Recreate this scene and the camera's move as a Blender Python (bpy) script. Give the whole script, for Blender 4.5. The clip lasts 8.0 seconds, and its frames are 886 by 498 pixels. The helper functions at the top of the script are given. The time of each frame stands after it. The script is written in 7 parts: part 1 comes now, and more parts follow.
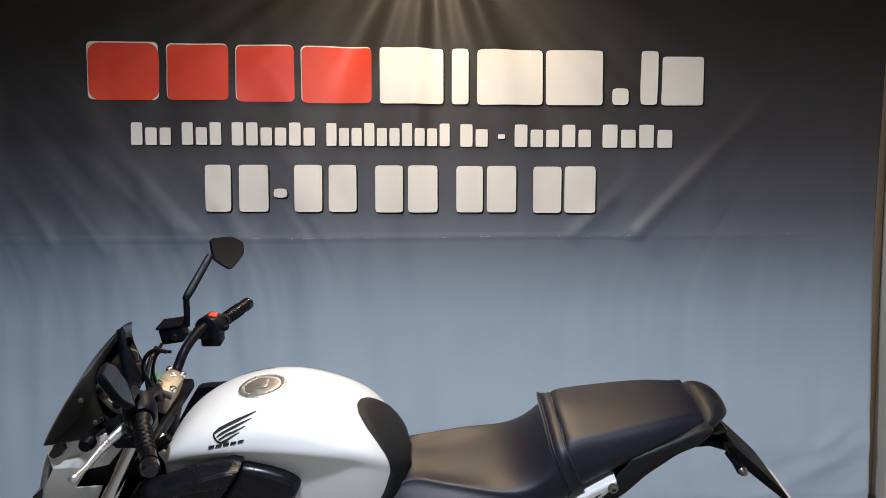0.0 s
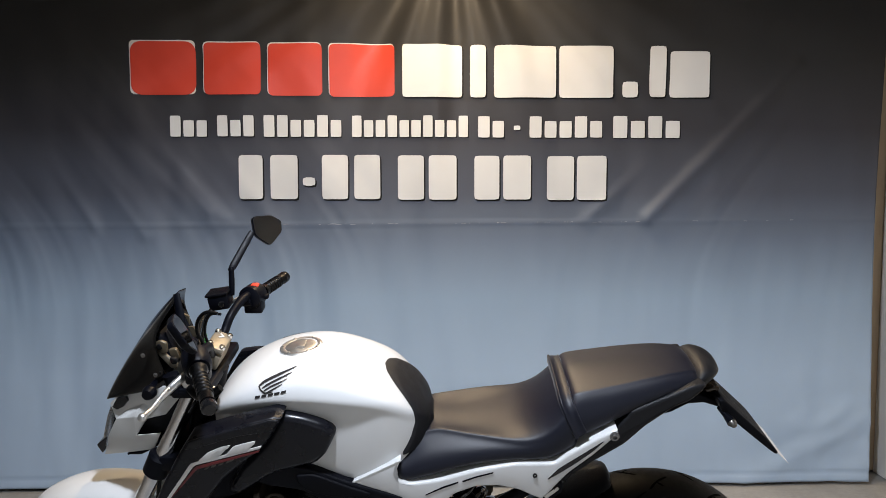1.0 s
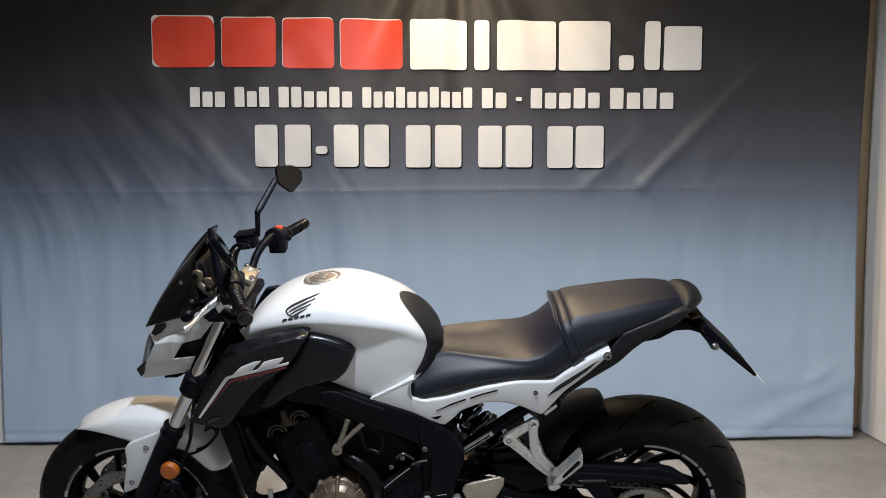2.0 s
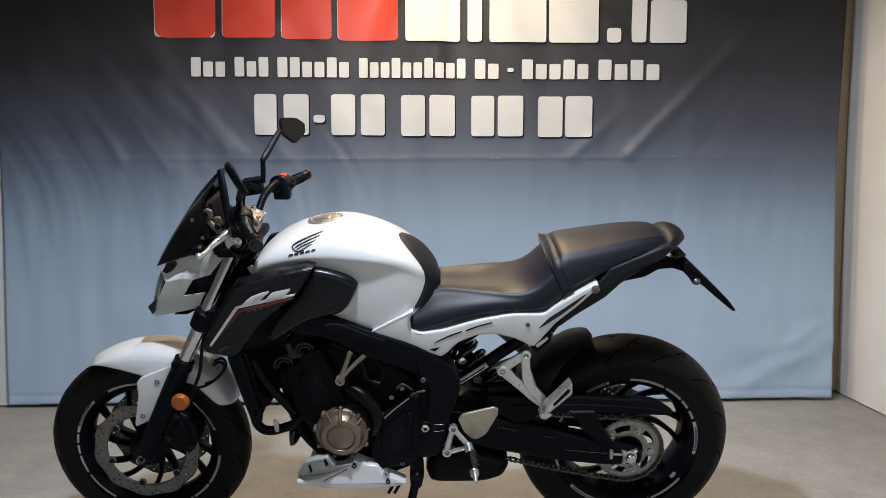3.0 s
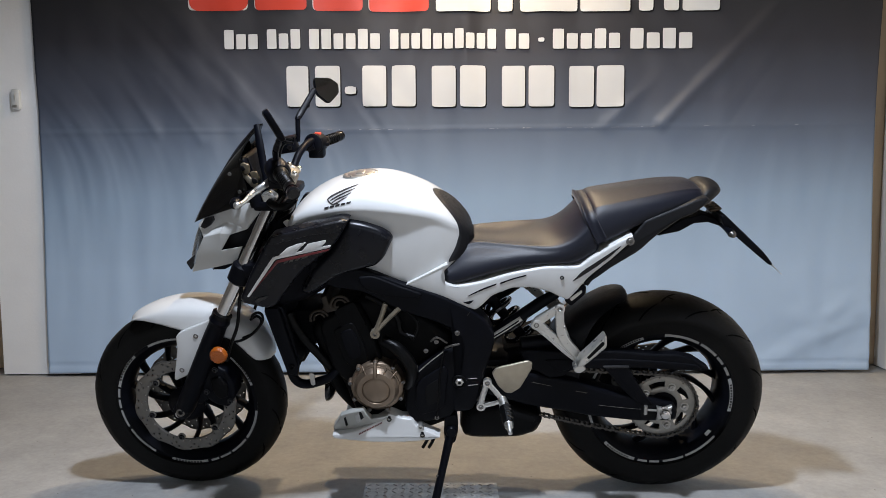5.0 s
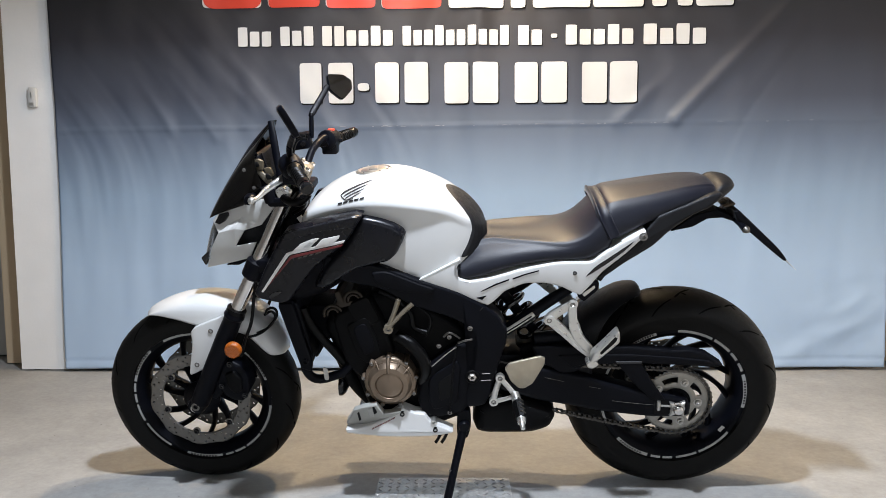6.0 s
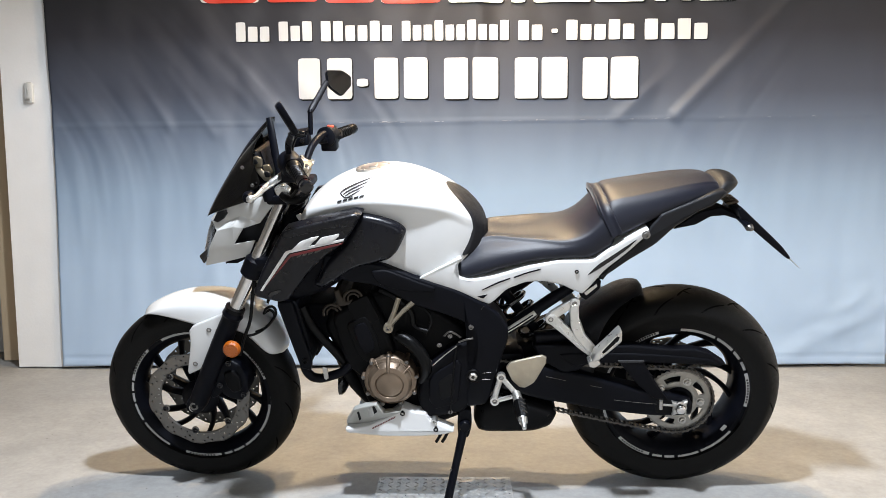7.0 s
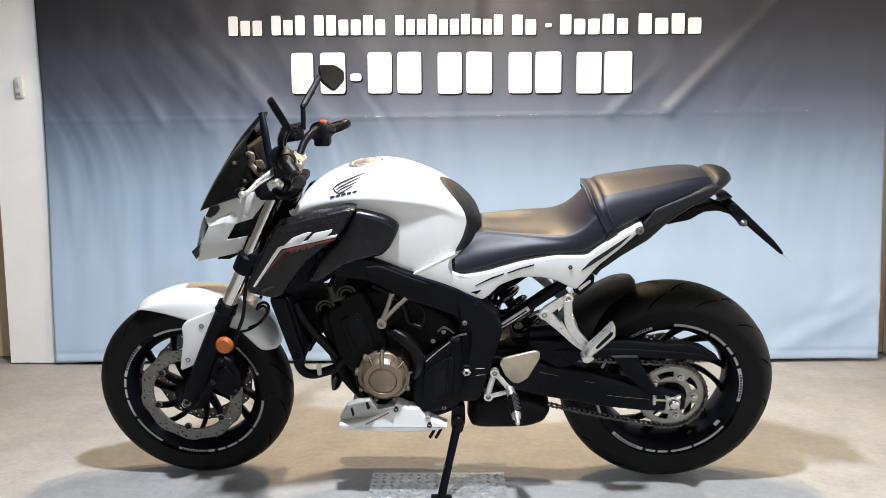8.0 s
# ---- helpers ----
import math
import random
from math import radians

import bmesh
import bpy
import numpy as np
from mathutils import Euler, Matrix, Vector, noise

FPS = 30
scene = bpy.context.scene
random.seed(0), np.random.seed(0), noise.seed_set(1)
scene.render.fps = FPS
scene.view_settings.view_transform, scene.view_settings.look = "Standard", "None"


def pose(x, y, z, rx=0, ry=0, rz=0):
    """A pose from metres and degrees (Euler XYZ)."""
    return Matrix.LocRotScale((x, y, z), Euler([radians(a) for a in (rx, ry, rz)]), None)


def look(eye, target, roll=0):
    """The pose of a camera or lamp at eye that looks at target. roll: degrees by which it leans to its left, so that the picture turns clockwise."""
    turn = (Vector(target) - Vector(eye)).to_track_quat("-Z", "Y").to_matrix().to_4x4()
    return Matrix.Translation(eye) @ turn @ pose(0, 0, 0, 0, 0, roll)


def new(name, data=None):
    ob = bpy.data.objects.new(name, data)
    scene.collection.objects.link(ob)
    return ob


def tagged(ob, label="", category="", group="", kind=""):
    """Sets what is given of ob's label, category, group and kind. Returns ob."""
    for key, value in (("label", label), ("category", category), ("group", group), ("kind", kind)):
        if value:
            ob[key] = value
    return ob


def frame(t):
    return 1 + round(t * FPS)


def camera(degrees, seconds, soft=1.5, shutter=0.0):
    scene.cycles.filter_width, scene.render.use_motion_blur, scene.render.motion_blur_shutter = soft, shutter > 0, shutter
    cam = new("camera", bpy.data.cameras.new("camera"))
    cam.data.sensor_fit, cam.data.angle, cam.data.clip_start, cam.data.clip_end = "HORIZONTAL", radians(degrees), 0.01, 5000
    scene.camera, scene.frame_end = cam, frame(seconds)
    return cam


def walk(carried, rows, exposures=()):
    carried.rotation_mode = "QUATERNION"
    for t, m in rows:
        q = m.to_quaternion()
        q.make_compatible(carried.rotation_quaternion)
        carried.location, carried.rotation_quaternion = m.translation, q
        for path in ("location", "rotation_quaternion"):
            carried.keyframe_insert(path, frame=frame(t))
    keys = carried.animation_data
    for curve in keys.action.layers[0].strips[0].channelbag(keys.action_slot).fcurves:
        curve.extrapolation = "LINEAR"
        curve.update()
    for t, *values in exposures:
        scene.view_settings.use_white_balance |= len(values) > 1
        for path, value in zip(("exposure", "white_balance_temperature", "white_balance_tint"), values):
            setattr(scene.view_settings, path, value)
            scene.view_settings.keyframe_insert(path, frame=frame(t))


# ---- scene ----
cam = camera(59.8, 8.0, soft=0.65)
PATH = [
    (0, (-0.142, -0.266, 1.414), (-0.058, 1.726, 1.259), 0.0),
    (0.5, (-0.139, -0.337, 1.406), (-0.077, 1.656, 1.246), -0.0),
    (1, (-0.153, -0.462, 1.372), (-0.116, 1.531, 1.212), -0.1),
    (1.5, (-0.167, -0.566, 1.312), (-0.138, 1.427, 1.147), -0.1),
    (3, (-0.203, -0.787, 1.081), (-0.141, 1.205, 0.916), -0.0),
    (3.5, (-0.215, -0.8, 1.03), (-0.146, 1.192, 0.861), -0.0),
    (4, (-0.222, -0.795, 0.988), (-0.169, 1.197, 0.814), -0.1),
    (4.5, (-0.225, -0.805, 0.973), (-0.201, 1.187, 0.796), -0.2),
    (5, (-0.223, -0.806, 0.972), (-0.231, 1.186, 0.79), -0.3),
    (6.5, (-0.227, -0.815, 0.966), (-0.27, 1.176, 0.772), -0.4),
    (7, (-0.231, -0.791, 0.975), (-0.267, 1.198, 0.773), -0.4),
    (7.5, (-0.233, -0.79, 0.976), (-0.261, 1.199, 0.769), -0.4),
    (8, (-0.229, -0.785, 0.977), (-0.25, 1.203, 0.761), -0.4),
]
EXPOSURES = [(0.0, -0.22, 6750, 14), (0.5, -0.18, 6750, 14), (1.0, -0.12, 6750, 14), (1.5, -0.08, 6750, 14), (3.0, -0.08, 6650, 13), (3.5, -0.08, 6550, 13), (5.0, 0.03, 6550, 14), (6.5, 0.74, 6850, 13), (8.0, 0.9, 6900, 13)]
walk(cam, [(t, look(eye, target, roll)) for t, eye, target, roll in PATH], EXPOSURES)

# ---- light: a cool lamp before the motorcycle, a warm one behind it, a warm spot over the banner ----
world = bpy.data.worlds.new("room_world")
scene.world = world
world.use_nodes = True
world.node_tree.nodes["Background"].inputs[0].default_value = (0.6, 0.7, 0.85, 1)
world.node_tree.nodes["Background"].inputs[1].default_value = 0.02
COOL, WARM = (0.718, 0.83, 0.972), (1.0, 0.785, 0.50)


def lamp(name, place, target, watts, size, colour, kind="AREA", cone=150):
    data = bpy.data.lights.new(name, kind)
    data.energy, data.color = watts, colour
    if kind == "AREA":
        data.shape, data.size = "DISK", size
    else:
        data.shadow_soft_size, data.spot_size, data.spot_blend = size, radians(cone), 0.28
    ob = new(name, data)
    ob.matrix_world = look(place, target)
    return ob


lamp("ceiling_lamp_cool", (-0.30, 0.60, 2.45), (-0.10, 0.74, 0), 250, 0.07, COOL, "SPOT", 170)
lamp("ceiling_lamp_warm", (-0.10, 1.95, 2.74), (-0.10, 1.90, 0), 28, 0.14, WARM)
lamp("banner_lamp_warm", (-0.05, 2.72, 2.62), (-0.05, 2.80, 0), 22, 0.08, WARM)
# added soft front fill, as daylight through an unseen door behind the camera
front_fill = lamp("assumed_door_fill", (0.45, -4.25, 1.25), (0.45, 0, 1.15), 23, 1.0, (0.80, 0.90, 1.0))
front_fill.data.shape, front_fill.data.size, front_fill.data.size_y = "RECTANGLE", 2.8, 2.2


# ---- materials ----
def material(name, base, rough=0.5, metal=0.0, var=0.12, scale=30.0, bump=0.0, bump_scale=200.0, coat=0.0, spec=0.5, rough_var=0.08, sheen=0.0):
    """A surface with colour variation at two scales, uneven gloss and a fine relief."""
    m = bpy.data.materials.new(name)
    m.use_nodes = True
    nt = m.node_tree
    b = nt.nodes["Principled BSDF"]
    n, l = nt.nodes.new, nt.links.new
    co = n("ShaderNodeTexCoord")
    big, fine = n("ShaderNodeTexNoise"), n("ShaderNodeTexNoise")
    big.inputs["Scale"].default_value, fine.inputs["Scale"].default_value = scale * 0.2, scale
    big.inputs["Detail"].default_value, fine.inputs["Detail"].default_value = 4, 6
    l(co.outputs["Object"], big.inputs["Vector"]), l(co.outputs["Object"], fine.inputs["Vector"])
    add = n("ShaderNodeMath")
    add.operation = "ADD"
    l(big.outputs["Fac"], add.inputs[0]), l(fine.outputs["Fac"], add.inputs[1])
    ramp = n("ShaderNodeMapRange")
    ramp.inputs["From Min"].default_value, ramp.inputs["From Max"].default_value = 0.6, 1.4
    ramp.inputs["To Min"].default_value, ramp.inputs["To Max"].default_value = 1 - var, 1 + var
    l(add.outputs[0], ramp.inputs["Value"])
    mul = n("ShaderNodeVectorMath")
    mul.operation = "SCALE"
    mul.inputs[0].default_value = base
    l(ramp.outputs[0], mul.inputs["Scale"])
    l(mul.outputs[0], b.inputs["Base Color"])
    rr = n("ShaderNodeMapRange")
    rr.inputs["From Min"].default_value, rr.inputs["From Max"].default_value = 0.3, 0.7
    rr.inputs["To Min"].default_value, rr.inputs["To Max"].default_value = max(0.02, rough - rough_var), min(1, rough + rough_var)
    l(fine.outputs["Fac"], rr.inputs["Value"])
    l(rr.outputs[0], b.inputs["Roughness"])
    b.inputs["Metallic"].default_value = metal
    b.inputs["Coat Weight"].default_value = coat
    b.inputs["Coat Roughness"].default_value = 0.06
    b.inputs["Specular IOR Level"].default_value = spec
    b.inputs["Sheen Weight"].default_value, b.inputs["Sheen Roughness"].default_value = sheen, 0.25
    if bump:
        tex, bp = n("ShaderNodeTexNoise"), n("ShaderNodeBump")
        tex.inputs["Scale"].default_value, tex.inputs["Detail"].default_value = bump_scale, 5
        bp.inputs["Strength"].default_value, bp.inputs["Distance"].default_value = bump, 0.002
        l(co.outputs["Object"], tex.inputs["Vector"])
        l(tex.outputs["Fac"], bp.inputs["Height"])
        l(bp.outputs["Normal"], b.inputs["Normal"])
    return m


WHITE = material("white_paint", (0.64, 0.64, 0.63), 0.32, var=0.02, coat=0.7, rough_var=0.04)
WHITE_PLASTIC = material("white_plastic", (0.62, 0.62, 0.60), 0.4, var=0.03, coat=0.2)
BLACK = material("satin_black_paint", (0.0024, 0.0028, 0.0050), 0.42, var=0.2, bump=0.05, bump_scale=400, spec=0.10)
BLACK_GLOSS = material("gloss_black", (0.005, 0.005, 0.006), 0.2, var=0.15, coat=0.2, spec=0.4)
GREY_PANEL = material("dark_metallic_panel", (0.0036, 0.0038, 0.0062), 0.30, var=0.15, coat=0.06, spec=0.24)
PLASTIC = material("black_grained_plastic", (0.0028, 0.0030, 0.0048), 0.55, var=0.2, bump=0.25, bump_scale=900, spec=0.10)
RUBBER = material("tyre_rubber", (0.0034, 0.0032, 0.0030), 0.55, var=0.3, scale=60, bump=0.2, bump_scale=500, spec=0.15, sheen=0.05)
GRIP = material("grip_rubber", (0.0026, 0.0026, 0.0028), 0.34, var=0.2, bump=0.3, bump_scale=300, spec=0.14)
VINYL = material("seat_vinyl", (0.0024, 0.0034, 0.0095), 0.46, var=0.05, scale=300, bump=0.12, bump_scale=1500, spec=0.38, rough_var=0.03, sheen=0.28)
PAD = material("tank_pad_rubber", (0.009, 0.009, 0.0105), 0.52, var=0.2, bump=0.4, bump_scale=900, spec=0.26)
ENGINE = material("black_engine_casting", (0.0028, 0.0028, 0.0032), 0.48, var=0.25, bump=0.4, bump_scale=500, spec=0.09)
BRONZE = material("bronze_magnesium_paint", (0.22, 0.165, 0.12), 0.44, metal=0.75, var=0.12, bump=0.08, bump_scale=600)
ALU = material("cast_aluminium", (0.62, 0.61, 0.58), 0.33, metal=0.9, var=0.1, scale=60, bump=0.1, bump_scale=500)
# Paler than the black castings: the bevel's highlight is put into this colour
SWING_FACET = material("lit_black_edge", (0.028, 0.028, 0.030), 0.38, var=0.3, scale=120, bump=0.1, bump_scale=500, spec=0.4)
BOLT_STEEL = material("bolt_steel", (0.22, 0.21, 0.20), 0.42, metal=0.9, var=0.1)
TAPE = material("rim_tape", (0.40, 0.40, 0.39), 0.45, var=0.12, scale=120)
HEEL = material("worn_alloy_plate", (0.42, 0.37, 0.29), 0.42, metal=0.8, var=0.15, scale=60)
CHROME = material("chrome", (0.72, 0.70, 0.68), 0.14, metal=1.0, var=0.05)
STEEL = material("brushed_steel", (0.50, 0.48, 0.45), 0.36, metal=0.9, var=0.15, scale=80)
DISC_STEEL = material("worn_disc_steel", (0.18, 0.17, 0.155), 0.38, metal=0.9, var=0.15, scale=90)
CHAIN = material("oily_chain_steel", (0.085, 0.078, 0.070), 0.36, metal=0.75, var=0.3, scale=200)
SPROCKET = material("zinc_sprocket_steel", (0.31, 0.295, 0.265), 0.34, metal=0.95, var=0.2, scale=60)
ORANGE = material("orange_reflector", (0.36, 0.080, 0.004), 0.3, var=0.2, scale=300, coat=0.15, bump=0.5, bump_scale=700)
RED = material("red_switch", (0.70, 0.06, 0.03), 0.4, var=0.1)
GREEN = material("green_tag", (0.08, 0.55, 0.06), 0.45, var=0.1)
STRIPE_RED = material("red_stripe", (0.13, 0.008, 0.010), 0.35, var=0.1)
SILVER_DECAL = material("silver_decal", (0.66, 0.65, 0.63), 0.35, var=0.08, scale=80)
DARK_DECAL = material("dark_decal", (0.02, 0.018, 0.018), 0.4, var=0.1)
GOLD = material("gold_bracket", (0.13, 0.105, 0.07), 0.45, metal=0.6, var=0.15)


def glass_like(name, tint, rough, weight, coat=0.5, spec=0.5):
    m = material(name, tint, rough, var=0.05, coat=coat, spec=spec)
    b = m.node_tree.nodes["Principled BSDF"]
    b.inputs["Transmission Weight"].default_value = weight
    b.inputs["IOR"].default_value = 1.45
    return m


SMOKE = glass_like("smoked_screen", (0.0035, 0.0033, 0.0035), 0.10, 0.10, 0.12, 0.2)
LENS = glass_like("headlight_lens", (0.75, 0.80, 0.85), 0.06, 0.75)
MIRROR = material("mirror_glass", (0.20, 0.19, 0.18), 0.04, metal=1.0, var=0.02, rough_var=0.01)


def floor_material():
    """Worn light concrete: cloudy patches, fine sand, drag marks along x and dark specks."""
    m = material("worn_concrete", (0.345, 0.338, 0.322), 0.62, var=0.22, scale=7.0, bump=0.25, bump_scale=60, spec=0.35)
    nt = m.node_tree
    n, l = nt.nodes.new, nt.links.new
    b = nt.nodes["Principled BSDF"]
    old = b.inputs["Base Color"].links[0].from_socket
    co = n("ShaderNodeTexCoord")
    mp = n("ShaderNodeMapping")
    mp.inputs["Scale"].default_value = (5.0, 34.0, 1.0)
    l(co.outputs["Object"], mp.inputs["Vector"])
    streak = n("ShaderNodeTexNoise")
    streak.inputs["Scale"].default_value, streak.inputs["Detail"].default_value = 1.3, 6
    l(mp.outputs[0], streak.inputs["Vector"])
    r1 = n("ShaderNodeMapRange")
    for k, v in (("From Min", 0.60), ("From Max", 0.78), ("To Min", 0.0), ("To Max", 0.2)):
        r1.inputs[k].default_value = v
    l(streak.outputs["Fac"], r1.inputs["Value"])
    mix = n("ShaderNodeMix")
    mix.data_type = "RGBA"
    l(r1.outputs[0], mix.inputs["Factor"]), l(old, mix.inputs[6])
    mix.inputs[7].default_value = (0.26, 0.25, 0.23, 1)
    grit = n("ShaderNodeTexVoronoi")
    grit.inputs["Scale"].default_value = 16.0
    l(co.outputs["Object"], grit.inputs["Vector"])
    r2 = n("ShaderNodeMapRange")
    for k, v in (("From Min", 0.035), ("From Max", 0.055), ("To Min", 0.75), ("To Max", 0.0)):
        r2.inputs[k].default_value = v
    l(grit.outputs["Distance"], r2.inputs["Value"])
    gate = n("ShaderNodeMath")
    gate.operation = "GREATER_THAN"
    gate.inputs[1].default_value = 0.66
    sep = n("ShaderNodeSeparateColor")
    l(grit.outputs["Color"], sep.inputs[0]), l(sep.outputs[0], gate.inputs[0])
    both = n("ShaderNodeMath")
    both.operation = "MULTIPLY"
    l(r2.outputs[0], both.inputs[0]), l(gate.outputs[0], both.inputs[1])
    mix2 = n("ShaderNodeMix")
    mix2.data_type = "RGBA"
    l(both.outputs[0], mix2.inputs["Factor"]), l(mix.outputs[2], mix2.inputs[6])
    mix2.inputs[7].default_value = (0.10, 0.09, 0.08, 1)
    # fine sandy mottling and thin pale scratches
    sand = n("ShaderNodeTexNoise")
    sand.inputs["Scale"].default_value, sand.inputs["Detail"].default_value, sand.inputs["Roughness"].default_value = 42.0, 8, 0.72
    l(co.outputs["Object"], sand.inputs["Vector"])
    r3 = n("ShaderNodeMapRange")
    for k, v in (("From Min", 0.34), ("From Max", 0.66), ("To Min", 0.90), ("To Max", 1.08)):
        r3.inputs[k].default_value = v
    l(sand.outputs["Fac"], r3.inputs["Value"])
    grain = n("ShaderNodeVectorMath")
    grain.operation = "SCALE"
    l(mix2.outputs[2], grain.inputs[0]), l(r3.outputs[0], grain.inputs["Scale"])
    turned = n("ShaderNodeMapping")
    turned.inputs["Rotation"].default_value = (0, 0, 0.35)
    turned.inputs["Scale"].default_value = (1.2, 60.0, 1.0)
    l(co.outputs["Object"], turned.inputs["Vector"])
    line = n("ShaderNodeTexNoise")
    line.inputs["Scale"].default_value, line.inputs["Detail"].default_value = 2.2, 3
    l(turned.outputs[0], line.inputs["Vector"])
    r4 = n("ShaderNodeMapRange")
    for k, v in (("From Min", 0.70), ("From Max", 0.76), ("To Min", 0.0), ("To Max", 0.30)):
        r4.inputs[k].default_value = v
    l(line.outputs["Fac"], r4.inputs["Value"])
    mix3 = n("ShaderNodeMix")
    mix3.data_type = "RGBA"
    l(r4.outputs[0], mix3.inputs["Factor"]), l(grain.outputs[0], mix3.inputs[6])
    mix3.inputs[7].default_value = (0.55, 0.54, 0.51, 1)
    l(mix3.outputs[2], b.inputs["Base Color"])
    return m


FLOOR = floor_material()
WALL = material("white_wall_paint", (0.90, 0.885, 0.86), 0.75, var=0.05, scale=5, bump=0.25, bump_scale=90)
WALL_BEIGE = material("beige_wall", (0.50, 0.38, 0.25), 0.75, var=0.05, scale=5, bump=0.2, bump_scale=90)
# Grey holds the recess's shade in its colour; on unseen wall_west it dims reflections
WALL_GREY = material("shade_grey_wall", (0.40, 0.385, 0.36), 0.75, var=0.06, scale=5, bump=0.2, bump_scale=90)
CEILING = material("ceiling_paint", (0.45, 0.44, 0.42), 0.85, var=0.05, scale=4)


def banner_material():
    """Printed vinyl cloth: near black at the top running to blue-grey at the foot."""
    m = material("printed_banner_cloth", (1, 1, 1), 0.55, var=0.04, scale=4, bump=0.12, bump_scale=700, spec=0.4)
    nt = m.node_tree
    n, l = nt.nodes.new, nt.links.new
    b = nt.nodes["Principled BSDF"]
    shade = b.inputs["Base Color"].links[0].from_node
    co, sep, ramp = n("ShaderNodeTexCoord"), n("ShaderNodeSeparateXYZ"), n("ShaderNodeValToRGB")
    l(co.outputs["Object"], sep.inputs[0])
    mr = n("ShaderNodeMapRange")
    mr.inputs["From Min"].default_value, mr.inputs["From Max"].default_value = 0.0, 2.4
    l(sep.outputs["Z"], mr.inputs["Value"]), l(mr.outputs[0], ramp.inputs[0])
    stops = [(0.0, (0.435, 0.565, 0.730)), (0.22, (0.400, 0.525, 0.680)), (0.36, (0.285, 0.385, 0.51)), (0.48, (0.130, 0.166, 0.228)), (0.56, (0.067, 0.0765, 0.104)), (0.68, (0.0265, 0.0265, 0.0335)), (0.80, (0.016, 0.016, 0.017)), (1.0, (0.010, 0.0095, 0.0095))]
    el = ramp.color_ramp.elements
    el[0].position, el[0].color = stops[0][0], (*stops[0][1], 1)
    el[1].position, el[1].color = stops[-1][0], (*stops[-1][1], 1)
    for p, c in stops[1:-1]:
        e = el.new(p)
        e.color = (*c, 1)
    l(ramp.outputs[0], shade.inputs[0])
    return m


BANNER = banner_material()
SCUFF = material("worn_print", (0.30, 0.32, 0.35), 0.6, var=0.3, scale=200)
PRINT_WHITE = material("white_print", (0.58, 0.59, 0.595), 0.5, var=0.04, scale=8)
PRINT_RED = material("red_print", (0.52, 0.045, 0.022), 0.5, var=0.05, scale=8)
PRINT_DARK = material("black_print", (0.005, 0.005, 0.0055), 0.55, var=0.05, spec=0.12)
SPRING = material("black_powder_coat", (0.006, 0.006, 0.007), 0.16, var=0.1, coat=1.0, spec=0.8)
COWL = material("grey_black_plastic", (0.0075, 0.0078, 0.0095), 0.46, var=0.2, bump=0.25, bump_scale=900, spec=0.24, sheen=0.03)
RISER = material("bead_blasted_riser", (0.26, 0.225, 0.17), 0.50, metal=0.6, var=0.12, scale=120, bump=0.1, bump_scale=700)


# ---- mesh helpers ----
def finish(name, bm, mat, smooth=40):
    bmesh.ops.recalc_face_normals(bm, faces=bm.faces)
    me = bpy.data.meshes.new(name)
    bm.to_mesh(me)
    bm.free()
    if smooth:
        me.polygons.foreach_set("use_smooth", [True] * len(me.polygons))
        me.set_sharp_from_angle(angle=radians(smooth))
    me.materials.append(mat)
    return me


def part(name, bm, mat, parent=None, label="", smooth=40):
    ob = new(name, finish(name, bm, mat, smooth))
    ob.parent = parent
    return tagged(ob, label)


def box(bm, x0, x1, y0, y1, z0, z1, bevel=0.0):
    made = bmesh.ops.create_cube(bm, size=1, matrix=Matrix.Translation(((x0 + x1) / 2, (y0 + y1) / 2, (z0 + z1) / 2)) @ Matrix.Diagonal((x1 - x0, y1 - y0, z1 - z0, 1)))
    if bevel:
        edges = {e for v in made["verts"] for e in v.link_edges}
        bmesh.ops.bevel(bm, geom=list(edges), offset=bevel, segments=2, affect="EDGES", profile=0.5)
    return bm


def boxed(*args, **kw):
    return box(bmesh.new(), *args, **kw)


# ---- the room: floor, walls, ceiling ----
BANNER_Y = 2.96
floor_bm = bmesh.new()
bmesh.ops.create_grid(floor_bm, x_segments=120, y_segments=120, size=1)
for v in floor_bm.verts:
    v.co = Vector((-1.5 + 3.6 * v.co.x, -0.3 + 3.9 * v.co.y, 0))
    v.co.z = -0.0025 + 0.002 * noise.noise(v.co * 1.7)
tagged(part("floor", floor_bm, FLOOR, smooth=60), "worn light grey concrete floor with scuffs and specks", "floor", kind="structure")
def ragged_wall(name, x0, x1, y0, y1, mat, label):
    """A plastered wall whose foot is chipped a little above the floor."""
    bm = bmesh.new()
    along_x = (x1 - x0) > (y1 - y0)
    n = int(max(x1 - x0, y1 - y0) / 0.04)
    rows = []
    for i in range(n + 1):
        u = i / n
        chip = 0.004 + 0.010 * max(0, noise.noise(Vector((u * n * 0.35, x0 * 3, y0))))
        ring = []
        for z in (chip, 2.9):
            for k in (0, 1):
                ring.append(bm.verts.new((x0 + (x1 - x0) * u, (y0, y1)[k], z) if along_x else ((x0, x1)[k], y0 + (y1 - y0) * u, z)))
        rows.append((ring[0], ring[1], ring[3], ring[2]))
    for a, b in zip(rows, rows[1:]):
        for k in range(4):
            bm.faces.new((a[k], a[(k + 1) % 4], b[(k + 1) % 4], b[k]))
    bm.faces.new(rows[0]), bm.faces.new(rows[-1])
    return tagged(part(name, bm, mat, smooth=30), label, "wall", kind="structure")


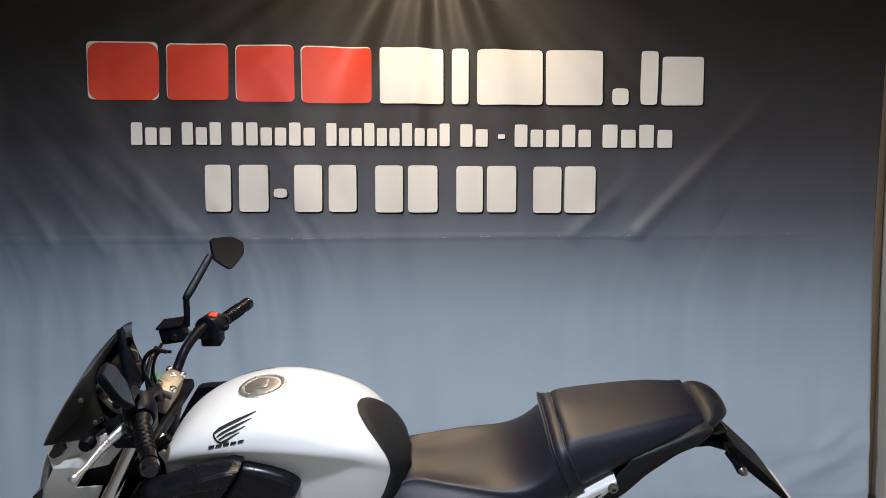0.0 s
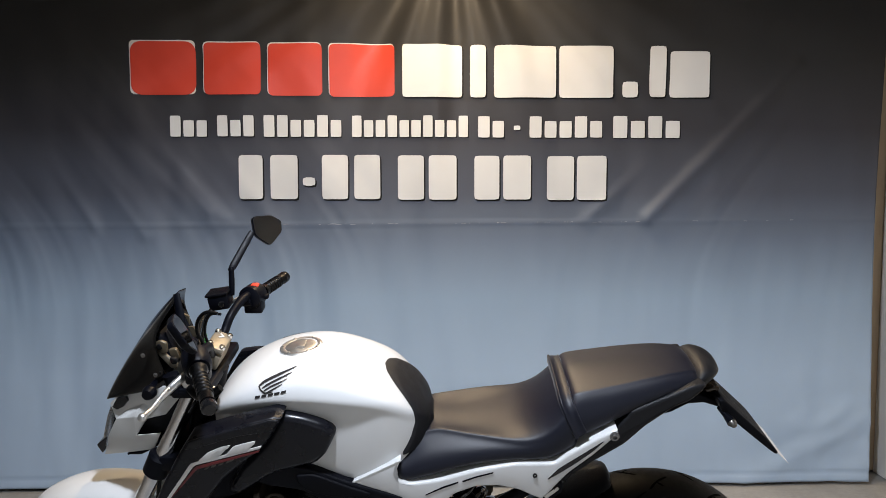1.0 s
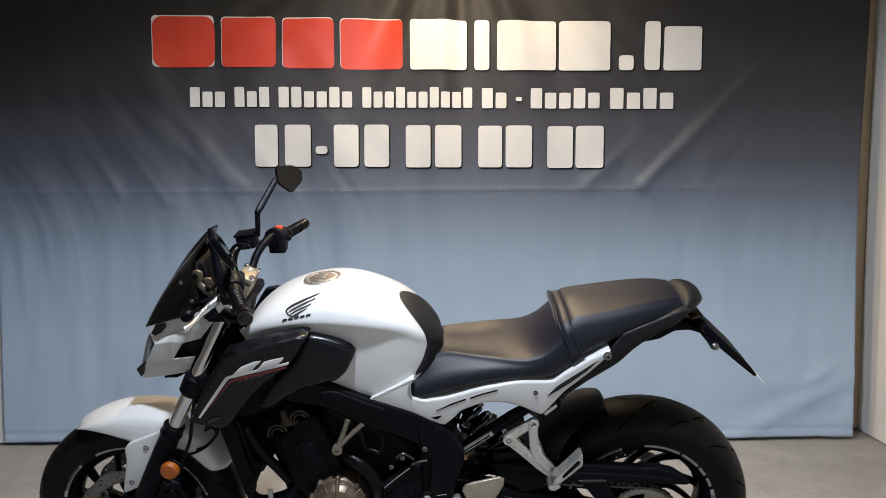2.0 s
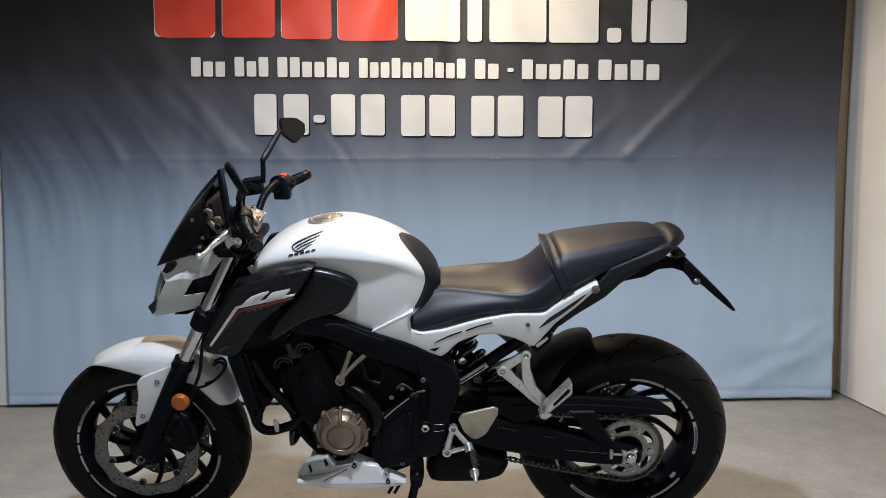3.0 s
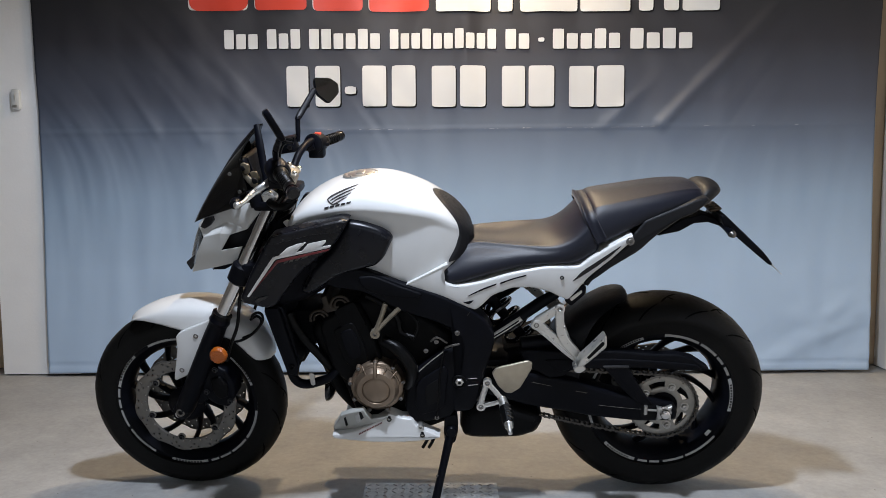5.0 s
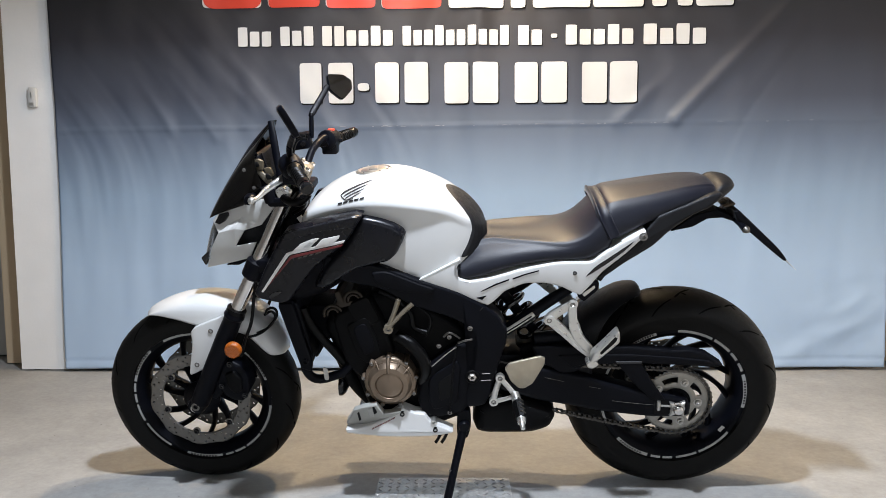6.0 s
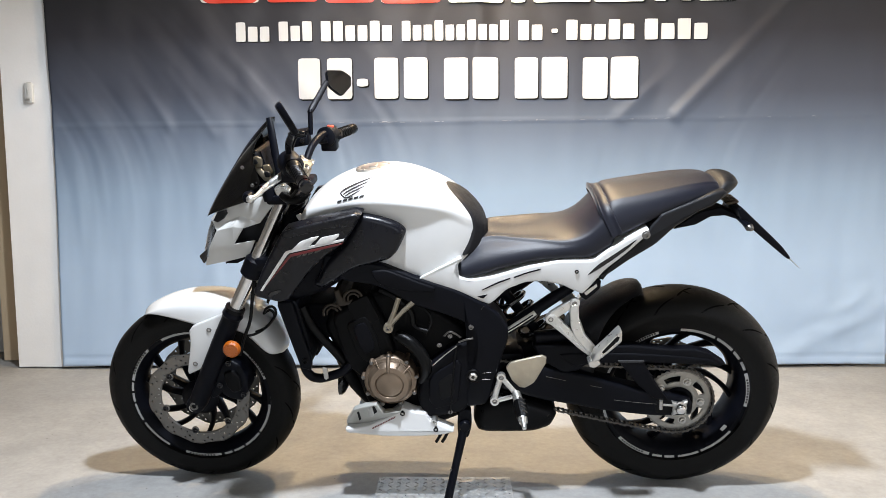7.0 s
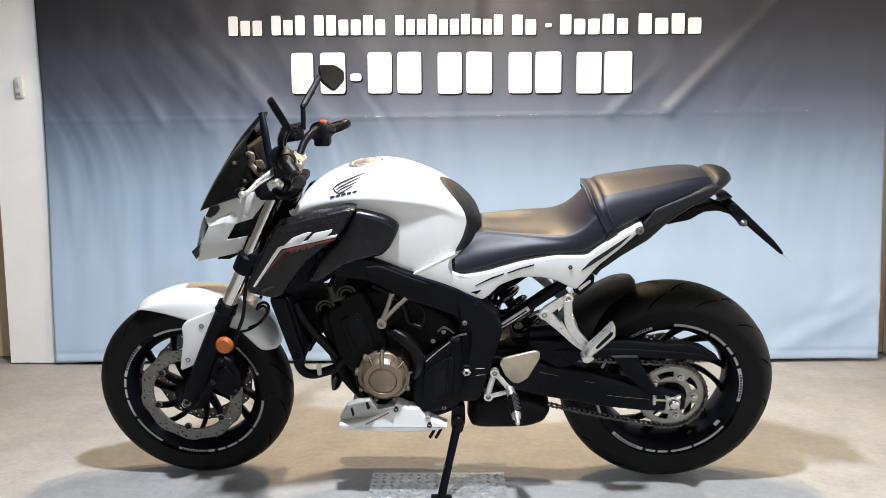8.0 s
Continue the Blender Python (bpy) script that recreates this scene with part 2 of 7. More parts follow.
ragged_wall("wall_north", -2.6, 2.2, 3.12, 3.32, WALL_BEIGE, "beige back wall behind the hanging banner")
ragged_wall("wall_pier", -2.445, -2.06, 2.985, 3.118, WALL, "white painted wall pier with a chipped edge")
ragged_wall("wall_north_recess", -5.1, -2.605, 3.30, 3.5, WALL_GREY, "wall set back beside the pier, its shade put into the grey")
ragged_wall("wall_east", 1.985, 2.185, -4.2, 3.115, WALL, "white plastered side wall with a chipped foot")
ragged_wall("wall_west", -5.3, -5.105, -4.2, 3.5, WALL_GREY, "plain unseen side wall, greyed to dim reflections")
ragged_wall("wall_south", -5.1, -1.0, -4.4, -4.2, WALL, "plain white painted wall beside the unseen, assumed door opening")
ragged_wall("wall_south", 1.9, 1.98, -4.4, -4.2, WALL, "plain white painted wall beside the unseen, assumed door opening")
tagged(part("door_lintel", boxed(-1.0, 1.9, -4.4, -4.2, 2.4, 2.9), WALL), "white lintel over the unseen, assumed door opening", "lintel", kind="structure")
tagged(part("ceiling", boxed(-5.3, 2.2, -4.4, 3.5, 2.9, 3.05), CEILING), "plain grey-white ceiling", "ceiling", kind="structure")
# Black strip draws the shadow gap at the banner's foot
tagged(part("shadow_gap_strip", boxed(-2.2, 1.9, 3.095, 3.117, 0.004, 0.05, 0.008), PLASTIC), "dark strip standing in for the shadow gap under the banner", "skirting", kind="structure")

# lamps on the ceiling: a tin ring round each light
def downlight(x, y, z, r, label):
    bm = bmesh.new()
    prof = [(r, z), (r + 0.03, z), (r + 0.03, z + 0.03), (r + 0.012, 2.9), (r, 2.9)]
    rings = [[bm.verts.new((x + a * math.cos(t), y + a * math.sin(t), b)) for t in (2 * math.pi * k / 32 for k in range(32))] for a, b in prof]
    for p, q in zip(rings, rings[1:]):
        for k in range(32):
            bm.faces.new((p[k], p[(k + 1) % 32], q[(k + 1) % 32], q[k]))
    return tagged(part("ceiling_lamp", bm, WHITE_PLASTIC), label, "lamp", "ceiling lamps")


downlight(-0.30, 0.60, 2.43, 0.09, "round white ceiling lamp with cool light")
downlight(-0.10, 1.95, 2.72, 0.09, "round white ceiling lamp with warm light")
downlight(-0.05, 2.72, 2.60, 0.07, "round white spot lamp over the banner")


# ---- banner ----
def fold(x, z):
    """How far the hanging cloth stands off its plane: a fan of folds from the top middle and slow waves below."""
    dx, dz = x + 0.05, 2.62 - z
    r, a = math.hypot(dx, dz), math.atan2(dx, max(dz, 0.02))
    fan = math.exp(-((r - 0.2) / 0.62) ** 2) * (0.024 * math.sin(a * 11 + 0.6) + 0.013 * math.sin(a * 21 + 1.1 + 2 * math.sin(a * 3)))
    fan += math.exp(-((r - 1.15) / 0.5) ** 2) * (0.0038 * math.sin(a * 19 + 2 * math.sin(a * 5)) + 0.0025 * math.sin(a * 37 + 3 * math.sin(a * 7 + 1)))
    low = noise.noise(Vector((x * 1.1, z * 0.35, 3.1))) * 0.018 + noise.noise(Vector((x * 3.2 + 0.6 * z, z * 0.55, 8.2))) * 0.017
    low += noise.noise(Vector((x * 7.5 + 0.9 * z, z * 0.8, 1.7))) * 0.008 + noise.noise(Vector((x * 15 - 1.2 * z, z * 1.5, 5.3))) * 0.0022
    low *= min(1, 0.35 + 0.5 * max(0, 2.2 - z))
    # pulled folds: slanting towards the middle above the crease, hanging straight below it
    lean = 0.42 * (z - 1.12) + 0.42 * math.sqrt((z - 1.12) ** 2 + 0.04)
    u = (x if x < -0.05 else -0.1 - x) + lean
    side = 11.3 if x < -0.05 else 47.9
    reach = min(1, max(0, (abs(x + 0.05) - 0.25) / 0.5)) * math.exp(-((z - 1.22) / 0.55) ** 2)
    patch = 0.35 + 1.3 * max(0.0, noise.noise(Vector((x * 1.9, z * 1.6, side))) + 0.25)
    calm = 1.0 if x < 0 else max(0.45, 1 - 0.9 * x)
    low += calm * reach * patch * (0.0095 * noise.noise(Vector((u * 6.5, z * 0.5, side))) + 0.0052 * noise.noise(Vector((u * 15, z * 0.9, side + 3))) + 0.0017 * noise.noise(Vector((u * 34, z * 2.0, side + 7))))
    # crumpled lower corner
    corner_in = math.exp(-((x - 1.75) / 0.45) ** 2 - ((z - 0.22) / 0.28) ** 2)
    low += corner_in * (0.016 * noise.noise(Vector((x * 4.0 - z * 3.0, z * 5.0, 21.0))) + 0.006 * noise.noise(Vector((x * 11 - z * 7, z * 12.0, 23.0))))
    streak = 0.0
    for (x0, z0, x1, z1, w, h) in ((-1.116, 1.261, -1.260, 1.422, 0.020, 0.005), (-1.05, 1.235, -1.32, 1.53, 0.030, 0.008), (-1.62, 1.20, -1.80, 1.50, 0.03, 0.007), (-1.40, 1.16, -1.62, 1.46, 0.025, 0.006), (0.56, 1.24, 0.80, 1.46, 0.026, 0.005), (0.82, 1.235, 1.48, 1.90, 0.030, 0.021), (1.02, 1.28, 1.42, 1.70, 0.06, 0.005), (-1.10, 1.22, -1.48, 1.54, 0.040, 0.008), (-0.85, 1.22, -1.05, 1.50, 0.03, 0.006), (1.30, 0.02, 1.86, 0.30, 0.05, 0.010), (0.55, 1.22, 0.72, 1.38, 0.03, 0.006)):
        ux, uz = x1 - x0, z1 - z0
        n2 = ux * ux + uz * uz
        t = max(0, min(1, ((x - x0) * ux + (z - z0) * uz) / n2))
        d = math.hypot(x - x0 - t * ux, z - z0 - t * uz)
        streak += h * math.exp(-(d / w) ** 2) * (1 - 0.6 * t)
    crease = 0.0035 * math.exp(-((z - 1.213 - 0.006 * x) / 0.007) ** 2)
    hem = 0.004 * math.exp(-((z - 0.055) / 0.008) ** 2)
    return fan + low - streak - crease + hem


def edge_in(z):
    return 0.02 * math.sin(z * 1.35) ** 2


banner_bm = bmesh.new()
NX, NZ = 380, 240
grid = []
for j in range(NZ + 1):
    z = 0.014 + 2.60 * j / NZ
    row = []
    for i in range(NX + 1):
        u = i / NX
        x = (-2.205 + edge_in(z) * 0.6) * (1 - u) + (1.872 - edge_in(z)) * u
        row.append(banner_bm.verts.new((x, BANNER_Y + fold(x, z), z)))
    grid.append(row)
for a, b in zip(grid, grid[1:]):
    for i in range(NX):
        banner_bm.faces.new((a[i], a[i + 1], b[i + 1], b[i]))
banner = tagged(part("banner", banner_bm, BANNER, smooth=180), "hanging cloth banner printed from black to blue-grey", "banner")
cloth = banner.modifiers.new("thickness", "SOLIDIFY")
cloth.thickness, cloth.offset = 0.0015, 1.0
tagged(part("banner_rail", boxed(-2.25, 1.92, 2.952, 2.978, 2.612, 2.642, 0.004), STEEL), "steel rail that carries the banner", "rail")


def printed(name, x0, x1, z0, z1, mat, corner=0.0, proud=0.0025, label="", dx=0.0, slope=0.0):
    """One printed block that follows the folds of the cloth."""
    bm = bmesh.new()
    n, k = max(3, int((x1 - x0) / 0.015)), max(3, int((z1 - z0) / 0.015))
    hw, hh = (x1 - x0) / 2, (z1 - z0) / 2
    cx, cz = (x0 + x1) / 2, (z0 + z1) / 2
    rows = []
    for j in range(k + 1):
        row = []
        for i in range(n + 1):
            px, pz = hw * (2 * i / n - 1), hh * (2 * j / k - 1)
            qx, qz = abs(px) - (hw - corner), abs(pz) - (hh - corner)
            if corner and qx > 0 and qz > 0:
                d = math.hypot(qx, qz)
                m = max(qx, qz)
                if d > 1e-6:
                    px = math.copysign(hw - corner + qx * m / d, px)
                    pz = math.copysign(hh - corner + qz * m / d, pz)
            x, z = cx + px + dx, cz + pz + slope * (cx + px)
            row.append(bm.verts.new((x, BANNER_Y + fold(x, z) - proud, z)))
        rows.append(row)
    for a, b in zip(rows, rows[1:]):
        for i in range(n):
            bm.faces.new((a[i], a[i + 1], b[i + 1], b[i]))
    return part(name, bm, mat, banner, label, smooth=180)


# the trade name, as plain blocks
LOGO = [(-1.443, 2.004), (-1.162, 1.775), (-1.128, 1.999), (-0.881, 1.776), (-0.849, 1.995), (-0.615, 1.771), (-0.584, 1.992), (-0.300, 1.767), (-0.266, 1.992), (-0.004, 1.766), (0.031, 1.992), (0.100, 1.765), (0.136, 1.988), (0.409, 1.764), (0.423, 1.988), (0.661, 1.763), (0.702, 1.833), (0.770, 1.765), (0.821, 1.987), (0.893, 1.766), (0.910, 1.964), (1.085, 1.764)]
for k in range(0, len(LOGO), 2):
    (xa, za), (xb, zb) = LOGO[k], LOGO[k + 1]
    red = k < 8
    if red:
        printed("logo_outline", xa - 0.004, xb - 0.002, zb + 0.002, za + 0.005, PRINT_WHITE, 0.02, 0.003)
    else:
        printed("logo_shadow", xa + 0.004, xb + 0.006, zb - 0.006, za - 0.004, PRINT_DARK, 0.012, 0.003)
    printed("logo_block", xa, xb, zb, za, PRINT_RED if red else PRINT_WHITE, (0.045 if k == 0 else 0.02) if red else 0.012, 0.0045, "red printed block with a white edge" if red else "white printed block")

# two lines of lettering below, as plain bars
WORDS = [(-1.285, 1.685), (-1.114, 1.594), (-1.080, 1.686), (-0.910, 1.595), (-0.879, 1.687), (-0.529, 1.593), (-0.493, 1.686), (0.027, 1.592), (0.060, 1.683), (0.187, 1.590), (0.220, 1.642), (0.256, 1.623), (0.286, 1.682), (0.620, 1.589), (0.655, 1.683), (0.966, 1.587)]
LETTERS = (3, 3, 6, 10, 2, 1, 5, 4)
for k, n in enumerate(LETTERS):
    (xa, za), (xb, zb) = WORDS[2 * k], WORDS[2 * k + 1]
    w = (xb - xa) / n
    for i in range(n):
        tall = 0.0 if i == 0 or (i + k) % 3 == 0 else 0.22 * (za - zb)
        printed("text_bar", xa + w * i + 0.10 * w + 0.003, xa + w * (i + 1) - 0.08 * w + 0.003, zb - 0.004, za - tall - 0.004, PRINT_DARK, 0.004, 0.003)
        printed("text_bar", xa + w * i + 0.10 * w, xa + w * (i + 1) - 0.10 * w, zb, za - tall, PRINT_WHITE, 0.004, 0.0045)
NUMERALS = [(-0.988, 1.514), (-0.879, 1.321), (-0.850, 1.514), (-0.726, 1.321), (-0.708, 1.416), (-0.649, 1.379), (-0.623, 1.514), (-0.505, 1.320), (-0.482, 1.514), (-0.364, 1.320), (-0.290, 1.512), (-0.171, 1.317), (-0.154, 1.512), (-0.027, 1.317), (0.048, 1.510), (0.163, 1.317), (0.176, 1.511), (0.303, 1.317), (0.371, 1.508), (0.495, 1.314), (0.504, 1.509), (0.637, 1.314)]
for k in range(0, len(NUMERALS), 2):
    (xa, za), (xb, zb) = NUMERALS[k], NUMERALS[k + 1]
    printed("text_bar", xa + 0.006, xb + 0.004, zb - 0.007, za - 0.006, PRINT_DARK, 0.012, 0.003)
    printed("text_bar", xa + 0.002, xb - 0.002, zb, za, PRINT_WHITE, 0.012, 0.0045)

# pale wear along the horizontal crease
rng = random.Random(4)
for k in range(44):
    x = rng.uniform(-0.85, 0.40) if k % 3 else rng.uniform(0.4, 1.5)
    w = rng.choice((0.003, 0.005, 0.009, 0.016, 0.024))
    h = rng.uniform(0.0004, 0.0012)
    z = 1.2135 + 0.006 * x + rng.uniform(-0.0022, 0.0015)
    printed("scuff", x, x + w, z - h, z + h, SCUFF, 0.0, 0.003)

# ---- small things on the wall and the floor ----
def rounded_box(name, x0, x1, y0, y1, z0, z1, r, mat, parent=None, label=""):
    return part(name, boxed(x0, x1, y0, y1, z0, z1, r), mat, parent, label)


SW = (-2.302, 1.365)
switch = rounded_box("door_chime", SW[0] - 0.022, SW[0] + 0.022, 2.955, 2.984, SW[1] - 0.05, SW[1] + 0.05, 0.012, WHITE_PLASTIC)
tagged(switch, "small white plastic wall box with rounded corners", "wall box")
rounded_box("slot", SW[0] - 0.0025, SW[0] + 0.0025, 2.952, 2.956, SW[1] - 0.004, SW[1] + 0.022, 0.001, ALU, switch, "narrow grey slot")
rounded_box("button", SW[0] - 0.012, SW[0] + 0.012, 2.9515, 2.9565, SW[1] - 0.04, SW[1] - 0.028, 0.002, ALU, switch, "small grey button")


def tread_plate():
    """Checker plate on the floor: a bent aluminium sheet with raised lens-shaped bars."""
    x0, x1, y0, y1 = -0.482, -0.066, 1.14, 1.578
    bm = bmesh.new()
    n = 16
    lo = []
    for i in range(n + 1):
        x = x0 + (x1 - x0) * i / n
        edge = 0.002 * noise.noise(Vector((i * 0.9, 0, 0)))
        lo.append([bm.verts.new((x, y, z)) for y, z in ((y0, 0.0), (y0, 0.004), (y1 + edge, 0.004), (y1 + edge, 0.0))])
    for a, b in zip(lo, lo[1:]):
        for k in range(4):
            bm.faces.new((a[k], a[(k + 1) % 4], b[(k + 1) % 4], b[k]))
    bm.faces.new(lo[0]), bm.faces.new(lo[-1])
    plate = tagged(part("tread_plate", bm, ALU_WORN, smooth=20), "scuffed aluminium checker plate lying on the floor", "floor plate")
    bars = bmesh.new()
    step = 0.027
    for i in range(int((x1 - x0) / step)):
        for j in range(int((y1 - y0) / step)):
            cx, cy = x0 + step * (i + 0.5), y0 + step * (j + 0.5)
            a = radians(45 if (i + j) % 2 else -45)
            ca, sa = math.cos(a), math.sin(a)
            ring = []
            for u, v in ((-0.011, 0), (-0.005, 0.0032), (0.005, 0.0032), (0.011, 0), (0.005, -0.0032), (-0.005, -0.0032)):
                ring.append(bars.verts.new((cx + u * ca - v * sa, cy + u * sa + v * ca, 0.0041)))
            p, q = bars.verts.new((cx - 0.005 * ca, cy - 0.005 * sa, 0.0062)), bars.verts.new((cx + 0.005 * ca, cy + 0.005 * sa, 0.0062))
            for f in ((0, 1, p), (1, 2, q, p), (2, 3, q), (3, 4, q), (4, 5, p, q), (5, 0, p)):
                bars.faces.new([ring[t] if isinstance(t, int) else t for t in f])
    tagged(part("checker_relief", bars, ALU_WORN, plate, smooth=0), kind="stuff")
    return plate


ALU_WORN = material("scuffed_tread_plate", (0.46, 0.45, 0.43), 0.46, metal=0.7, var=0.5, scale=70, bump=0.5, bump_scale=160, rough_var=0.2)
tread_plate()


# ---- shape helpers for the motorcycle; its own axes: -x ahead, -y its left side, z up ----
def soften(pts, cut=0.2, times=2):
    """Rounds the corners of a closed outline."""
    for _ in range(times):
        out = []
        for (ax, az), (bx, bz) in zip(pts, pts[1:] + pts[:1]):
            out.append((ax + (bx - ax) * cut, az + (bz - az) * cut))
            out.append((bx + (ax - bx) * cut, bz + (az - bz) * cut))
        pts = out
    return pts


def inset(pts, d):
    area = sum(a[0] * b[1] - b[0] * a[1] for a, b in zip(pts, pts[1:] + pts[:1]))
    s = 1 if area > 0 else -1
    out = []
    n = len(pts)
    for i in range(n):
        a, b, c = pts[i - 1], pts[i], pts[(i + 1) % n]
        e1, e2 = Vector((b[0] - a[0], b[1] - a[1])), Vector((c[0] - b[0], c[1] - b[1]))
        if e1.length < 1e-7 or e2.length < 1e-7:
            out.append(b)
            continue
        n1, n2 = Vector((-e1.y, e1.x)).normalized(), Vector((-e2.y, e2.x)).normalized()
        m = n1 + n2
        m = n1 if m.length < 1e-4 else m.normalized()
        k = d / max(0.45, m.dot(n1))
        out.append((b[0] + s * m.x * k, b[1] + s * m.y * k))
    return out


def plate(pts, y0, y1, bevel=0.004, cut=0.2, side=-1, crown=None, bm=None, times=2):
    """A panel with a rounded rim: outline in x and z, outer face at y0, inner at y1 (both counted outwards on the left),
    bulging by crown(x, z). side 1 puts it on the right."""
    bm = bm or bmesh.new()
    ring0 = soften(pts, cut, times) if cut else list(pts)
    bevel = min(bevel, abs(y1 - y0) * 0.8)
    rings = [(ring0, y1), (ring0, y0 + bevel * math.copysign(1, y1 - y0))]
    for f in (0.3, 0.7, 1.0):
        rings.append((inset(ring0, bevel * (1 - math.cos(f * math.pi / 2))), y0 + bevel * math.copysign(1, y1 - y0) * (1 - math.sin(f * math.pi / 2))))
    made = []
    for k, (ring, y) in enumerate(rings):
        made.append([bm.verts.new((x, (y + (crown(x, z) if crown else 0)) * side, z)) for x, z in ring])
    n = len(ring0)
    for p, q in zip(made, made[1:]):
        for i in range(n):
            bm.faces.new((p[i], p[(i + 1) % n], q[(i + 1) % n], q[i]))
    caps = [bm.faces.new(made[0]), bm.faces.new(made[-1])]
    bmesh.ops.triangulate(bm, faces=caps)
    return bm


def spline(ctrl, k=6, closed=False):
    """A smooth path through the points."""
    pts = [Vector(c) for c in ctrl]
    n = len(pts)
    out = []
    for i in range(n if closed else n - 1):
        p = [pts[(i + j) % n] if closed else pts[max(0, min(n - 1, i + j))] for j in (-1, 0, 1, 2)]
        for s in range(k):
            t = s / k
            out.append(0.5 * (2 * p[1] + (p[2] - p[0]) * t + (2 * p[0] - 5 * p[1] + 4 * p[2] - p[3]) * t * t + (3 * p[1] - p[0] - 3 * p[2] + p[3]) * t ** 3))
    if not closed:
        out.append(pts[-1])
    return out


def tube(ctrl, r, n=10, k=6, bm=None, closed=False, flat=1.0):
    """A round bar along a smooth path; r one radius or one for each control point."""
    bm = bm or bmesh.new()
    path = spline(ctrl, k, closed) if len(ctrl) > 2 else [Vector(c) for c in ctrl]
    if isinstance(r, (int, float)):
        radii = [r] * len(path)
    else:
        radii = [np.interp(i / (len(path) - 1) * (len(r) - 1), range(len(r)), r) for i in range(len(path))]
    up = Vector((0, 1, 0.01))
    rings = []
    for i, p in enumerate(path):
        a, b = path[i - 1] if i or closed else p, path[(i + 1) % len(path)] if i + 1 < len(path) or closed else p
        d = (b - a).normalized()
        side = d.cross(up)
        if side.length < 1e-3:
            side = d.cross(Vector((1, 0, 0)))
        side.normalize()
        up = side.cross(d).normalized()
        rings.append([bm.verts.new(p + side * math.cos(t) * radii[i] + up * math.sin(t) * radii[i] * flat) for t in (2 * math.pi * j / n for j in range(n))])
    pairs = list(zip(rings, rings[1:])) + ([(rings[-1], rings[0])] if closed else [])
    for p, q in pairs:
        for j in range(n):
            bm.faces.new((p[j], p[(j + 1) % n], q[(j + 1) % n], q[j]))
    if not closed:
        bm.faces.new(rings[0]), bm.faces.new(rings[-1])
    return bm


def lathe(profile, x, z, n=48, bm=None, closed=False, wave=None):
    """Turns a profile of (radius, y) round the axle through x, z."""
    bm = bm or bmesh.new()
    rings = []
    for r, y in profile:
        ring = []
        for k in range(n):
            t = 2 * math.pi * k / n
            rr = r * (1 + (wave(t) if wave else 0))
            ring.append(bm.verts.new((x + rr * math.cos(t), y, z + rr * math.sin(t))))
        rings.append(ring)
    for p, q in list(zip(rings, rings[1:])) + ([(rings[-1], rings[0])] if closed else []):
        for k in range(n):
            bm.faces.new((p[k], p[(k + 1) % n], q[(k + 1) % n], q[k]))
    if not closed:
        bm.faces.new(rings[0]), bm.faces.new(rings[-1])
    return bm


def loft(rings, bm=None, caps=True):
    bm = bm or bmesh.new()
    made = [[bm.verts.new(p) for p in ring] for ring in rings]
    n = len(made[0])
    for p, q in zip(made, made[1:]):
        for k in range(n):
            bm.faces.new((p[k], p[(k + 1) % n], q[(k + 1) % n], q[k]))
    if caps:
        bm.faces.new(made[0]), bm.faces.new(made[-1])
    return bm


def mirror_ring(half):
    """A closed ring from a half profile (y <= 0, from the top middle down to the bottom middle)."""
    return [(x, y, z) for x, y, z in half] + [(x, -y, z) for x, y, z in reversed(half) if abs(y) > 1e-6]


def rounded(ob, levels=2):
    m = ob.modifiers.new("round", "SUBSURF")
    m.levels = m.render_levels = levels
    return ob


def link_mesh(name, me, parent, x, y, z, s=1.0, ry=0.0, rz=0.0):
    ob = new(name, me)
    ob.parent = parent
    ob.matrix_basis = pose(x, y, z, 0, ry, rz) @ Matrix.Diagonal((s, s, s, 1))
    return ob


def bolt_mesh(mat):
    """A socket screw with a deep recess on a thin washer; its axis along y, head towards -y."""
    bm = lathe([(0.0001, 0.2), (0.52, 0.2), (0.55, -0.42), (0.85, -0.45), (1.0, -0.32), (1.0, 0.28), (1.35, 0.32), (1.35, 0.55), (0.0001, 0.55)], 0, 0, 18)
    return finish("bolt", bm, mat, 25)


BOLT, BOLT_DARK = bolt_mesh(BOLT_STEEL), bolt_mesh(BLACK_GLOSS)


def bolt(parent, p, r=0.006, me=BOLT):
    return link_mesh("bolt", me, parent, *p, s=r, rz=180 if p[1] > 0 else 0)


# ---- the motorcycle ----
bike = new("motorcycle")
bike.matrix_world = pose(0.0, 1.616, 0.0, 0, 0, -1.5) @ pose(0, 0, 0, 13.0, 0, 0)
tagged(bike, "white and black naked motorcycle leaning on its side stand", "motorcycle")
FX, FZ, RX, RZ = -1.026, 0.301, 0.421, 0.328


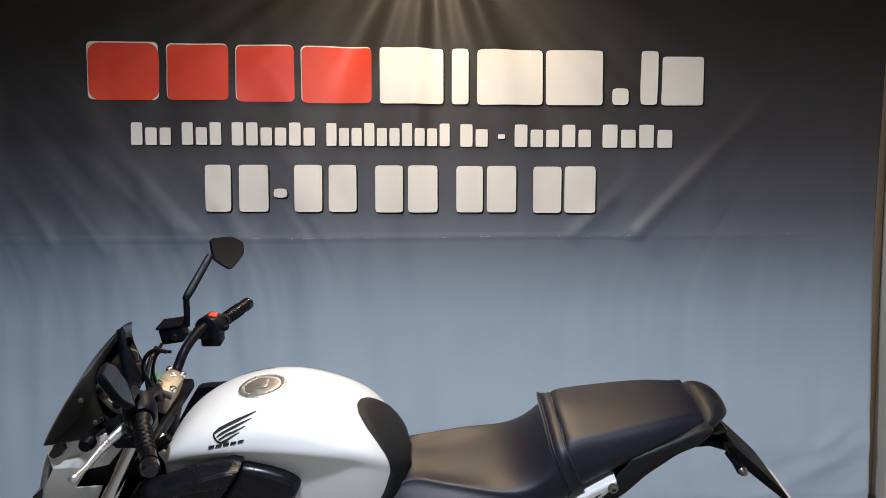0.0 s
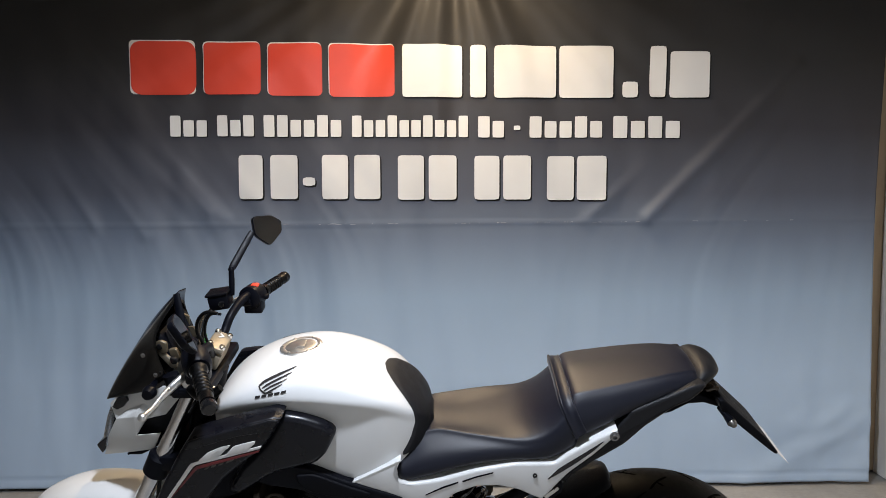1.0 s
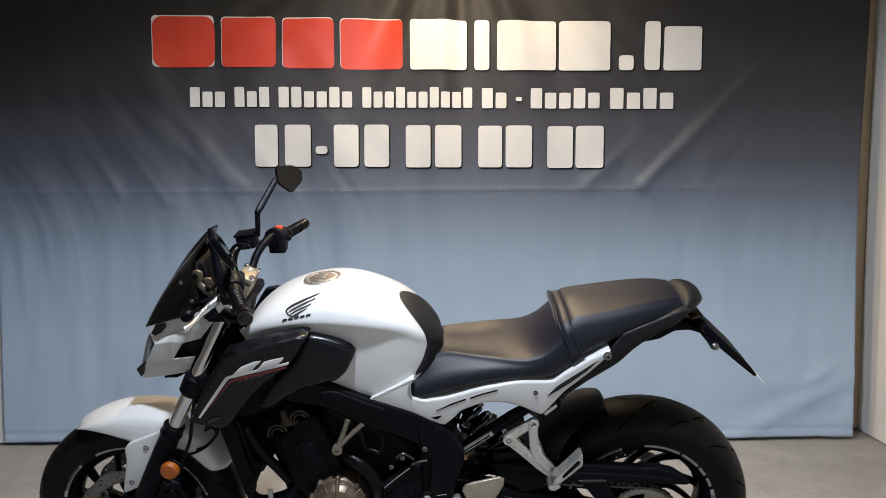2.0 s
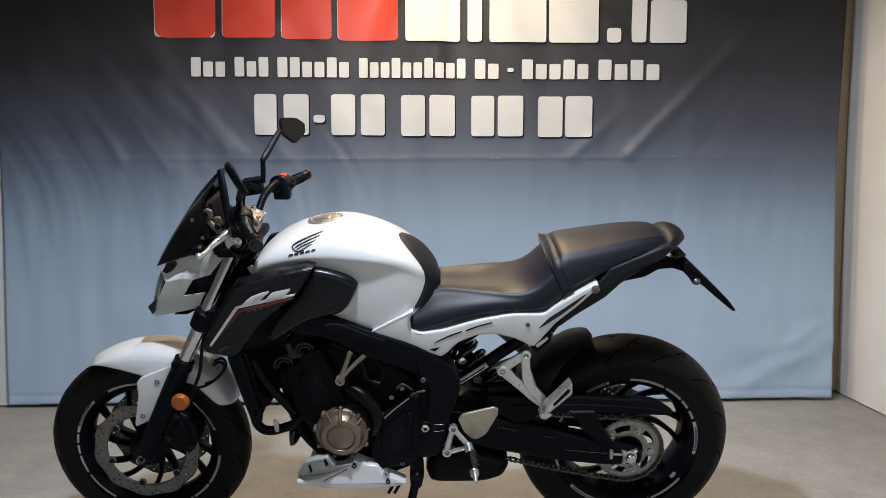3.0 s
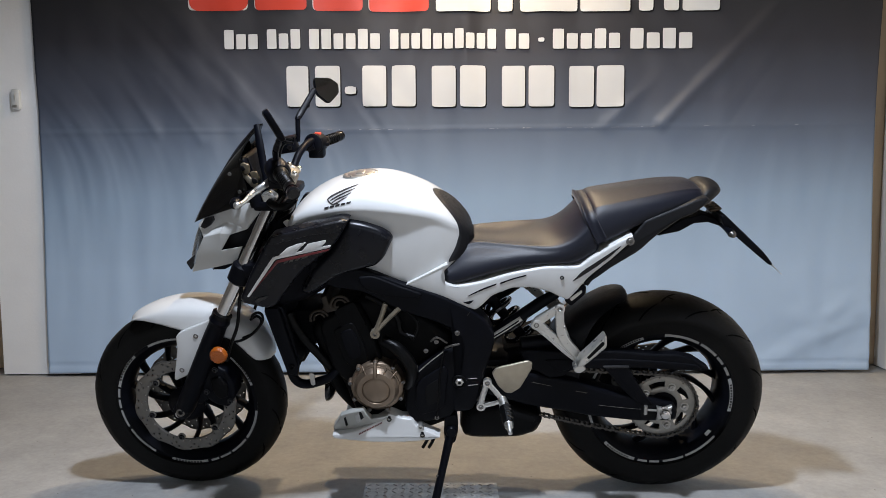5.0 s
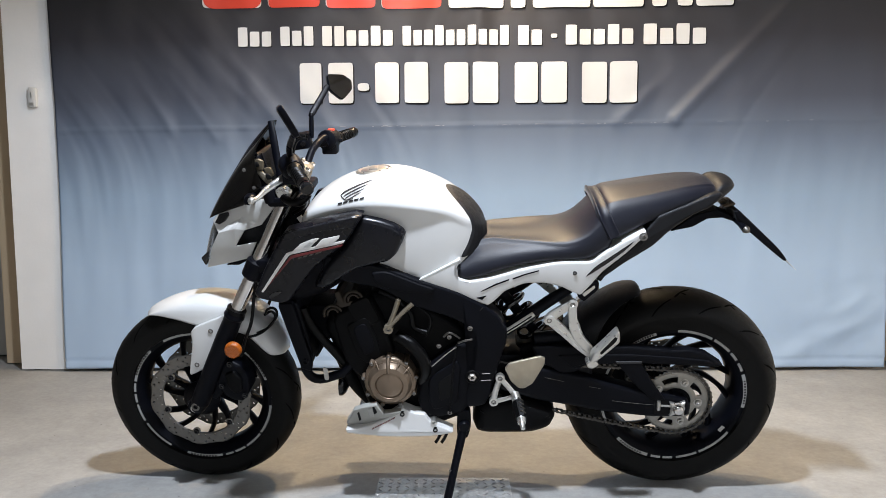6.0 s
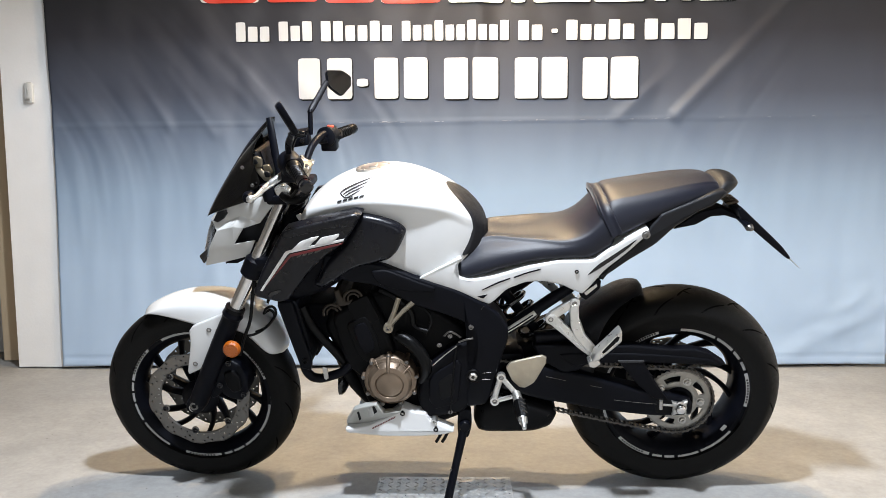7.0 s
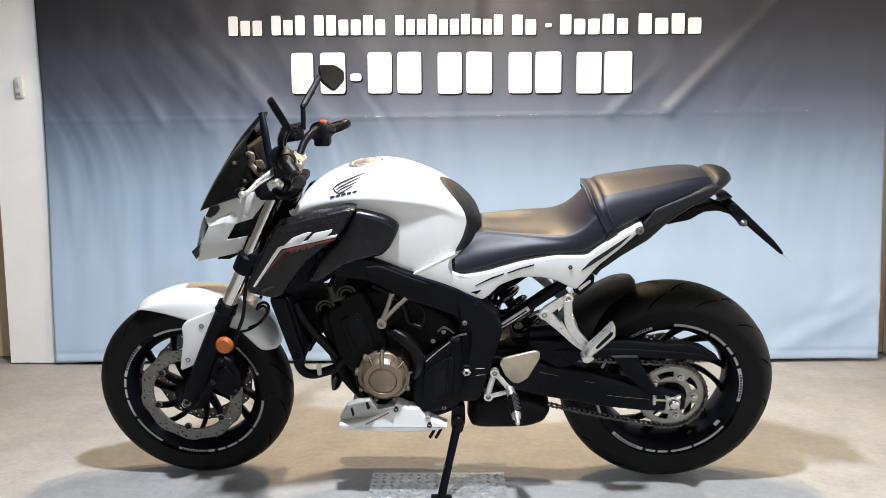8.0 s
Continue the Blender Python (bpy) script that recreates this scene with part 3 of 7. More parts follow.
def wheel(name, x, z, r, half, rim_r, rim_half, turn, spokes, dish, sweep):
    """A cast wheel: rim with a drop centre, hub, pairs of swept spokes; a tyre with grooves. sweep: (radius, degrees behind the rim end)."""
    bm = lathe([(rim_r, -rim_half), (rim_r + 0.004, -rim_half + 0.004), (rim_r - 0.010, -rim_half + 0.016), (rim_r - 0.022, -rim_half * 0.45), (rim_r - 0.024, rim_half * 0.45), (rim_r - 0.010, rim_half - 0.016),
                (rim_r + 0.004, rim_half - 0.004), (rim_r, rim_half), (rim_r - 0.012, rim_half), (rim_r - 0.026, rim_half - 0.012), (rim_r - 0.036, rim_half * 0.4), (rim_r - 0.036, -rim_half * 0.4), (rim_r - 0.026, -rim_half + 0.012), (rim_r - 0.012, -rim_half)], x, z, 72, closed=True)
    lathe([(0.016, -0.052), (0.034, -0.052), (0.042, -0.03), (0.040, 0.03), (0.034, 0.052), (0.016, 0.052)], x, z, 32, bm, closed=True)
    bars = []
    for s in range(spokes):
        a = 2 * math.pi * s / spokes + radians(turn)
        for d in (-dish, dish):
            line = [(x + q * math.cos(a + radians(d + back)), 0.0, z + q * math.sin(a + radians(d + back))) for q, back in ((rim_r - 0.028, 0), *sweep)]
            bars.append(tube(line, (0.0105, 0.0075, 0.0085, 0.012), 8, 4, flat=2.0))
    hub = part(name, bm, BLACK, bike, "black cast wheel with forked spokes")
    for b in bars:
        part("spoke", b, BLACK, hub)
    prof = []
    for k in range(25):
        t = math.pi * (k / 24 - 0.5)
        prof.append((rim_r + 0.002 + (r - rim_r - 0.002) * max(0.0, math.cos(t)) ** 0.74, half * math.copysign(abs(math.sin(t)) ** 0.9, math.sin(t)) * (1 if abs(math.sin(t)) < 0.93 else 1 - 0.16 * (abs(math.sin(t)) - 0.93) / 0.07)))
    tyre_bm = lathe([(rim_r - 0.004, -rim_half * 0.8)] + prof + [(rim_r - 0.004, rim_half * 0.8)], x, z, 120, closed=True)
    tyre = part("tyre", tyre_bm, RUBBER, hub, "black road tyre with tread grooves", smooth=60)
    grooves = bmesh.new()
    count = 13

    def surf(y):
        s = min(0.999, abs(y) / half) ** (1 / 0.9)
        return rim_r + 0.002 + (r - rim_r - 0.002) * math.cos(math.asin(s)) ** 0.74
    for k in range(count):
        a = 2 * math.pi * k / count
        for sgn, off in ((-1, 0.0), (1, math.pi / count)):
            for (y0, a0), (y1, a1), w in (((0.04, 0.0), (0.30, 0.10), 0.0034), ((0.29, 0.095), (0.42, 0.05), 0.0028), ((0.29, 0.10), (0.52, 0.16), 0.0026), ((0.58, 0.20), (0.90, 0.42), 0.0030)):
                vs = []
                for i in range(5):
                    f = i / 4
                    y = half * (y0 + (y1 - y0) * f)
                    t = a + off + a0 + (a1 - a0) * f
                    ww = w * (0.35 + 1.3 * math.sin(math.pi * (0.15 + 0.7 * f)))
                    rr = surf(y) + 0.0006
                    vs.append([grooves.verts.new((x + rr * math.cos(t + e * ww / r), sgn * y, z + rr * math.sin(t + e * ww / r))) for e in (-1, 1)])
                for p, q in zip(vs, vs[1:]):
                    grooves.faces.new((p[0], p[1], q[1], q[0]))
    tagged(part("tread_groove", grooves, GROOVE, tyre, smooth=0), kind="stuff")
    return hub, tyre


GROOVE = material("tyre_groove", (0.002, 0.002, 0.002), 0.95, var=0.1, spec=0.03)


def arc_patch(bm, x, z, r0, r1, y, a0, a1, n=10, slope=0.0):
    rows = [[bm.verts.new((x + r * math.cos(t), y + slope * (r - r0), z + r * math.sin(t))) for r in (r0, r1)] for t in (a0 + (a1 - a0) * k / n for k in range(n + 1))]
    for p, q in zip(rows, rows[1:]):
        bm.faces.new((p[0], p[1], q[1], q[0]))
    return bm


def rim_stickers(hub, x, z, r, y, printed_arcs, plain_arcs):
    """Pale tape on the rim: printed pieces and plain dashes, as arcs in degrees."""
    for a, b in printed_arcs:
        a0, a1 = radians(a), radians(b)
        tape = part("rim_tape", arc_patch(bmesh.new(), x, z, r - 0.0062, r + 0.0038, y, a0, a1, 14), TAPE, hub, "pale grey rim tape with dark lettering", smooth=0)
        for k in range(9):
            b0 = a0 + (a1 - a0) * (0.10 + 0.083 * k)
            part("lettering_bar", arc_patch(bmesh.new(), x, z, r - 0.0042, r + 0.0016, y - 0.0006, b0, b0 + (a1 - a0) * 0.055, 2), DARK_DECAL, tape, smooth=0)
    for a, b in plain_arcs:
        part("rim_tape", arc_patch(bmesh.new(), x, z, r - 0.0050, r + 0.0026, y, radians(a), radians(b), 8), TAPE, hub, smooth=0)


front_wheel, _ = wheel("front_wheel", FX, FZ, 0.301, 0.060, 0.219, 0.040, 34, 6, 12.5, ((0.150, 7), (0.100, 17), (0.036, 34)))
rim_stickers(front_wheel, FX, FZ, 0.216, -0.0415, ((133, 166), (16, 46), (250, 281)), ((168, 176), (178, 186), (188, 204), (207, 235), (284, 291), (293, 303), (305, 322), (324, 352), (48, 56), (58, 66), (68, 84), (87, 118)))
rear_wheel, _ = wheel("rear_wheel", RX, RZ, 0.320, 0.091, 0.219, 0.067, 1, 6, 12.5, ((0.150, 14), (0.100, 38), (0.040, 68)))
rim_stickers(rear_wheel, RX, RZ, 0.2145, -0.0685, ((107, 131), (-10, 20), (223, 253)), ((62, 90), (44, 60), (34, 42), (23, 31), (296, 325), (277, 294), (266, 274), (256, 264), (180, 206), (162, 178), (152, 160), (142, 150)))


def brake_disc(parent, x, z, y, r, inner, holes, label):
    """A wave-edged disc, drilled through in slanting rows of four."""
    n, bands = 10 * holes, 7
    bm = bmesh.new()
    rings = []
    for j in range(bands + 1):
        f = j / bands
        ring = []
        for k in range(n):
            t = 2 * math.pi * k / n
            wave = 0.019 * math.copysign(abs(math.sin(10 * t)) ** 0.5, math.sin(10 * t)) * f ** 3
            rr = (inner + (r - inner) * f) * (1 + wave)
            ring.append(bm.verts.new((x + rr * math.cos(t), y, z + rr * math.sin(t))))
        rings.append(ring)
    for j in range(bands):
        for k in range(n):
            if j % 2 and j < bands - 1 and (k - 2 * (j // 2)) % 10 == 2 or (j in (1, 5) and (k - j) % 10 == 7):
                continue
            bm.faces.new((rings[j][k], rings[j][(k + 1) % n], rings[j + 1][(k + 1) % n], rings[j + 1][k]))
    disc = part("brake_disc", bm, DISC_STEEL, parent, label, smooth=30)
    thick = disc.modifiers.new("thickness", "SOLIDIFY")
    thick.thickness, thick.offset = 0.005, 0.0
    return disc


for sy in (-1, 1):
    d = brake_disc(front_wheel, FX, FZ, sy * 0.060, 0.157, 0.118, 15, "wave-edged drilled steel brake disc")
    part("hub_cap", lathe([(0.014, sy * 0.040), (0.056, sy * 0.040), (0.058, sy * 0.050), (0.046, sy * 0.064), (0.030, sy * 0.070), (0.014, sy * 0.070)], FX, FZ, 36, closed=True), BLACK, front_wheel)
    for k in range(6):
        a = 2 * math.pi * k / 6 + 0.3
        part("lug", lathe([(0.0001, sy * 0.0580), (0.0100, sy * 0.0580), (0.0115, sy * 0.0590), (0.0115, sy * 0.0625), (0.0095, sy * 0.0640), (0.0001, sy * 0.0640)], FX + 0.1125 * math.cos(a), FZ + 0.1125 * math.sin(a), 16), DISC_STEEL, d)
        bolt(d, (FX + 0.1135 * math.cos(a), sy * 0.0665, FZ + 0.1135 * math.sin(a)), 0.0065, BOLT_DARK)
brake_disc(rear_wheel, RX, RZ, 0.085, 0.115, 0.08, 12, "small rear brake disc")


# ---- fuel tank, seats, tail ----
def tank_ring(x, zt, w, zc, zl, d, zb, wb, flat=0.5):
    """One section: dome down to the crease at zc, a band drawn in by d down to zl, then the lower flank."""
    zs = zc + (zt - zc) * 0.62
    h = zl - zb
    return mirror_ring([(x, 0, zt), (x, -w * flat, zt - (zt - zs) * 0.25), (x, -w * 0.86, zs), (x, -w * 0.985, zc + 0.014), (x, -w, zc + 0.0015), (x, -w + 0.10 * d, zc - 0.004), (x, -w + 0.55 * d, zc - 0.45 * (zc - zl)), (x, -w + d, zl + 0.006), (x, -w + d - 0.0015, zl - 0.010), (x, -wb, zl - 0.45 * h), (x, -wb * 0.985, zb + 0.12 * h), (x, -wb * 0.95, zb), (x, 0, zb)])


tank_bm = loft([
    tank_ring(-0.662, 0.895, 0.085, 0.878, 0.862, 0.004, 0.830, 0.080),
    tank_ring(-0.652, 0.917, 0.108, 0.892, 0.872, 0.006, 0.826, 0.100),
    tank_ring(-0.615, 0.956, 0.130, 0.915, 0.890, 0.010, 0.820, 0.118),
    tank_ring(-0.565, 0.988, 0.147, 0.932, 0.900, 0.014, 0.808, 0.132),
    tank_ring(-0.500, 1.013, 0.158, 0.946, 0.906, 0.017, 0.788, 0.142),
    tank_ring(-0.430, 1.025, 0.163, 0.949, 0.888, 0.019, 0.758, 0.147),
    tank_ring(-0.365, 1.019, 0.163, 0.943, 0.872, 0.017, 0.728, 0.151),
    tank_ring(-0.300, 0.994, 0.160, 0.935, 0.884, 0.010, 0.720, 0.155),
    tank_ring(-0.245, 0.963, 0.149, 0.924, 0.901, 0.003, 0.735, 0.150),
    tank_ring(-0.205, 0.934, 0.127, 0.896, 0.872, 0.000, 0.750, 0.132),
    tank_ring(-0.168, 0.902, 0.097, 0.862, 0.842, -0.002, 0.770, 0.104),
    tank_ring(-0.142, 0.862, 0.068, 0.838, 0.824, -0.004, 0.780, 0.080),
])
tank = rounded(part("fuel_tank", tank_bm, WHITE, bike, "glossy white fuel tank", smooth=80))


bpy.context.view_layer.update()


def tank_skin(start, way):
    """Where a ray from outside meets the tank."""
    ob = tank.evaluated_get(bpy.context.evaluated_depsgraph_get())
    hit, place, nrm, _ = ob.ray_cast(Vector(start), Vector(way).normalized())
    return (place, nrm) if hit else (None, None)


def knee_pad():
    """The black rubber pad round the tank's rear, laid on its skin."""
    turns, fronts = (-22, -8, 12, 26, 40, 58, 74, 90), (-0.212, -0.190, -0.178, -0.184, -0.204, -0.232, -0.250, -0.256)
    rows = []
    for k in range(41):
        deg = -22 + 224 * k / 40
        a = radians(deg)
        x0 = float(np.interp(min(deg, 180 - deg), turns, fronts))
        row = []
        axis = Vector((0, 0, 0.845))
        for i in range(9):
            x = x0 + (-0.146 - x0) * i / 8
            place, nrm = tank_skin((x, math.cos(a) * 0.5, axis.z + math.sin(a) * 0.5), (0, -math.cos(a), -math.sin(a)))
            row.append(place + nrm * (0.0055 if 0 < i else 0.0008) if place else Vector((x, 0, axis.z)))
        row.append(Vector((-0.136, row[-1].y * 0.75, axis.z + (row[-1].z - axis.z) * 0.75)))
        rows.append(row)
    bm = bmesh.new()
    made = [[bm.verts.new(p) for p in row] for row in rows]
    for p, q in zip(made, made[1:]):
        for i in range(9):
            bm.faces.new((p[i], p[i + 1], q[i + 1], q[i]))
    ob = part("knee_pad", bm, PAD, tank, "black rubber pad round the tank's rear", smooth=60)
    return rounded(ob, 1)


knee_pad()
# fuel cap: chromed ring, dark lid, lock flap
cap_c, cap_n = Vector((-0.458, -0.004, 1.0125)), Vector((-0.10, 0.0, 1.0)).normalized()
cap_m = Matrix.Translation(cap_c) @ Vector((0, 0, 1)).rotation_difference(cap_n).to_matrix().to_4x4()


def disc_stack(profile, n=40, m=cap_m):
    bm = bmesh.new()
    rings = [[bm.verts.new(m @ Vector((r * math.cos(t), r * math.sin(t), h))) for t in (2 * math.pi * k / n for k in range(n))] for r, h in profile]
    for p, q in zip(rings, rings[1:]):
        for k in range(n):
            bm.faces.new((p[k], p[(k + 1) % n], q[(k + 1) % n], q[k]))
    bm.faces.new(rings[0]), bm.faces.new(rings[-1])
    return bm


fuel_cap = part("fuel_cap", disc_stack([(0.052, -0.02), (0.052, 0.002), (0.049, 0.0045), (0.042, 0.0045), (0.0395, 0.003), (0.038, 0.003)]), ALU, tank, "chromed ring fuel cap with a dark lid")
part("lid", disc_stack([(0.0385, -0.004), (0.0385, 0.003), (0.034, 0.005), (0.012, 0.006)]), STEEL, fuel_cap)
lid_bm = bmesh.new()
box(lid_bm, -0.012, 0.012, -0.020, 0.020, 0.004, 0.009, 0.002)
lid_bm.transform(cap_m)
part("lock_flap", lid_bm, STEEL, fuel_cap)
for k in range(6):
    t = 2 * math.pi * k / 6
    p = cap_m @ Vector((0.0455 * math.cos(t), 0.0455 * math.sin(t), 0.005))
    part("screw", disc_stack([(0.0032, 0.0), (0.0032, 0.0015), (0.002, 0.002)], 8, Matrix.Translation(p) @ cap_m.to_3x3().to_4x4()), STEEL, fuel_cap)


def seat_ring(x, zt, we, ze, wb, zb, dip=0.0):
    h = ze - zb
    return mirror_ring([(x, 0, zt - dip), (x, -we * 0.55, zt - 0.006), (x, -we * 0.90, ze + 0.25 * (zt - ze) + 0.003), (x, -we * 0.985, ze + 0.004), (x, -we - 0.003, ze - 0.007), (x, -we - (wb - we) * 0.62 - 0.004, ze - 0.32 * h), (x, -wb - 0.002, ze - 0.72 * h), (x, -wb + 0.006, zb), (x, 0, zb)])


seat_bm = loft([
    seat_ring(-0.238, 0.764, 0.140, 0.760, 0.148, 0.735),
    seat_ring(-0.218, 0.782, 0.132, 0.776, 0.154, 0.726),
    seat_ring(-0.190, 0.812, 0.110, 0.803, 0.157, 0.724),
    seat_ring(-0.162, 0.836, 0.094, 0.826, 0.158, 0.730),
    seat_ring(-0.125, 0.840, 0.090, 0.836, 0.158, 0.742),
    seat_ring(-0.070, 0.830, 0.110, 0.835, 0.157, 0.764),
    seat_ring(0.010, 0.839, 0.132, 0.836, 0.156, 0.782),
    seat_ring(0.080, 0.853, 0.146, 0.830, 0.156, 0.786),
    seat_ring(0.130, 0.888, 0.148, 0.848, 0.156, 0.782),
    seat_ring(0.160, 0.927, 0.144, 0.878, 0.154, 0.792),
    seat_ring(0.185, 0.946, 0.138, 0.908, 0.152, 0.806),
    seat_ring(0.215, 0.946, 0.132, 0.910, 0.150, 0.824),
])
seat = rounded(part("seat", seat_bm, VINYL, bike, "black vinyl rider seat", smooth=80))
def pillion_ring(x, zt, we, ze, wb, zb):
    """A flat-topped pad: plane top falling to a crisp welt, steep sides."""
    h, f = ze - zb, zt - ze
    return mirror_ring([(x, 0, zt), (x, -we * 0.45, zt - 0.38 * f), (x, -we * 0.88, ze + 0.13 * f + 0.0005), (x, -we * 0.975, ze + 0.0012), (x, -we - 0.0015, ze - 0.0035), (x, -we - (wb - we) * 0.35 - 0.003, ze - 0.16 * h), (x, -we - (wb - we) * 0.85 - 0.003, ze - 0.50 * h), (x, -wb, ze - 0.80 * h), (x, -wb + 0.008, zb), (x, 0, zb)])


pillion_bm = loft([
    pillion_ring(0.176, 0.944, 0.110, 0.912, 0.147, 0.826),
    pillion_ring(0.187, 0.957, 0.113, 0.938, 0.150, 0.828),
    pillion_ring(0.205, 0.9620, 0.114, 0.9450, 0.150, 0.836),
    pillion_ring(0.255, 0.9670, 0.112, 0.9530, 0.146, 0.860),
    pillion_ring(0.320, 0.9740, 0.105, 0.9650, 0.134, 0.896),
    pillion_ring(0.400, 0.9840, 0.093, 0.9790, 0.119, 0.926),
    pillion_ring(0.458, 0.9890, 0.079, 0.9830, 0.101, 0.942),
    pillion_ring(0.480, 0.9870, 0.072, 0.9800, 0.092, 0.946),
    pillion_ring(0.494, 0.9780, 0.062, 0.9720, 0.080, 0.948),
])
rounded(part("pillion_seat", pillion_bm, VINYL, bike, "black vinyl pillion seat", smooth=80))


def strap():
    """The grab strap over the seat joint: a flat band between two welts, slanting back down both sides."""
    half = spline([(0.170, 0.0, 0.9450), (0.170, -0.060, 0.9430), (0.171, -0.098, 0.9370), (0.174, -0.122, 0.9270), (0.181, -0.139, 0.9100), (0.191, -0.149, 0.8880), (0.202, -0.155, 0.8670), (0.207, -0.157, 0.8580)], 6)
    line = [Vector((q.x, -q.y, q.z)) for q in reversed(half[1:])] + half
    bm = bmesh.new()
    rows = []
    for k, q in enumerate(line):
        ahead = (line[min(k + 1, len(line) - 1)] - line[max(k - 1, 0)]).normalized()
        across = Vector((1, 0, 0)) - ahead * ahead.x
        across.normalize()
        out = across.cross(ahead)
        if out.dot(q - Vector((q.x, 0, 0.80))) < 0:
            out = -out
        rows.append([bm.verts.new(q + across * u + out * h) for u, h in ((-0.0155, -0.014), (-0.0155, 0.0005), (-0.0135, 0.0030), (-0.0110, 0.0030), (-0.0090, 0.0006), (0.0, 0.0010), (0.0090, 0.0006), (0.0110, 0.0030), (0.0135, 0.0030), (0.0155, 0.0005), (0.0155, -0.014))])
    for a, b in zip(rows, rows[1:]):
        for k in range(10):
            bm.faces.new((a[k], a[k + 1], b[k + 1], b[k]))
    return part("grab_strap", bm, VINYL, seat, "black grab strap across the seat", smooth=60)


strap()


for s in (-1, 1):
    # white side cover under the seat with its dark slots
    cover = part("side_cover", plate([(-0.331, 0.735), (-0.272, 0.766), (-0.210, 0.796), (-0.218, 0.778), (-0.224, 0.758), (-0.216, 0.742), (-0.190, 0.732), (-0.126, 0.742), (-0.035, 0.770), (0.056, 0.788), (0.147, 0.788), (0.176, 0.812), (0.234, 0.850), (0.274, 0.872), (0.288, 0.877), (0.291, 0.864), (0.276, 0.850), (0.236, 0.810), (0.178, 0.760), (0.140, 0.712), (0.120, 0.690), (0.097, 0.700), (0.066, 0.716), (0.020, 0.727), (-0.034, 0.726), (-0.087, 0.704), (-0.118, 0.672), (-0.134, 0.660), (-0.157, 0.667), (-0.235, 0.701)], 0.163, 0.100, 0.0065, 0.12, s), WHITE, bike, "glossy white side cover with dark slots")
    part("slot", plate([(-0.155, 0.704), (-0.114, 0.726), (-0.077, 0.740), (-0.077, 0.736), (-0.114, 0.721), (-0.154, 0.702)], 0.1645, 0.158, 0.001, 0.1, s), PLASTIC, cover)
    part("slot", plate([(-0.068, 0.742), (-0.034, 0.755), (0.005, 0.766), (0.004, 0.762), (-0.034, 0.751), (-0.066, 0.738)], 0.1645, 0.158, 0.001, 0.1, s), PLASTIC, cover)
    part("slot", plate([(-0.169, 0.684), (-0.138, 0.691), (-0.151, 0.678)], 0.1645, 0.158, 0.001, 0.1, s), PLASTIC, cover)
    part("slot", plate([(0.129, 0.744), (0.157, 0.776), (0.206, 0.811), (0.261, 0.851), (0.235, 0.822), (0.195, 0.789), (0.156, 0.761)], 0.1645, 0.158, 0.001, 0.12, s), BLACK_GLOSS, cover, "dark inset strip with a red edge")
    bolt(cover, (0.102, s * 0.164, 0.757), 0.0055, BOLT_DARK)
    part("crease_trim", plate([(-0.330, 0.736), (-0.212, 0.797), (-0.209, 0.793), (-0.328, 0.731)], 0.1635, 0.158, 0.001, 0.1, s), WHITE_PLASTIC, cover)
    bolt(cover, ((0.104, -0.165, 0.758)[0], s * 0.1605, (0.104, -0.165, 0.758)[2]), 0.0055, BOLT_DARK)
    # black tail cowl
    cowl = part("tail_cowl", plate([(0.165, 0.722), (0.190, 0.760), (0.230, 0.800), (0.280, 0.842), (0.296, 0.876), (0.311, 0.893), (0.324, 0.910), (0.354, 0.921), (0.414, 0.944), (0.456, 0.961), (0.470, 0.965), (0.492, 0.968), (0.498, 0.962), (0.490, 0.949), (0.462, 0.925), (0.424, 0.911), (0.359, 0.866), (0.316, 0.825), (0.242, 0.778), (0.200, 0.745)], 0.141, 0.030, 0.009, 0.10, s, crown=lambda x, z: -0.12 * max(0, x - 0.28)), COWL, bike, "black plastic tail cowl")
    bolt(cowl, ((0.281, -0.145, 0.860)[0], s * 0.166, (0.281, -0.145, 0.860)[2]), 0.0085)

# tail light, plate carrier, plate, rear lamps
def tail_ring(x, zt, w, zb):
    return mirror_ring([(x, 0, zt), (x, -w * 0.6, zt - 0.003), (x, -w * 0.95, zt - 0.012), (x, -w, (zt + zb) / 2), (x, -w * 0.85, zb), (x, 0, zb)])


rounded(part("tail_end", loft([tail_ring(0.476, 0.966, 0.098, 0.918), tail_ring(0.492, 0.988, 0.096, 0.922), tail_ring(0.510, 0.995, 0.088, 0.936), tail_ring(0.534, 0.993, 0.072, 0.954), tail_ring(0.549, 0.984, 0.050, 0.966)]), COWL, bike, "black rounded tail end", smooth=80), 2)
part("tail_light", plate([(0.522, 0.911), (0.549, 0.919), (0.560, 0.917), (0.559, 0.911), (0.545, 0.906), (0.528, 0.904)], 0.036, -0.036, 0.006, 0.2), material("tail_light_lens", (0.05, 0.032, 0.018), 0.25, var=0.1, coat=0.3), bike, "amber-tinted tail light lens")
part("plate_arm", plate([(0.385, 0.834), (0.455, 0.884), (0.511, 0.898), (0.537, 0.887), (0.573, 0.873), (0.568, 0.860), (0.526, 0.874), (0.487, 0.871), (0.447, 0.847)], 0.03, -0.03, 0.003, 0.05), PLASTIC, bike, "black plastic plate carrier")
part("plate_backing", plate([(0.542, 0.907), (0.557, 0.908), (0.574, 0.892), (0.627, 0.843), (0.674, 0.799), (0.701, 0.766), (0.700, 0.761), (0.692, 0.762), (0.643, 0.802), (0.592, 0.845), (0.555, 0.874)], 0.0800, -0.0800, 0.004, 0.15), PLASTIC, bike, "black number plate backing")
T0, T1 = Vector((0.561, 0.000, 0.896)), Vector((0.728, 0.000, 0.732))
along = (T1 - T0).normalized()
up = Vector((along.z * -1, 0, along.x))
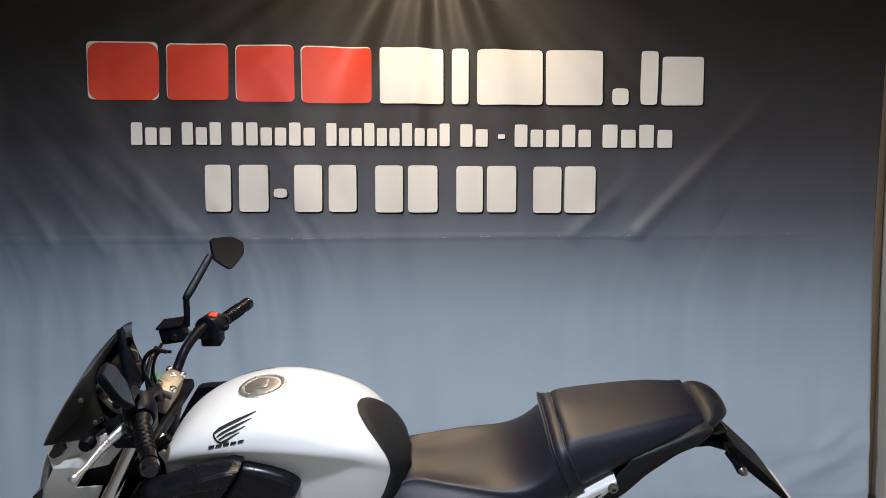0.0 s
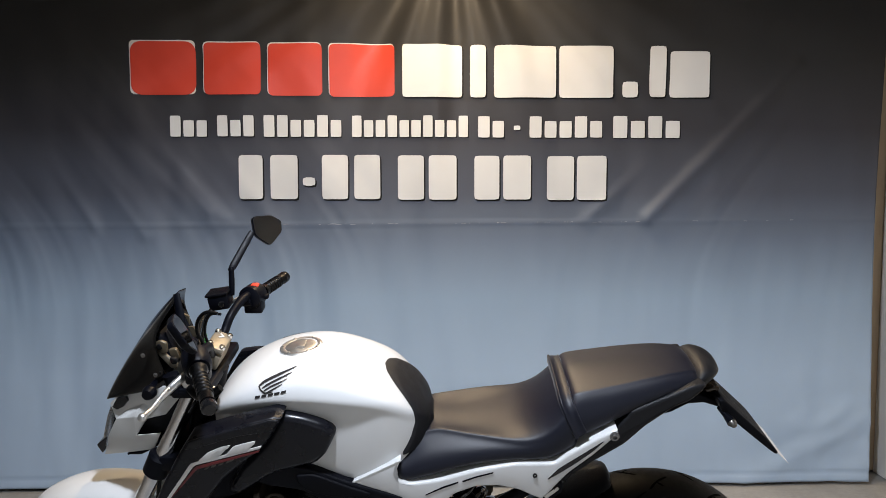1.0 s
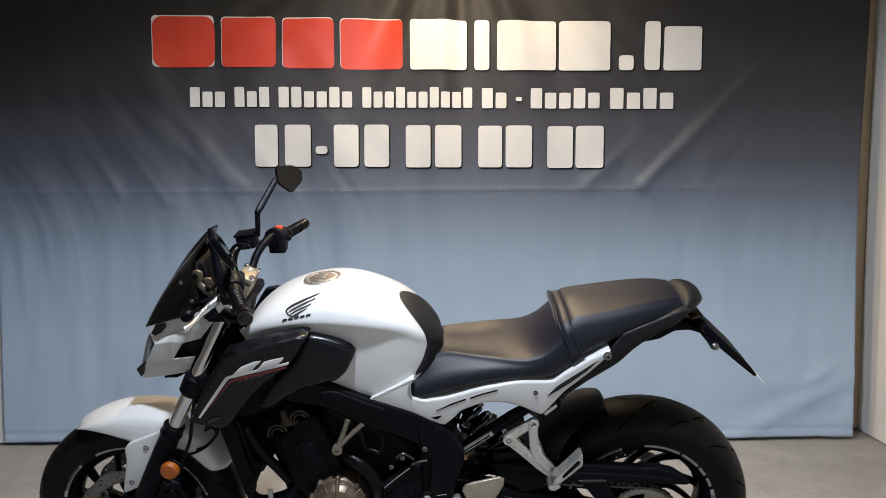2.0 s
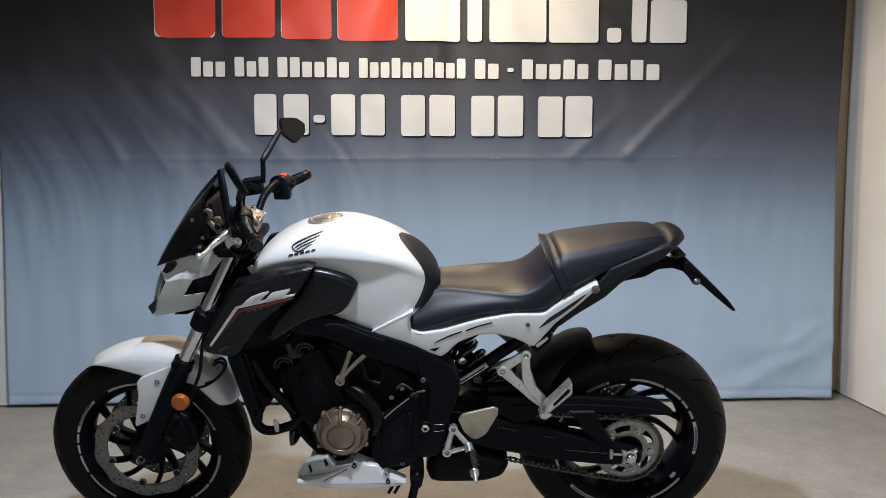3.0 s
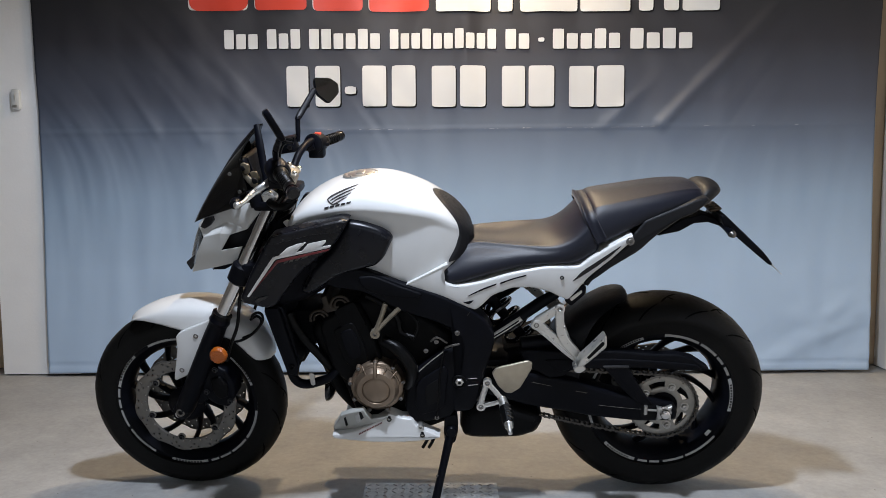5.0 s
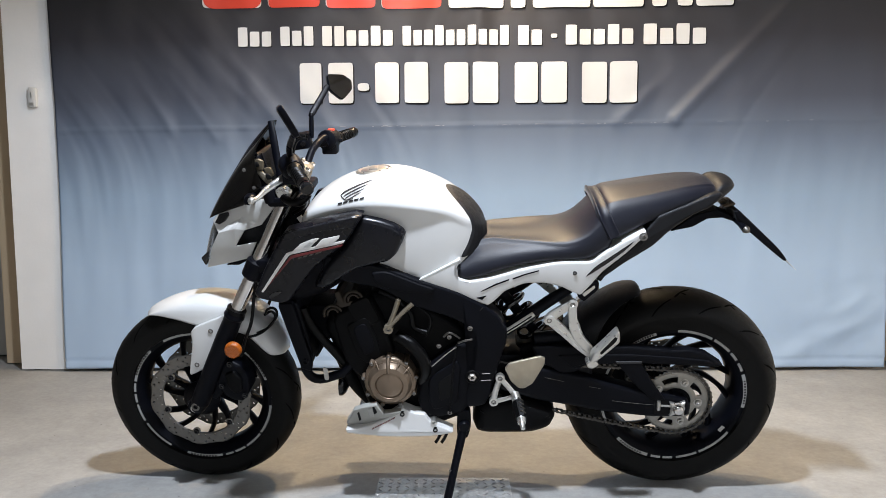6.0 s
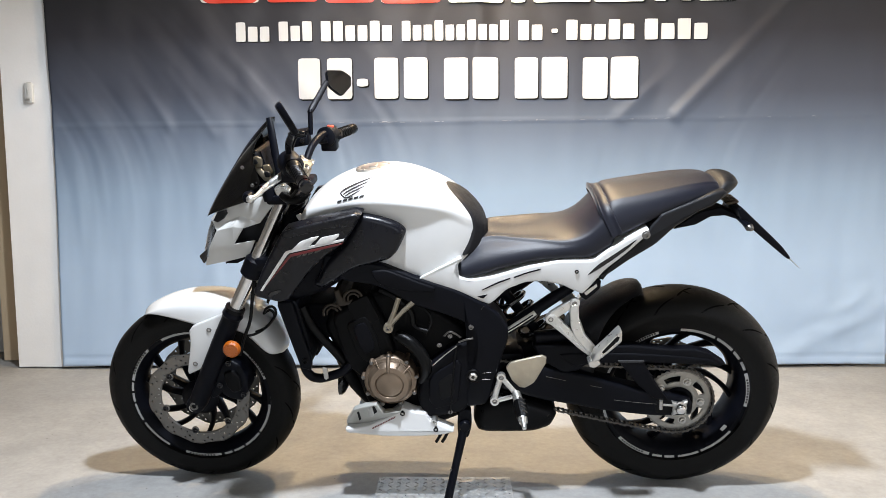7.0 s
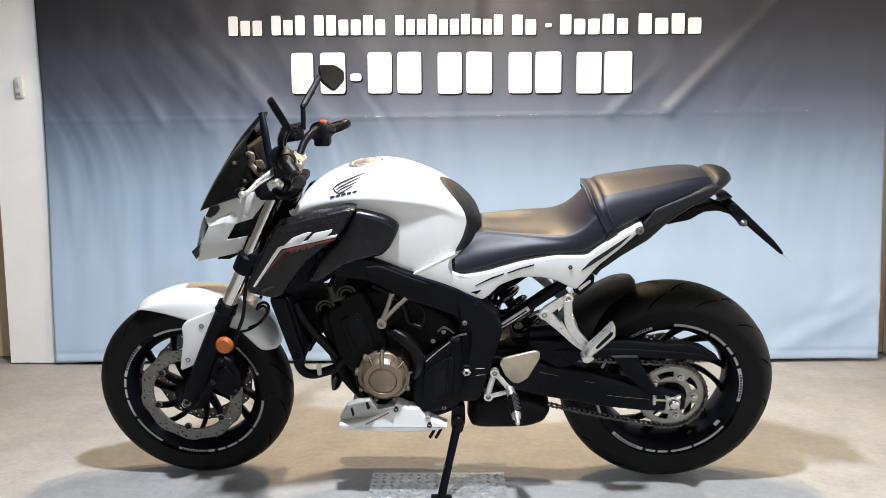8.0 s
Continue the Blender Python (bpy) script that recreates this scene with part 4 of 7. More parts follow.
if up.z < 0:
    up = -up
plate_bm = bmesh.new()
corner = [T0 + Vector((0, sy * 0.078, 0)) + up * 0.004 for sy in (-1, 1)] + [T1 + Vector((0, sy * 0.078, 0)) + up * 0.004 for sy in (1, -1)]
vs = [plate_bm.verts.new(c) for c in corner] + [plate_bm.verts.new(c - up * 0.0015) for c in corner]
for f in ((0, 1, 2, 3), (7, 6, 5, 4), (0, 1, 5, 4), (1, 2, 6, 5), (2, 3, 7, 6), (3, 0, 4, 7)):
    plate_bm.faces.new([vs[k] for k in f])
part("number_plate", plate_bm, material("plate_white", (0.70, 0.72, 0.74), 0.4, var=0.04), bike, "plain white number plate tilted back", smooth=0)
for s in (-1, 1):
    a = Vector((0.554, -0.060, 0.875))
    b = Vector((0.569, -0.100, 0.863))
    a.y, b.y = s * 0.055, s * 0.105
    ind = part("turn_signal", tube([a, (a + b) / 2, b], (0.006, 0.007, 0.012), 12, 5), BLACK, bike, "small rear turn signal with a silver lens")
    part("lens", tube([b - (b - a) * 0.30, b + (b - a) * 0.05, b + (b - a) * 0.25], (0.0085, 0.0105, 0.005), 12, 5), DISC_STEEL, ind)

part("airbox", plate([(-0.717, 0.830), (-0.649, 0.862), (-0.523, 0.889), (-0.433, 0.853), (-0.436, 0.788), (-0.516, 0.738), (-0.599, 0.684), (-0.689, 0.657), (-0.741, 0.705)], 0.150, -0.150, 0.03, 0.15), PLASTIC, bike, "black airbox between the shrouds")
CR = lambda x, z: -0.24 * (x + 0.60) + 0.06 * (z - 0.85)
for s in (-1, 1):
    # painted shroud with stripes, black air cover behind it
    part("air_cover", plate([(-0.482, 0.921), (-0.464, 0.921), (-0.426, 0.913), (-0.389, 0.900), (-0.367, 0.886), (-0.358, 0.872), (-0.365, 0.854), (-0.384, 0.816), (-0.407, 0.794), (-0.439, 0.786), (-0.506, 0.768), (-0.590, 0.710), (-0.621, 0.719), (-0.585, 0.784), (-0.520, 0.849)], 0.178, 0.10, 0.016, 0.16, s), GREY_PANEL, bike, "satin black air cover beside the tank")
    shroud = part("radiator_shroud", plate([(-0.668, 0.905), (-0.642, 0.911), (-0.564, 0.926), (-0.489, 0.939), (-0.468, 0.934), (-0.478, 0.917), (-0.495, 0.889), (-0.517, 0.860), (-0.571, 0.821), (-0.602, 0.796), (-0.640, 0.748), (-0.670, 0.708), (-0.693, 0.702), (-0.751, 0.723), (-0.758, 0.738), (-0.726, 0.806), (-0.689, 0.872)], 0.240 if s < 0 else 0.205, 0.175, 0.010, 0.10, s, crown=CR), GREY_PANEL, bike, "dark metallic radiator shroud with a white and red stripe")
    for nm, pts, mat in (
        ("white_stripe", [(-0.739, 0.743), (-0.666, 0.848), (-0.656, 0.851), (-0.515, 0.872), (-0.519, 0.864), (-0.655, 0.843), (-0.661, 0.839), (-0.733, 0.741)], SILVER_DECAL),
        ("red_stripe", [(-0.730, 0.746), (-0.660, 0.835), (-0.654, 0.840), (-0.520, 0.861), (-0.523, 0.855), (-0.652, 0.832), (-0.656, 0.829)], STRIPE_RED),
        ("emblem_bar", [(-0.653, 0.849), (-0.627, 0.872), (-0.598, 0.882), (-0.579, 0.884), (-0.587, 0.874), (-0.607, 0.872), (-0.622, 0.861), (-0.603, 0.859), (-0.607, 0.853)], SILVER_DECAL),
        ("emblem_bar", [(-0.597, 0.854), (-0.573, 0.880), (-0.527, 0.887), (-0.530, 0.878), (-0.542, 0.872), (-0.545, 0.862)], SILVER_DECAL),
        ("lettering_bar", [(-0.637, 0.834), (-0.627, 0.836), (-0.630, 0.831), (-0.639, 0.828)], CHAIN),
        ("lettering_bar", [(-0.623, 0.837), (-0.613, 0.839), (-0.616, 0.833), (-0.625, 0.831)], CHAIN),
        ("lettering_bar", [(-0.608, 0.839), (-0.597, 0.841), (-0.600, 0.836), (-0.610, 0.834)], CHAIN),
        ("lettering_bar", [(-0.592, 0.842), (-0.576, 0.846), (-0.578, 0.842), (-0.594, 0.837)], CHAIN),
        ("top_facet", [(-0.665, 0.904), (-0.641, 0.910), (-0.564, 0.924), (-0.489, 0.936), (-0.475, 0.931), (-0.491, 0.904), (-0.565, 0.903), (-0.651, 0.884), (-0.674, 0.886)], GREY_PANEL),
    ):
        proud = (0.2415 if nm != "top_facet" else 0.2425) - (0.035 if s > 0 else 0.0)
        part(nm, plate(pts, proud, proud - 0.0065, 0.0008 if nm != "top_facet" else 0.004, 0.08, s, crown=CR, times=1), mat, shroud)
    part("inset_vent", plate([(-0.723, 0.727), (-0.712, 0.738), (-0.689, 0.742), (-0.685, 0.737), (-0.696, 0.730), (-0.715, 0.723)], 0.2425 - (0.035 if s > 0 else 0.0), 0.200, 0.002, 0.15, s, crown=CR), BLACK_GLOSS, shroud)


# ---- front end ----
def fender():
    """White front mudguard: an arch round the tyre with a deep side skirt."""
    turns = (28, 30, 34, 40, 47, 53, 58, 70, 75, 84, 92, 102, 110, 116, 120)
    tops = (0.318, 0.324, 0.331, 0.339, 0.348, 0.351, 0.353, 0.352, 0.3475, 0.341, 0.336, 0.330, 0.3255, 0.322, 0.312)
    feet = (0.310, 0.298, 0.283, 0.281, 0.283, 0.287, 0.280, 0.262, 0.258, 0.258, 0.268, 0.286, 0.303, 0.310, 0.306)
    wide = (0.030, 0.055, 0.076, 0.082, 0.084, 0.084, 0.084, 0.084, 0.084, 0.084, 0.082, 0.076, 0.066, 0.052, 0.026)
    rings = []
    for k in range(33):
        deg = 120 - 92 * k / 32
        a = radians(deg)
        r, low, w = (float(np.interp(deg, turns, v)) for v in (tops, feet, wide))
        half = [(r, 0.0), (r - 0.003, -w * 0.45), (r - 0.013, -w * 0.80), (r - 0.30 * (r - low) - 0.006, -w * 0.97), (low, -w), (low, -w + 0.004), (r - 0.30 * (r - low) - 0.008, -w * 0.97 + 0.004), (r - 0.017, -w * 0.80 + 0.003), (r - 0.007, -w * 0.45), (r - 0.004, 0.0)]
        ring = [(FX + rr * math.cos(a), y, FZ + rr * math.sin(a)) for rr, y in half]
        ring = ring[:10] + [(x, -y, z) for x, y, z in ring[8:0:-1]]
        rings.append(ring)
    ob = rounded(part("front_fender", loft(rings), WHITE, bike, "glossy white front fender", smooth=80), 1)
    for s in (-1, 1):
        skirt = part("fender_stay", plate([(-1.016, 0.546), (-1.004, 0.561), (-0.926, 0.593), (-0.884, 0.615), (-0.876, 0.593), (-0.900, 0.557), (-0.982, 0.431), (-0.996, 0.420), (-1.032, 0.403), (-1.036, 0.412), (-1.016, 0.506)], 0.096, 0.082, 0.004, 0.12, s), WHITE, ob)
        for p in ((-0.955, -0.098, 0.550), (-1.009, -0.098, 0.439)):
            bolt(skirt, (p[0], s * 0.0945, p[2]), 0.0075)
    return ob


fender()
FORK_Y = 0.105
for s in (-1, 1):
    top, mid, low = [Vector((p[0], s * FORK_Y, p[2])) for p in ((-0.696, -0.105, 0.948), (-0.874, -0.105, 0.607), (-1.012, -0.105, 0.314))]
    leg = part("fork_tube", tube([top, (top + mid) / 2, mid], 0.0205, 20, 3), CHROME, bike, "polished steel fork tube")
    d = (low - mid).normalized()
    part("fork_slider", tube([mid - d * 0.012, mid + d * 0.004, mid + d * 0.02, mid + d * 0.10, low - d * 0.03, low, low + d * 0.025], (0.027, 0.031, 0.027, 0.029, 0.029, 0.026, 0.018), 20, 4), BLACK, leg, "black fork slider")
    part("dust_seal", tube([mid - d * 0.022, mid - d * 0.010], 0.029, 20), GRIP, leg)
    c = top + (mid - top) * 0.58
    part("clamp_collar", tube([c - d * 0.030, c - d * 0.024, c + d * 0.024, c + d * 0.030], (0.026, 0.032, 0.032, 0.026), 20, 1), BLACK, leg, "black lower fork clamp")
    part("axle_clamp", lathe([(0.010, s * 0.075), (0.026, s * 0.075), (0.028, s * 0.10), (0.024, s * 0.116), (0.014, s * 0.117), (0.010, s * 0.110)], FX + 0.004, FZ + 0.004, 24, closed=True), BLACK, leg)
    part("axle_end", lathe([(0.0070, s * 0.116), (0.0125, s * 0.116), (0.0130, s * 0.130), (0.0118, s * 0.1325), (0.0075, s * 0.1325)], FX + 0.010, FZ + 0.014, 24, closed=True), DISC_STEEL, leg, "hollow steel axle end")
    cal = part("brake_caliper", plate([(-0.950, 0.422), (-0.933, 0.448), (-0.898, 0.459), (-0.872, 0.444), (-0.853, 0.407), (-0.851, 0.358), (-0.875, 0.323), (-0.905, 0.327), (-0.931, 0.342), (-0.951, 0.384)], 0.112, 0.045, 0.010, 0.10, s), BLACK, leg, "black brake caliper")
    part("caliper_bridge", plate([(-0.919, 0.420), (-0.891, 0.431), (-0.870, 0.405), (-0.871, 0.363), (-0.896, 0.355), (-0.914, 0.378)], 0.122, 0.108, 0.005, 0.12, s), ENGINE, cal)
    part("caliper_mount", plate([(-0.975, 0.437), (-0.937, 0.470), (-0.919, 0.455), (-0.936, 0.418), (-0.938, 0.342), (-0.965, 0.323), (-0.986, 0.342)], 0.100, 0.080, 0.005, 0.10, s), BLACK, cal)
    for q in ((-0.902, -0.110, 0.451), (-0.934, -0.110, 0.378), (-0.866, -0.110, 0.348)):
        bolt(cal, (q[0], s * 0.120, q[2]), 0.0065, BOLT_DARK)
    rc = (-0.873, -0.150, 0.517)
    part("reflector", lathe([(0.0001, s * 0.166), (0.020, s * 0.165), (0.0245, s * 0.160), (0.0255, s * 0.150), (0.020, s * 0.146), (0.0001, s * 0.146)], rc[0], rc[2], 28), ORANGE, leg, "round orange reflector")
    part("reflector_stay", tube([(rc[0], s * 0.148, rc[2]), (rc[0] - 0.01, s * 0.125, rc[2] + 0.004), (rc[0] - 0.02, s * 0.108, rc[2])], 0.010, 8, 4), BLACK, leg)
    part("brake_hose", tube([(-0.793, -0.110, 0.744), (-0.808, -0.120, 0.662), (-0.818, -0.130, 0.597), (-0.840, -0.130, 0.543), (-0.863, -0.120, 0.481)] if s < 0 else [(x, -y, z) for x, y, z in [(-0.793, -0.110, 0.744), (-0.808, -0.120, 0.662), (-0.818, -0.130, 0.597), (-0.840, -0.130, 0.543), (-0.863, -0.120, 0.481)]], 0.005, 8, 5), GRIP, leg)
part("speed_cable", tube([(-0.785, -0.095, 0.606), (-0.778, -0.100, 0.620), (-0.762, -0.100, 0.627), (-0.751, -0.100, 0.618), (-0.752, -0.100, 0.600), (-0.768, -0.100, 0.577), (-0.792, -0.100, 0.554), (-0.818, -0.105, 0.541), (-0.840, -0.110, 0.538)], 0.004, 8, 6), GRIP, bike)
part("speed_cable", tube([(-0.790, -0.090, 0.600), (-0.770, -0.092, 0.612), (-0.758, -0.094, 0.603), (-0.762, -0.096, 0.584), (-0.784, -0.098, 0.560), (-0.815, -0.100, 0.546)], 0.004, 8, 6), GRIP, bike)
part("axle", lathe([(0.008, -0.118), (0.012, -0.118), (0.012, 0.118), (0.008, 0.118)], FX, FZ, 20, closed=True), STEEL, bike)

# yokes and steering head
part("lower_yoke", boxed(-0.79, -0.72, -0.135, 0.135, 0.745, 0.785, 0.010), BLACK, bike)
yt = (-0.695, -0.120, 0.951)
part("upper_yoke", boxed(yt[0] - 0.045, yt[0] + 0.045, -0.135, 0.135, yt[2] - 0.012, yt[2] + 0.014, 0.008), BLACK, bike)
part("steering_head", tube([(yt[0] + 0.02, 0, yt[2] + 0.01), (-0.735, 0, 0.735)], 0.034, 18), BLACK, bike)

# headlamp: white cheeks, lens, dark vents
head_core = part("headlight", plate([(-0.936, 0.848), (-0.892, 0.885), (-0.807, 0.908), (-0.766, 0.891), (-0.820, 0.774), (-0.891, 0.739), (-0.956, 0.736), (-0.959, 0.764)], 0.026, -0.026, 0.012, 0.2), BLACK_GLOSS, bike, "angular headlight in a white shell")


def folded(points, faces, s=-1, thick=0.004, edge=0.0012):
    """A thin pressed shell of flat facets with slightly rounded creases; s = 1 puts it on the right."""
    bm = bmesh.new()
    vs = [bm.verts.new((x, -s * y, z)) for x, y, z in points]
    for f in faces:
        bm.faces.new([vs[k] for k in f])
    bmesh.ops.triangulate(bm, faces=[f for f in bm.faces if len(f.verts) > 4])
    return bm


def creased(ob, thick=0.004, edge=0.0014):
    m = ob.modifiers.new("thickness", "SOLIDIFY")
    m.thickness, m.offset = thick, -1
    m = ob.modifiers.new("edge", "BEVEL")
    m.width, m.segments, m.limit_method, m.angle_limit = edge, 2, "ANGLE", radians(9)
    return ob


for s in (-1, 1):
    cheek_pts = [(-0.931, -0.036, 0.874), (-0.906, -0.043, 0.903), (-0.857, -0.060, 0.925), (-0.815, -0.074, 0.942), (-0.749, -0.098, 0.954), (-0.724, -0.108, 0.938), (-0.774, -0.094, 0.877), (-0.828, -0.080, 0.857), (-0.860, -0.073, 0.808), (-0.792, -0.094, 0.826), (-0.819, -0.080, 0.774), (-0.870, -0.062, 0.756), (-0.967, -0.030, 0.727), (-0.943, -0.043, 0.791), (-0.914, -0.054, 0.842), (-0.883, -0.050, 0.866), (-0.837, -0.064, 0.890), (-0.857, -0.078, 0.861), (-0.898, -0.054, 0.748), (-0.764, -0.096, 0.919)]
    creased(part("headlight_shell", folded(cheek_pts, ((0, 1, 15, 14), (1, 2, 16, 15), (2, 3, 16), (3, 4, 19, 16), (4, 5, 19), (5, 6, 19), (16, 19, 6), (16, 6, 7, 17), (14, 15, 16, 17), (17, 7, 8), (14, 17, 8, 13), (13, 8, 18, 12), (8, 11, 18), (8, 9, 10, 11)), s), WHITE_PLASTIC, head_core, "white headlight cheek with sharp creases", smooth=8))
    slot_pts = [(-0.922, -0.048, 0.871), (-0.904, -0.053, 0.899), (-0.879, -0.060, 0.906), (-0.876, -0.062, 0.895), (-0.890, -0.060, 0.878), (-0.908, -0.054, 0.867)]
    creased(part("lamp_slot", folded(slot_pts, ((0, 1, 2, 3, 4, 5),), s), BLACK_GLOSS, head_core, smooth=0), 0.008, 0.001)
    part("vent", plate([(-0.869, 0.795), (-0.854, 0.837), (-0.830, 0.863), (-0.767, 0.889), (-0.754, 0.871), (-0.781, 0.814), (-0.829, 0.797)], 0.052, 0.020, 0.003, 0.1, s), PRINT_DARK, head_core, "dark vent behind the cheek")
    part("lower_trim", plate([(-0.874, 0.756), (-0.819, 0.778), (-0.807, 0.775), (-0.846, 0.752), (-0.862, 0.744), (-0.900, 0.744)], 0.058, 0.004, 0.003, 0.1, s), BLACK, head_core)
    part("lamp_side", plate([(-0.979, 0.760), (-0.961, 0.775), (-0.946, 0.787), (-0.958, 0.748), (-0.967, 0.736)], 0.040, 0.004, 0.003, 0.1, s), BLACK_GLOSS, head_core)
    ic = (-0.784, -0.150, 0.967)
    part("front_turn_signal", tube([(ic[0], s * 0.085, ic[2]), (ic[0], s * 0.125, ic[2]), (ic[0] + 0.004, s * 0.150, ic[2]), (ic[0] + 0.004, s * 0.168, ic[2])], (0.006, 0.008, 0.017, 0.012), 14, 4), BLACK, bike, "small black front turn signal")
lens_rings = []
LENS_LINE = [(-0.940, -0.020, 0.869), (-0.954, -0.020, 0.837), (-0.964, -0.020, 0.806), (-0.972, -0.020, 0.778), (-0.977, -0.020, 0.757)]
for px, _, pz in LENS_LINE:
    lens_rings.append(mirror_ring([(px + 0.004, 0, pz), (px + 0.008, -0.026, pz), (px + 0.022, -0.041, pz), (px + 0.03, -0.036, pz), (px + 0.018, 0, pz)]))
part("lens", loft(lens_rings), LENS, head_core, "clear headlight lens", smooth=60)
part("reflector_bowl", lathe([(0.006, -0.020), (0.017, -0.020), (0.017, 0.020), (0.006, 0.020)], -0.922, 0.80, 24, closed=True), CHROME, head_core)


def screen():
    """Small smoked fly screen: a bent shield with a raised middle."""
    spine = [(-0.960, 0.000, 0.865), (-0.914, 0.000, 0.946), (-0.864, 0.000, 1.017), (-0.822, 0.000, 1.076), (-0.786, 0.000, 1.117), (-0.744, 0.000, 1.158)]
    edge = [(-0.775, -0.100, 0.947), (-0.750, -0.115, 0.975), (-0.755, -0.120, 1.004), (-0.777, -0.115, 1.071), (-0.763, -0.085, 1.114), (-0.732, -0.020, 1.159)]
    rings = []
    for (ax, ay, az), (bx, by, bz) in zip(spine, edge):
        row = []
        for k in range(13):
            u = k / 6 - 1
            f = abs(u) ** 1.7
            row.append((ax + (bx - ax) * f, abs(by) * u * 1.0, az + (bz - az) * abs(u) ** 1.3))
        rings.append(row)
    bm = bmesh.new()
    made = [[bm.verts.new(p) for p in row] for row in rings]
    for p, q in zip(made, made[1:]):
        for k in range(12):
            bm.faces.new((p[k], p[k + 1], q[k + 1], q[k]))
    ob = part("fly_screen", bm, SMOKE, bike, "smoked black fly screen with small screws", smooth=80)
    m = ob.modifiers.new("thick", "SOLIDIFY")
    m.thickness = 0.004
    rounded(ob, 2)
    for p in ((-0.796, -0.115, 1.039), (-0.773, -0.115, 0.989)):
        for s in (-1, 1):
            bolt(ob, (p[0] - 0.006, s * 0.112, p[2]), 0.004)
    return ob


screen()
part("screen_stay", tube([(-0.739, -0.030, 1.160), (-0.729, -0.050, 1.117), (-0.719, -0.070, 1.066), (-0.709, -0.090, 1.016), (-0.717, -0.090, 0.968)], (0.008, 0.011, 0.011, 0.010, 0.010), 8, 5, flat=0.5), BLACK, bike, "black screen stay")
cluster = part("instrument_cluster", plate([(-0.805, 1.057), (-0.770, 1.085), (-0.743, 0.995), (-0.765, 0.965), (-0.788, 0.995)], 0.075, -0.075, 0.012, 0.2), BLACK, bike, "black instrument cluster")
part("display", plate([(-0.766, 1.076), (-0.762, 1.073), (-0.742, 1.001), (-0.747, 1.000)], 0.06, -0.06, 0.002, 0.1), PLASTIC, cluster)
for s in (-1, 1):
    br = part("cluster_bracket", plate([(-0.787, 1.056), (-0.769, 1.065), (-0.754, 1.058), (-0.755, 1.034), (-0.768, 1.029), (-0.782, 1.042)], 0.086, 0.078, 0.003, 0.12, s), GOLD, bike, "pale metal bracket with cut-outs")
    part("cut_out", plate([(-0.780, 1.053), (-0.770, 1.058), (-0.763, 1.045), (-0.775, 1.040)], 0.088, 0.080, 0.002, 0.2, s), PRINT_DARK, br)
    part("bracket_strut", plate([(-0.783, 1.036), (-0.770, 1.040), (-0.755, 1.023), (-0.735, 1.004), (-0.739, 0.991), (-0.753, 0.995), (-0.765, 1.010)], 0.084, 0.076, 0.003, 0.1, s), RISER, br)
    part("panel", plate([(-0.765, 1.034), (-0.740, 1.037), (-0.731, 1.012), (-0.752, 1.009)], 0.070, 0.060, 0.002, 0.12, s), GOLD, br)
    part("cut_out", plate([(-0.751, 1.024), (-0.736, 1.021), (-0.732, 1.008), (-0.747, 1.005)], 0.090, 0.080, 0.002, 0.2, s), PRINT_DARK, br)

